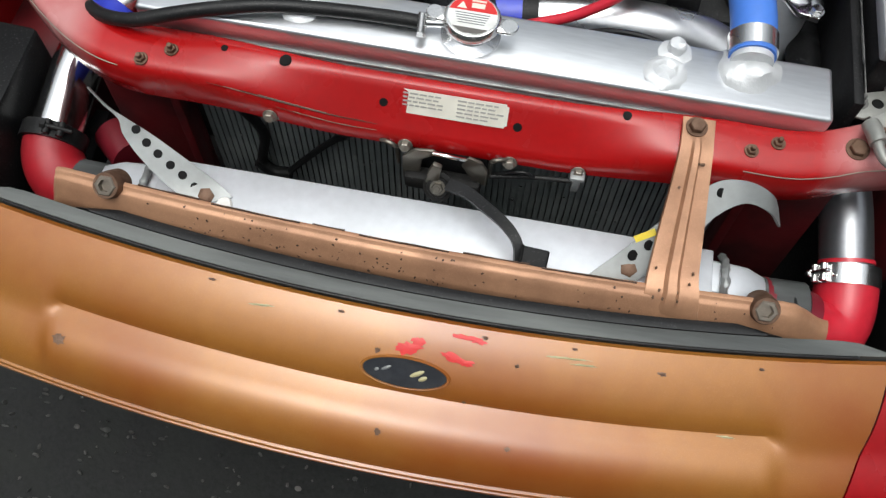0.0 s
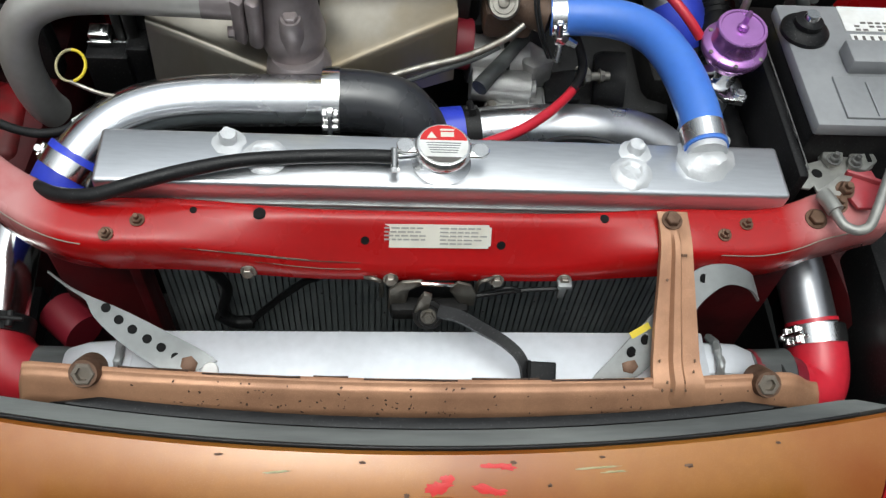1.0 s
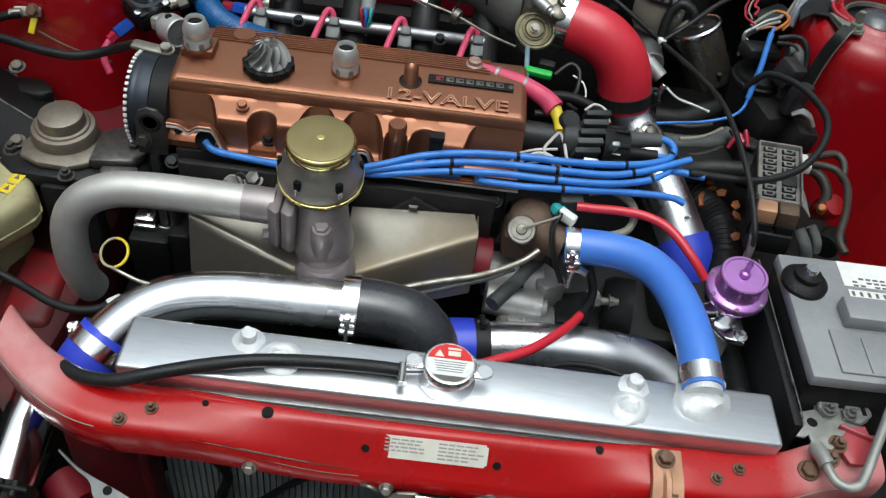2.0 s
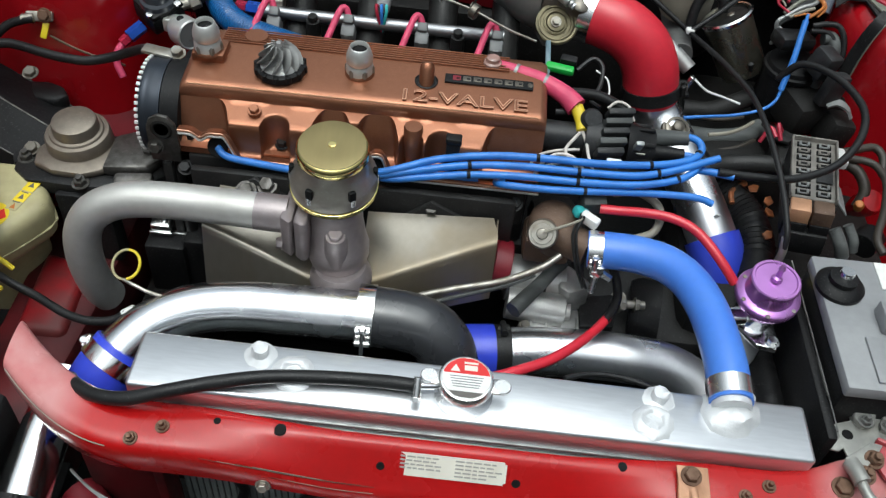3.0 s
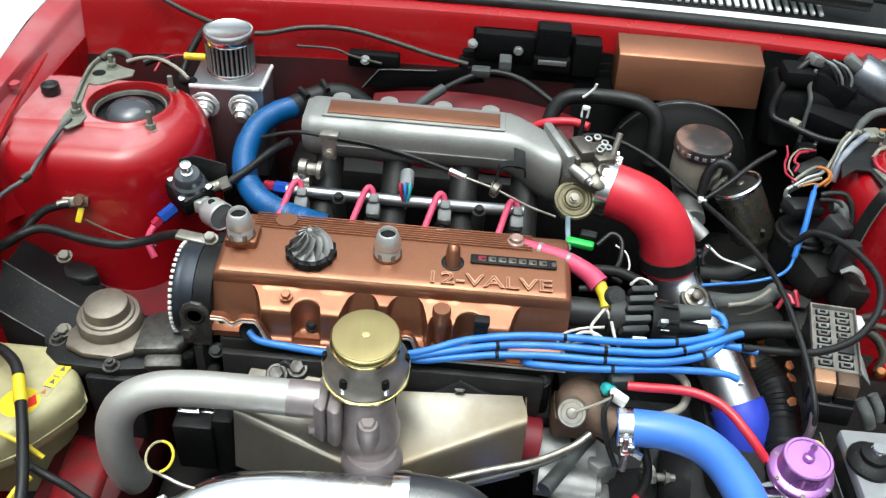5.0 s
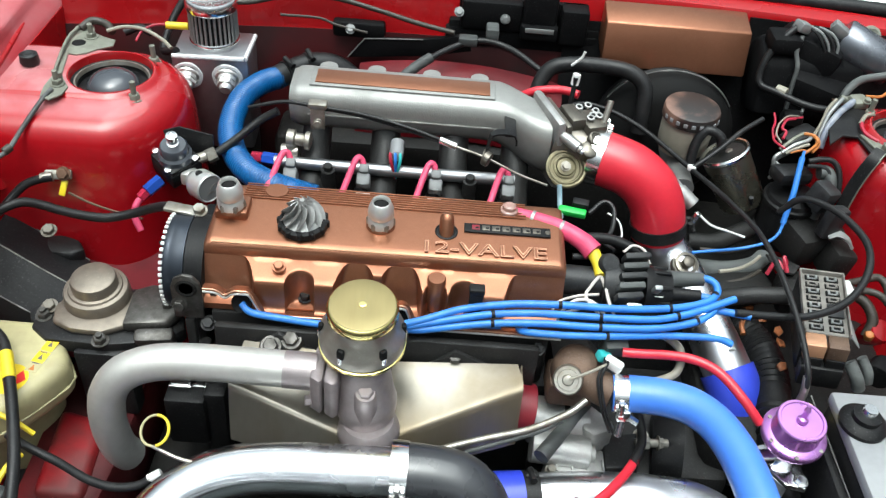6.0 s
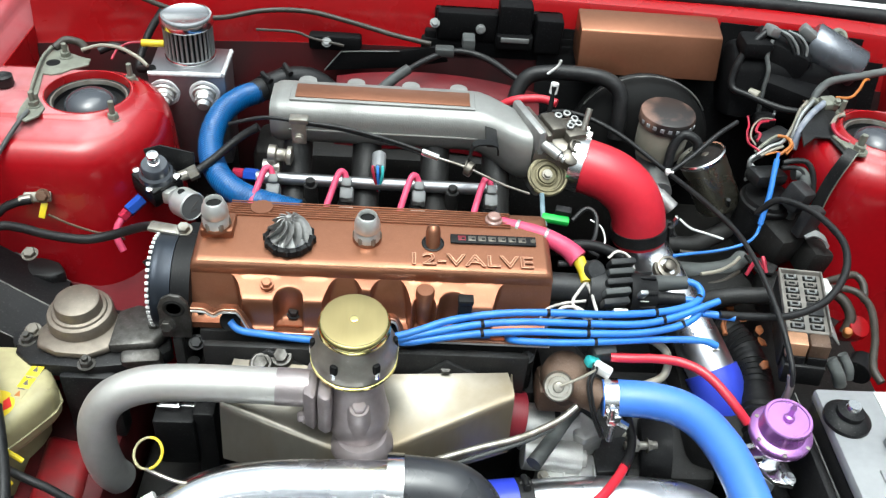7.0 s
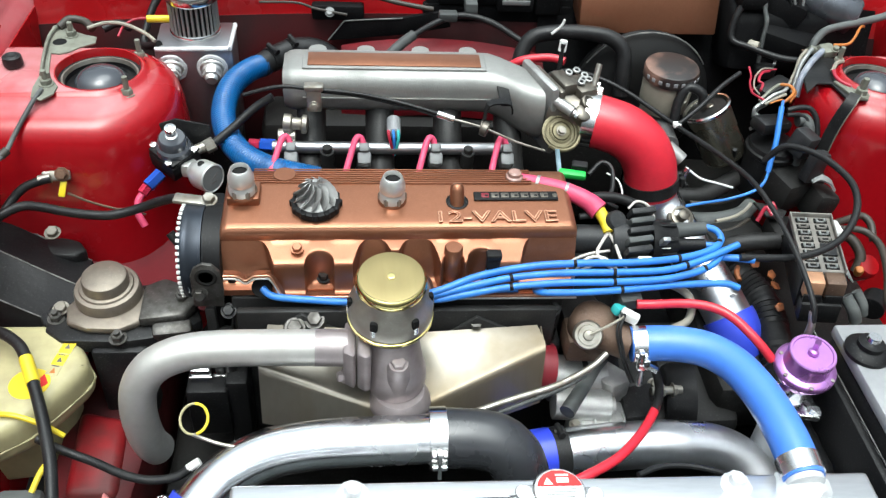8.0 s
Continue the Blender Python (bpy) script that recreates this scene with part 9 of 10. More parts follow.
# ---- right side looms and black canister ----
rl = thing("wire_bundle", (0.45, 1.19, 0.86), "tangle of red, orange and white wires with taped ends", "wiring")
for pts, r, c in (
        ([(0.416, 1.278, 0.900), (0.414, 1.259, 0.895), (0.405, 1.238, 0.895), (0.403, 1.218, 0.890), (0.407, 1.201, 0.892), (0.414, 1.195, 0.890)], 0.0022, "redwire"),
        ([(0.458, 1.272, 0.900), (0.435, 1.263, 0.902), (0.420, 1.255, 0.900), (0.412, 1.240, 0.897), (0.405, 1.220, 0.893)], 0.0020, "redwire"),
        ([(0.445, 1.266, 0.900), (0.427, 1.253, 0.904), (0.417, 1.236, 0.900), (0.422, 1.230, 0.898), (0.414, 1.215, 0.895)], 0.0026, "redwire"),
        ([(0.451, 1.269, 0.903), (0.431, 1.262, 0.906), (0.415, 1.246, 0.902), (0.407, 1.226, 0.896), (0.410, 1.206, 0.893)], 0.0016, "milk"),
        ([(0.410, 1.192, 0.885), (0.428, 1.198, 0.897), (0.445, 1.203, 0.902), (0.456, 1.216, 0.904)], 0.0038, "galv"),
        ([(0.408, 1.198, 0.887), (0.425, 1.207, 0.899), (0.440, 1.216, 0.904), (0.452, 1.222, 0.902)], 0.0034, "olive"),
        ([(0.414, 1.188, 0.887), (0.430, 1.190, 0.897), (0.446, 1.196, 0.900)], 0.0030, "milk"),
        ([(0.442, 1.215, 0.906), (0.454, 1.210, 0.907), (0.459, 1.200, 0.902), (0.448, 1.188, 0.898), (0.437, 1.183, 0.892)], 0.0030, "amber"),
        ([(0.446, 1.219, 0.905), (0.459, 1.211, 0.905), (0.462, 1.199, 0.899), (0.450, 1.186, 0.893)], 0.0024, "amber"),
        ([(0.417, 1.181, 0.893), (0.434, 1.186, 0.896), (0.443, 1.190, 0.893)], 0.0018, "amber"),
        ([(0.416, 1.197, 0.885), (0.402, 1.190, 0.880), (0.401, 1.187, 0.870), (0.409, 1.185, 0.860), (0.409, 1.184, 0.852), (0.398, 1.177, 0.850)], 0.0036, "galv"),
        ([(0.404, 1.191, 0.870), (0.412, 1.184, 0.865), (0.418, 1.182, 0.855)], 0.0030, "galv"),
        ([(0.420, 1.196, 0.884), (0.406, 1.194, 0.874), (0.404, 1.190, 0.862)], 0.0050, "oldrubber"),
        ([(0.469, 1.302, 0.905), (0.464, 1.294, 0.903), (0.460, 1.286, 0.900)], 0.0030, "galv")):
    part("wire", tube(pts, 0.8 * r, 8, 5), c, rl)
part("tape_block", [box((0.425, 1.172, 0.862), (0.060, 0.035, 0.022), 0.008, (0, 8, 20)), box((0.452, 1.250, 0.880), (0.060, 0.032, 0.018), 0.008, (0, -8, 30)), box((0.462, 1.318, 0.872), (0.034, 0.030, 0.020), 0.006, (0, 0, -10))], "rubber", rl, "taped wire block")
part("loom", tube([(0.68, 1.360, 0.962), (0.643, 1.345, 0.957), (0.595, 1.330, 0.953), (0.551, 1.325, 0.944), (0.529, 1.310, 0.935), (0.515, 1.291, 0.928)], 0.0062, 12), "oldrubber", rl, "dusty grey loom to the wing")
part("loom", tube([(0.525, 1.275, 0.932), (0.507, 1.257, 0.930), (0.491, 1.240, 0.926), (0.475, 1.221, 0.912), (0.468, 1.205, 0.890)], 0.0052, 10), "bluegrey", rl, "pale bluish grey loom")
part("loom", tube([(0.512, 1.284, 0.930), (0.501, 1.272, 0.926), (0.488, 1.258, 0.916), (0.478, 1.240, 0.902), (0.472, 1.226, 0.885)], 0.0036, 10), "galv", rl)
part("loom", tube([(0.506, 1.288, 0.926), (0.492, 1.274, 0.918), (0.482, 1.256, 0.906), (0.470, 1.240, 0.890)], 0.0030, 10), "milk", rl)
part("junction", [box((0.535, 1.280, 0.930), (0.026, 0.024, 0.014), 0.004, (8, 0, 15)), box((0.520, 1.290, 0.926), (0.020, 0.016, 0.012), 0.003, (0, 15, -20)), hexbolt((0.543, 1.272, 0.936), (0, -0.3, 1), 0.005, 0.005)], "olive", rl, "corroded wire junction")
part("earth_tag", prism([(0.508, 1.321), (0.522, 1.338), (0.538, 1.342), (0.535, 1.310), (0.511, 1.290)], 0.912, 0.916, bev=0.001), "brown", rl, "rusty brown earth tag")
part("thin_wire", tube([(0.546, 1.286, 0.937), (0.565, 1.280, 0.942), (0.582, 1.295, 0.947), (0.599, 1.318, 0.952), (0.612, 1.33, 0.948)], 0.0022, 7), "amber", rl)
part("sleeved_wire", tube([(0.540, 1.243, 0.932), (0.522, 1.224, 0.934), (0.514, 1.203, 0.932), (0.517, 1.186, 0.930), (0.528, 1.172, 0.929)], 0.0028, 8), "redwire", rl)
part("sleeved_wire", tube([(0.545, 1.243, 0.932), (0.529, 1.232, 0.935), (0.519, 1.218, 0.936), (0.514, 1.212, 0.932)], 0.0028, 8), "milk", rl)
bw = thing("blue_wire", (0.40, 1.12, 0.83), "bright blue wire run from sensor to the loom", "wire")
part("wire", tube([(0.280, 1.068, 0.785), (0.31, 1.072, 0.788), (0.346, 1.078, 0.790), (0.375, 1.082, 0.797), (0.391, 1.086, 0.803), (0.402, 1.094, 0.808), (0.408, 1.102, 0.815), (0.413, 1.115, 0.835), (0.419, 1.130, 0.859), (0.424, 1.150, 0.882), (0.430, 1.170, 0.905)], 0.0023, 10), "bluewire", bw)
part("taped_length", tube([(0.4095, 1.106, 0.821), (0.413, 1.115, 0.835), (0.419, 1.130, 0.859), (0.424, 1.150, 0.882), (0.428, 1.164, 0.898)], 0.0042, 10), "bluewire", bw)
kc = thing("charcoal_canister", (0.435, 1.165, 0.74), "round black plastic canister near the strut tower", "canister")
part("body", lathe([(0.036, -0.09), (0.038, -0.08), (0.038, -0.012), (0.035, -0.004), (0.02, 0), (0, 0)], (0.437, 1.166, 0.836), (0, -0.05, 1), 32), "plastic", kc, "black canister")
part("rim", lathe([(0.038, -0.02), (0.0405, -0.018), (0.0405, -0.012), (0.038, -0.010)], (0.437, 1.166, 0.836), (0, -0.05, 1), 32), "plastic", kc)
rg = thing("relay_cluster", (0.46, 1.11, 0.80), "cluster of black connectors and grimy hoses", "connector")
part("connector", [box((0.462, 1.132, 0.855), (0.03, 0.035, 0.04), 0.006, (10, 10, 30)), box((0.475, 1.10, 0.835), (0.03, 0.02, 0.05), 0.005, (0, 10, 20))], "trayplastic", rg, "dusty black connector")
part("hose", tube([(0.445, 1.175, 0.885), (0.463, 1.175, 0.890), (0.478, 1.172, 0.890), (0.487, 1.162, 0.880), (0.490, 1.150, 0.862), (0.488, 1.140, 0.845)], 0.0042, 12), "rubber", rg)
part("hose", tube([(0.441, 1.166, 0.882), (0.462, 1.167, 0.882), (0.474, 1.162, 0.876), (0.482, 1.150, 0.860), (0.486, 1.138, 0.842)], 0.0036, 10), "rubber", rg)
part("low_block", [box((0.36, 1.06, 0.73), (0.09, 0.05, 0.04), 0.01, (0, 0, 20)), box((0.44, 1.05, 0.74), (0.06, 0.05, 0.05), 0.01)], "grime", rg, "grimy dark block")
# Plain dark blocks added as black clutter over the red tower.
part("dark_block", [box((0.466, 1.130, 0.782), (0.085, 0.066, 0.060), 0.014, (8, 0, 24)), box((0.497, 1.090, 0.775), (0.040, 0.045, 0.050), 0.010, (0, 12, 10))], "grime", rg, "dark block filling in for black clutter")
part("pale_hose", tube([(0.462, 1.168, 0.872), (0.474, 1.168, 0.872), (0.479, 1.156, 0.862), (0.472, 1.145, 0.845), (0.466, 1.140, 0.830), (0.466, 1.140, 0.81)], (0.0105, 0.0085), 14), "oldrubber", rg, "dusty grey hose")
part("strap", strap([(0.470, 1.088, 0.818), (0.484, 1.090, 0.822), (0.498, 1.084, 0.818), (0.506, 1.076, 0.808)], (0.012, 0.010), 0.003, (0, 1, 0.3)), "galv", rg, "bent grey strap")
part("pink_strap", [tube([(0.385, 1.045, 0.775), (0.395, 1.052, 0.795), (0.402, 1.04, 0.79)], 0.003, 8), tube([(0.41, 1.04, 0.785), (0.405, 1.055, 0.80), (0.415, 1.06, 0.785)], 0.003, 8)], "redwire", rg, "small red straps")
part("dark_rail", [tube([(0.28, 1.02, 0.73), (0.36, 1.03, 0.745), (0.42, 1.03, 0.75)], 0.013, 12)], "iron", rg)
part("grey_wire", tube([(0.296, 0.996, 0.815), (0.322, 1.004, 0.815), (0.346, 1.022, 0.812), (0.366, 1.046, 0.806)], 0.0026, 8), "milk", rg)
for pts, r, c in (
        ([(0.296, 1.140, 0.748), (0.333, 1.138, 0.750), (0.370, 1.156, 0.755), (0.403, 1.175, 0.760)], 0.014, "iron"),
        ([(0.296, 1.094, 0.738), (0.340, 1.084, 0.745), (0.382, 1.092, 0.750), (0.405, 1.113, 0.750)], 0.0125, "oldrubber"),
        ([(0.300, 1.062, 0.742), (0.330, 1.052, 0.746), (0.362, 1.060, 0.748), (0.392, 1.080, 0.75)], 0.0035, "cable"),
        ([(0.310, 1.118, 0.752), (0.345, 1.112, 0.756), (0.380, 1.122, 0.758)], 0.0035, "cable")):
    part("low_hose", tube(pts, r, 12), c, rg, "grimy low hose")
part("cover_plate", prism([(0.396, 1.092), (0.418, 1.085), (0.440, 1.069), (0.427, 1.051), (0.404, 1.058)], 0.770, 0.775, bev=0.001), "iron", rg, "grimy grey cover plate")
part("brown_block", box((0.350, 1.056, 0.735), (0.032, 0.030, 0.022), 0.006, (0, 10, -10)), "brown", rg, "rust brown block")
gp = thing("green_connector", (0.10, 1.03, 0.84), "green two pin connector with looped wires", "connector")
part("plug", [box((0.093, 1.043, 0.860), (0.038, 0.012, 0.010), 0.003, (10, 0, -12))], "green", gp, "green plug")
part("cap", box((0.104, 1.052, 0.868), (0.022, 0.012, 0.010), 0.002, (10, 0, -12)), "plastic", gp)
part("wire_loop", tube([(0.115, 1.04, 0.862), (0.135, 1.055, 0.872), (0.148, 1.045, 0.868), (0.146, 1.02, 0.855), (0.135, 0.995, 0.85), (0.145, 0.98, 0.85)], 0.0032, 8), "rubber", gp)
part("wire_loop", tube([(0.14, 1.04, 0.865), (0.155, 1.03, 0.86), (0.158, 1.01, 0.852), (0.148, 1.0, 0.85)], 0.0012, 7), "white", gp)
part("strap", tube([(0.075, 1.075, 0.88), (0.077, 1.065, 0.865), (0.078, 1.045, 0.855), (0.075, 1.02, 0.868)], 0.0035, 8), "paleblue", gp)

# ---- left side: catch can, regulator, blue hose ----
cc = thing("catch_can", (-0.455, 1.34, 0.74), "welded aluminium oil catch can with a breather filter", "catch can")
part("can", box((-0.452, 1.338, 0.825), (0.116, 0.088, 0.165), 0.006, (0, 0, 3)), "can", cc, "welded aluminium can")
part("weld_seam", [tube([(-0.506 + 0.108 * k / 26, 1.2925 + 0.0055 * k / 26 + 0.0006 * math.sin(2.3 * k), 0.9055) for k in range(27)], 0.0036, 8, 1), tube([(-0.396 + 0.0008 * math.sin(2.1 * k), 1.298 + 0.080 * k / 20, 0.9055) for k in range(21)], 0.0034, 8, 1)], "weld", cc, "rippled weld bead")
part("filter_band", [lathe([(0.037, 0), (0.0385, 0.002), (0.0385, 0.008), (0.037, 0.010)], (-0.452, 1.345, 0.9075), seg=40)], "chrome", cc, "chrome filter band")
part("filter_core", lathe([(0.0338, 0.008), (0.0338, 0.058), (0, 0.058)], (-0.452, 1.345, 0.9075), seg=40), "black", cc, "dark filter mesh")
for k in range(30):
    a = radians(12 * k)
    part("filter_rib", cyl((-0.452 + 0.0354 * math.cos(a), 1.345 + 0.0354 * math.sin(a), 0.9155), (-0.452 + 0.0354 * math.cos(a), 1.345 + 0.0354 * math.sin(a), 0.967), 0.0019, seg=6, bev=0), "galv", cc)
part("filter_top", lathe([(0.0375, 0.056), (0.0395, 0.059), (0.0395, 0.070), (0.0375, 0.073), (0.0345, 0.0735), (0.0315, 0.0715), (0, 0.072)], (-0.452, 1.345, 0.9075), seg=44), "chrome", cc, "chrome filter lid")
for x in (-0.485, -0.425):
    part("port", [lathe([(0.019, 0), (0.018, 0.003), (0.0145, 0.004), (0.014, 0.010), (0.010, 0.012), (0.010, 0.022), (0.008, 0.026), (0, 0.026)], (x, 1.2935 + 0.05 * (x + 0.452), 0.874), (0.05, -1, -0.35), 22), lathe([(0.014, 0.008), (0.014, 0.017), (0.010, 0.018)], (x, 1.2935, 0.874), (0.05, -1, -0.35), 6)], "fitting", cc, "plated threaded port")
for x in (-0.485, -0.425):
    bm = lathe([(0.0235, 0.0), (0.0225, 0.0022), (0.019, 0.0032), (0.017, 0.001)], (x, 1.2938 + 0.05 * (x + 0.452), 0.874), (0.05, -1, -0.05), 26, False)
    for v in bm.verts:
        v.co += 0.0012 * noise.noise_vector(v.co * 260)
    part("port_weld", bm, "weld", cc, "rough weld ring")
part("lower_block", box((-0.452, 1.34, 0.70), (0.11, 0.06, 0.12), 0.004), "blacksteel", cc)
part("drain_hose", tube([(-0.50, 1.30, 0.91), (-0.53, 1.33, 0.895), (-0.52, 1.37, 0.93), (-0.50, 1.395, 0.96)], 0.006, 10), "rubber", cc)
vn = thing("breather_hose", (-0.38, 1.2, 0.84), "thick blue wrapped breather hose with a black end", "hose")
part("blue_wrap", tube([(-0.348, 1.320, 0.868), (-0.370, 1.292, 0.872), (-0.390, 1.255, 0.870), (-0.398, 1.212, 0.862), (-0.394, 1.168, 0.855), (-0.378, 1.126, 0.850), (-0.352, 1.093, 0.847), (-0.318, 1.072, 0.845), (-0.282, 1.062, 0.842), (-0.255, 1.058, 0.838)], 0.0176, 20, 44, 0.0004, 96), "bluetape", vn, "blue wrapped hose with fine rings")
part("black_end", tube([(-0.356, 1.312, 0.868), (-0.33, 1.338, 0.872), (-0.30, 1.357, 0.875), (-0.265, 1.365, 0.868), (-0.235, 1.36, 0.845), (-0.22, 1.345, 0.81)], 0.0185, 18), "rubber", vn, "black rubber end")
part("clip", [band((-0.307, 1.353, 0.875), (0.8, 0.5, 0.05), 0.019, 0.010, screw=(0, -0.3, 1)), band((-0.338, 1.330, 0.871), (0.7, 0.7, 0.05), 0.0188, 0.010, screw=(0, -0.3, 1))], "blacksteel", vn)
rg2 = thing("fuel_regulator", (-0.455, 1.09, 0.80), "black fuel pressure regulator with a chrome adjuster", "regulator")
ra = V(0.05, -0.25, 1).normalized()
rc = V(-0.452, 1.093, 0.862)
part("body", [placed(box((0, 0, -0.016), (0.050, 0.050, 0.026), 0.004), Matrix.Translation(rc) @ turn_to(ra) @ pose(0, 0, 0, 0, 0, 38)), placed(box((0, 0, 0.0), (0.048, 0.048, 0.006), 0.002), Matrix.Translation(rc) @ turn_to(ra) @ pose(0, 0, 0, 0, 0, 38))], "plastic", rg2, "black square body")
part("dome", lathe([(0.024, 0.002), (0.023, 0.010), (0.0195, 0.013), (0.0185, 0.024), (0.0165, 0.026), (0, 0.026)], rc, ra, 32), "glassy", rg2, "black turned dome")
part("adjuster", lathe([(0.0085, 0.026), (0.0085, 0.030), (0.0065, 0.031), (0.0065, 0.038), (0.0075, 0.039), (0.0075, 0.044), (0.003, 0.045), (0, 0.043)], rc, ra, 20), "chrome", rg2, "chrome adjuster screw")
for k in range(4):
    a = radians(90 * k + 83)
    part("screw", lathe([(0.0045, 0), (0.0045, 0.003), (0, 0.0035)], rc + V(0.028 * math.cos(a), 0.028 * math.sin(a), 0.003 + 0.007 * math.sin(a)), ra, 12), "chrome", rg2)
part("bracket", [prism([(-0.505, 0.84), (-0.405, 0.835), (-0.405, 0.885), (-0.45, 0.895), (-0.505, 0.875)], 1.118, 1.121, "xz", 0.001)], "blacksteel", rg2, "black steel bracket")
part("inlet", [cyl((-0.470, 1.074, 0.836), (-0.486, 1.056, 0.827), 0.0092, seg=6)], "bluean", rg2, "blue anodised inlet")
part("inlet_nut", [cyl((-0.486, 1.056, 0.827), (-0.493, 1.047, 0.821), 0.0076, seg=6)], "redan", rg2, "red anodised nut")
part("red_line", tube([(-0.493, 1.047, 0.821), (-0.498, 1.038, 0.813), (-0.498, 1.030, 0.800), (-0.490, 1.022, 0.785)], 0.0048, 10), "pinktape", rg2)
part("outlet", [cyl((-0.428, 1.10, 0.855), (-0.408, 1.108, 0.86), 0.0075), cyl((-0.412, 1.104, 0.858), (-0.40, 1.11, 0.862), 0.010, seg=6)], "zinc", rg2)
part("gauge", [lathe([(0, -0.036), (0.012, -0.036), (0.0150, -0.030), (0.0190, -0.024), (0.0205, -0.020), (0.0205, 0.002), (0.019, 0.0035), (0.0175, 0.0025)], (-0.3980, 1.050, 0.846), (0.80, -0.65, 0.11), 32, False), box((-0.432, 1.078, 0.842), (0.02, 0.02, 0.02), 0.004)], "fitting", rg2, "small round pressure gauge")
part("gauge_face", lathe([(0.0178, 0.0022), (0, 0.0026)], (-0.3980, 1.050, 0.846), (0.80, -0.65, 0.11), 32), "injector", rg2, "grey gauge face")
part("gauge_needle", placed(merged([box((0.004, 0.002, 0.0032), (0.014, 0.0012, 0.0005), 0, (0, 0, 30)), box((0, -0.006, 0.0031), (0.010, 0.002, 0.0004), 0)]), Matrix.Translation((-0.3980, 1.050, 0.846)) @ turn_to((0.80, -0.65, 0.11))), "ink", rg2)
part("gauge_vent", lathe([(0, 0.0008), (0.0042, 0.0008), (0.005, 0)], (-0.4105, 1.056, 0.865), (0.1, -0.35, 0.95), 14), "black", rg2)
part("hose", tube([(-0.40, 1.11, 0.862), (-0.375, 1.13, 0.875), (-0.345, 1.15, 0.895), (-0.32, 1.155, 0.91)], 0.006, 10), "rubber", rg2)

# ---- left side: washer bottle, looms, earth straps ----
wb = thing("coolant_bottle", (-0.59, 0.80, 0.55), "aged cream plastic bottle with yellow warning labels", "bottle")
TOP = [(-0.70, 0.905), (-0.594, 0.904), (-0.556, 0.875), (-0.535, 0.841), (-0.537, 0.822), (-0.560, 0.785), (-0.588, 0.745), (-0.62, 0.722), (-0.70, 0.715)]
part("bottle", prism(TOP, 0.662, 0.722, bev=0.016, seg=4), "cream", wb, "aged cream bottle top")
part("lower_bottle", prism([(-0.70, 0.895), (-0.60, 0.895), (-0.57, 0.865), (-0.575, 0.83), (-0.61, 0.79), (-0.70, 0.78)], 0.54, 0.668, bev=0.012, seg=3), "cream", wb, "grimy lower half of the bottle")
part("seam", prism([(x + 0.0015 * (1 if x > -0.65 else -1), y) for x, y in TOP], 0.684, 0.687, bev=0.001), "cream", wb)
for k, (x, y, w) in enumerate(((-0.5655, 0.860, 0.023), (-0.5700, 0.838, 0.018), (-0.5735, 0.820, 0.014))):
    part("label", box((x, y, 0.7222), (0.0155, w, 0.0012), 0.0005, (0, 0, -12)), "yellow" if k < 2 else "cream", wb, "yellow warning sticker")
    part("label_print", prism([(x - 0.0035, y - 0.004), (x + 0.0035, y - 0.005), (x + 0.0005, y + 0.0045)], 0.7229, 0.7234, bev=0), "amber" if k == 2 else "ink", wb)
    part("label_print", box((x + 0.001, y + 0.0072, 0.7230), (0.009, 0.0014, 0.0006), 0.0, (0, 0, -12)), "ink", wb)
part("round_label", lathe([(0.024, 0), (0.024, 0.0008), (0, 0.001)], (-0.596, 0.800, 0.7218), seg=28), "yellow", wb, "round yellow sticker")
part("round_print", prism([(-0.584, 0.790), (-0.574, 0.800), (-0.582, 0.814), (-0.589, 0.803)], 0.7226, 0.7232, bev=0), "redprint", wb, "red warning sign")
lh = thing("battery_lead", (-0.6, 0.75, 0.7), "thick black cable with yellow tape over the bottle", "cable")
part("cable", tube([(-0.68, 0.872, 0.735), (-0.645, 0.862, 0.748), (-0.616, 0.842, 0.750), (-0.600, 0.820, 0.748), (-0.589, 0.797, 0.745), (-0.576, 0.770, 0.740), (-0.565, 0.745, 0.735), (-0.552, 0.712, 0.727), (-0.543, 0.685, 0.718), (-0.535, 0.645, 0.70)], 0.0072, 12), "rubber", lh)
part("yellow_tape", tube([(-0.599, 0.818, 0.748), (-0.589, 0.797, 0.745), (-0.582, 0.783, 0.7425)], 0.0082, 12, 2), "yellow", lh)
part("yellow_tie", tube([(-0.64, 0.755, 0.722), (-0.60, 0.748, 0.728), (-0.565, 0.742, 0.715), (-0.545, 0.738, 0.70)], 0.0032, 8), "yellow", lh)
part("yellow_tie", tube([(-0.553, 0.715, 0.69), (-0.56, 0.695, 0.695), (-0.568, 0.672, 0.685)], 0.0035, 8), "yellow", lh)
part("small_loom", tube([(-0.575, 0.735, 0.70), (-0.55, 0.724, 0.695), (-0.528, 0.717, 0.690), (-0.507, 0.709, 0.688), (-0.471, 0.691, 0.688), (-0.442, 0.682, 0.689), (-0.417, 0.681, 0.692), (-0.402, 0.684, 0.696), (-0.392, 0.690, 0.702)], 0.0052, 10), "rubber", lh)
part("white_joint", [cyl((-0.396, 0.688, 0.700), (-0.382, 0.694, 0.706), 0.0052)], "white", lh)
part("foot_block", [box((-0.585, 0.66, 0.66), (0.05, 0.05, 0.03), 0.006), box((-0.60, 0.63, 0.68), (0.03, 0.03, 0.02), 0.004)], "oldrubber", lh)
dk = thing("dipstick", (-0.36, 0.70, 0.72), "dipstick with a yellow looped handle", "dipstick")
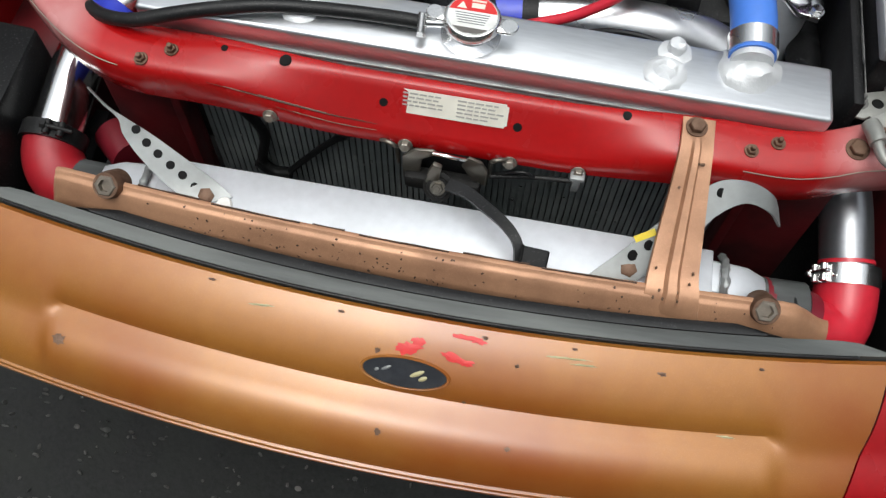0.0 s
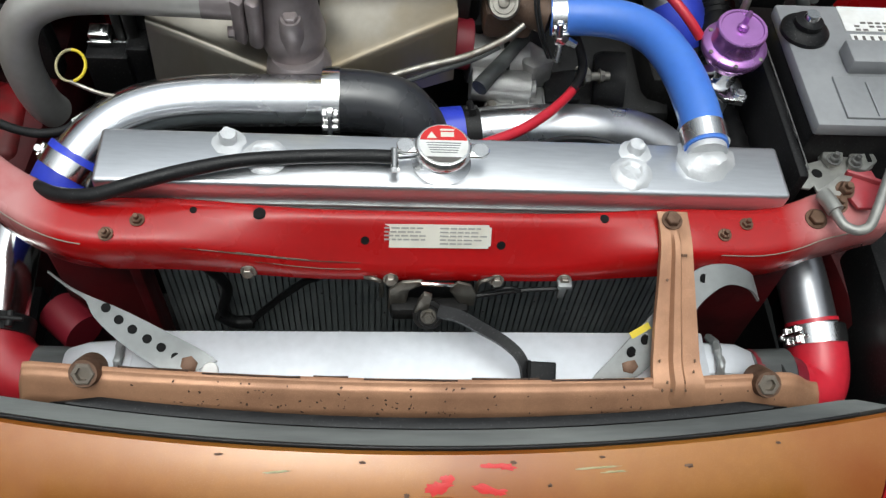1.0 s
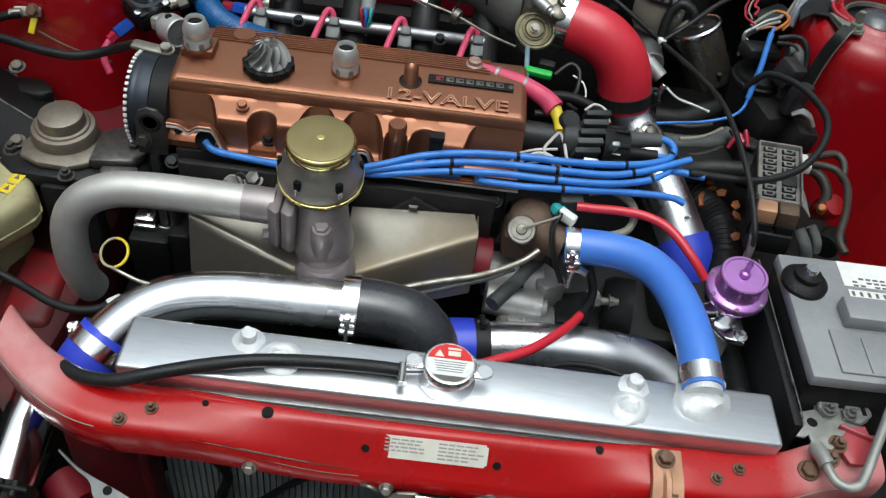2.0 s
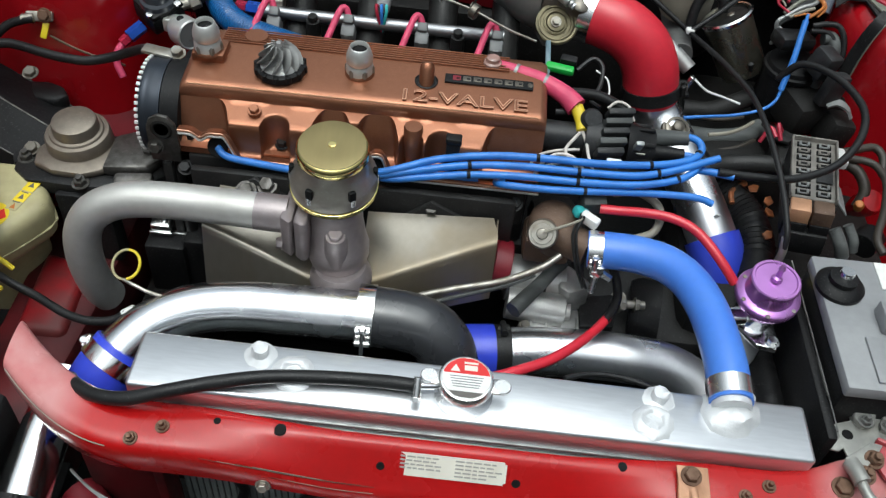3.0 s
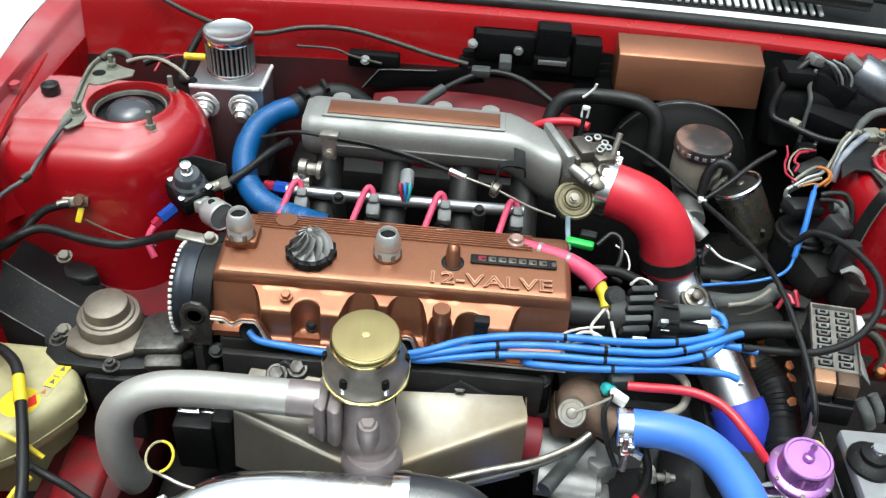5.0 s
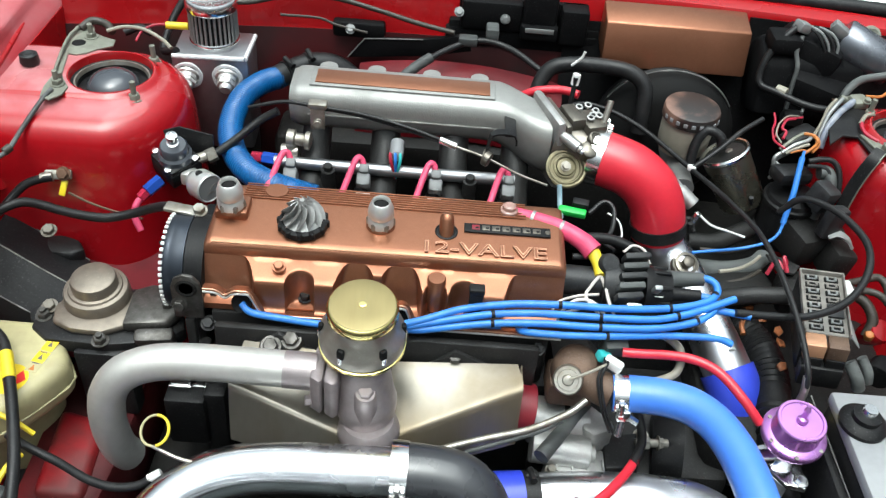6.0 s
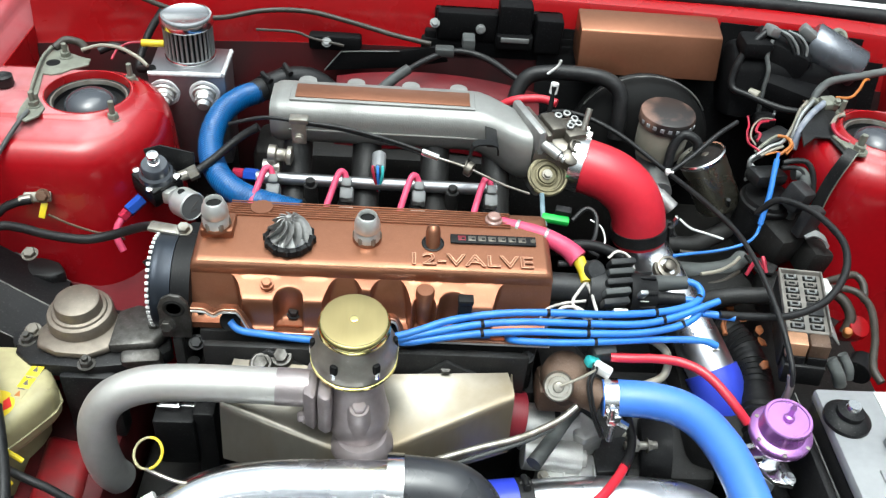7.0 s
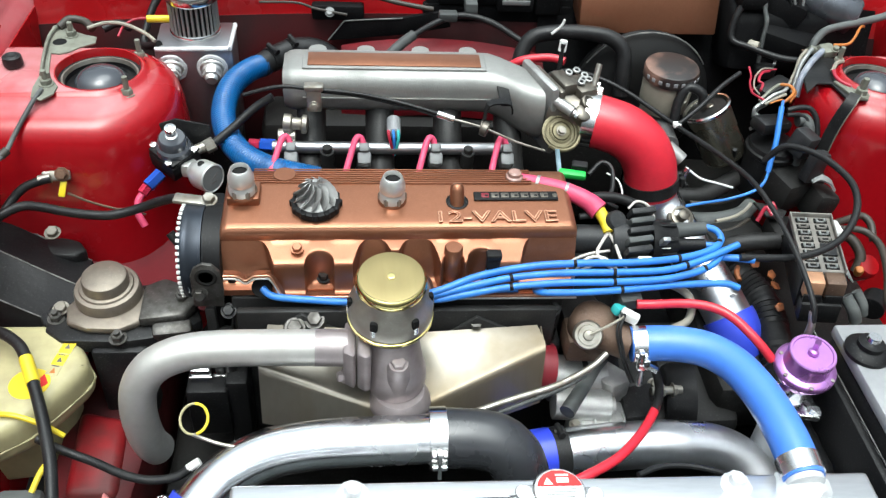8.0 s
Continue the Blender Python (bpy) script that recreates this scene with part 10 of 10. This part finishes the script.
loop = [V(-0.3805 + 0.0150 * math.cos(radians(a)), 0.699 + 0.0150 * math.sin(radians(a)), 0.777 + 0.0080 * math.sin(radians(a))) for a in range(-75, 271, 15)]
part("handle", tube(loop[:12], 0.0017, 8, 2), "yellow", dk, "yellow wire loop")
part("handle_bare", tube(loop[11:], 0.0015, 8, 2), "cream", dk, "bare worn half of the loop")
part("stem", tube([loop[-1], (-0.368, 0.682, 0.763), (-0.345, 0.676, 0.759), (-0.30, 0.670, 0.757), (-0.25, 0.672, 0.755)], 0.0022, 8), "zinc", dk)
al = thing("alternator_box", (-0.40, 0.86, 0.55), "black module with a bright steel clip beside the dump pipe", "module")
part("body", [box((-0.40, 0.858, 0.612), (0.055, 0.045, 0.09), 0.006), box((-0.362, 0.868, 0.60), (0.03, 0.05, 0.13), 0.006)], "plastic", al)
part("clip", [box((-0.408, 0.866, 0.668), (0.026, 0.020, 0.022), 0.003, (8, 0, 0)), box((-0.408, 0.8555, 0.6635), (0.030, 0.003, 0.006), 0.001, (8, 0, 0)), box((-0.384, 0.862, 0.660), (0.020, 0.006, 0.005), 0.001)], "chrome", al, "bright steel clip")
wl1 = thing("earth_strap", (-0.55, 1.03, 0.80), "black earth cable bolted to the red strut tower", "cable")
part("cable", tube([(-0.72, 0.985, 0.785), (-0.69, 0.998, 0.800), (-0.669, 1.010, 0.812), (-0.655, 1.028, 0.826), (-0.640, 1.038, 0.838), (-0.620, 1.043, 0.845), (-0.606, 1.046, 0.847)], 0.0058, 12), "rubber", wl1)
part("lug", [box((-0.600, 1.051, 0.848), (0.036, 0.014, 0.006), 0.003, (55, 0, 8)), cyl((-0.622, 1.044, 0.845), (-0.606, 1.048, 0.847), 0.0068)], "zinc", wl1, "dirty ring terminal")
part("lug_bolt", hexbolt((-0.592, 1.050, 0.851), (0, -0.85, 0.5), 0.0072, 0.006), "rust", wl1)
part("yellow_tag", box((-0.593, 1.042, 0.833), (0.0085, 0.003, 0.022), 0.0012, (-30, 14, 0)), "yellow", wl1, "yellow tag")
part("thin_wire", tube([(-0.589, 1.044, 0.824), (-0.56, 1.040, 0.812), (-0.53, 1.040, 0.801), (-0.511, 1.042, 0.797), (-0.490, 1.035, 0.795)], 0.0017, 7), "brown", wl1)
wl2 = thing("wing_loom", (-0.55, 1.0, 0.80), "thick black loom crossing to the cam cover", "wiring")
part("loom", tube([(-0.70, 0.985, 0.80), (-0.662, 1.000, 0.822), (-0.640, 1.013, 0.826), (-0.616, 1.011, 0.827), (-0.581, 1.002, 0.826), (-0.550, 0.996, 0.826), (-0.520, 0.994, 0.827), (-0.490, 0.998, 0.833), (-0.462, 0.996, 0.846), (-0.440, 0.986, 0.860), (-0.425, 0.977, 0.868)], 0.0062, 12), "rubber", wl2)
part("terminal", [box((-0.408, 0.972, 0.869), (0.050, 0.018, 0.006), 0.003, (0, 4, -6)), hexbolt((-0.388, 0.969, 0.871), (0, -0.2, 1), 0.008, 0.007)], "zinc", wl2, "dirty lug bolted over the pulley")
part("second_loom", tube([(-0.45, 0.99, 0.80), (-0.435, 0.98, 0.78), (-0.42, 0.96, 0.75)], 0.006, 10), "rubber", wl2)
wl3 = thing("tower_wire", (-0.65, 1.1, 0.93), "grey wire clipped over the tower shelf", "wire")
part("pink_wire", tube([(-0.595, 1.285, 0.942), (-0.57, 1.297, 0.945), (-0.54, 1.292, 0.945), (-0.51, 1.275, 0.94), (-0.495, 1.262, 0.935)], 0.0028, 8), "milk", wl3)
part("red_wire", tube([(-0.55, 1.275, 0.935), (-0.545, 1.295, 0.942), (-0.53, 1.308, 0.946), (-0.505, 1.315, 0.945)], 0.0018, 7), "redwire", wl3)
part("yellow_tag", cyl((-0.515, 1.312, 0.945), (-0.483, 1.318, 0.943), 0.0055), "yellow", wl3, "yellow sleeve")
part("ground_eye", [tube([(-0.585, 1.325, 0.92), (-0.565, 1.335, 0.925), (-0.545, 1.33, 0.92)], 0.006, 10)], "rubber", wl3)
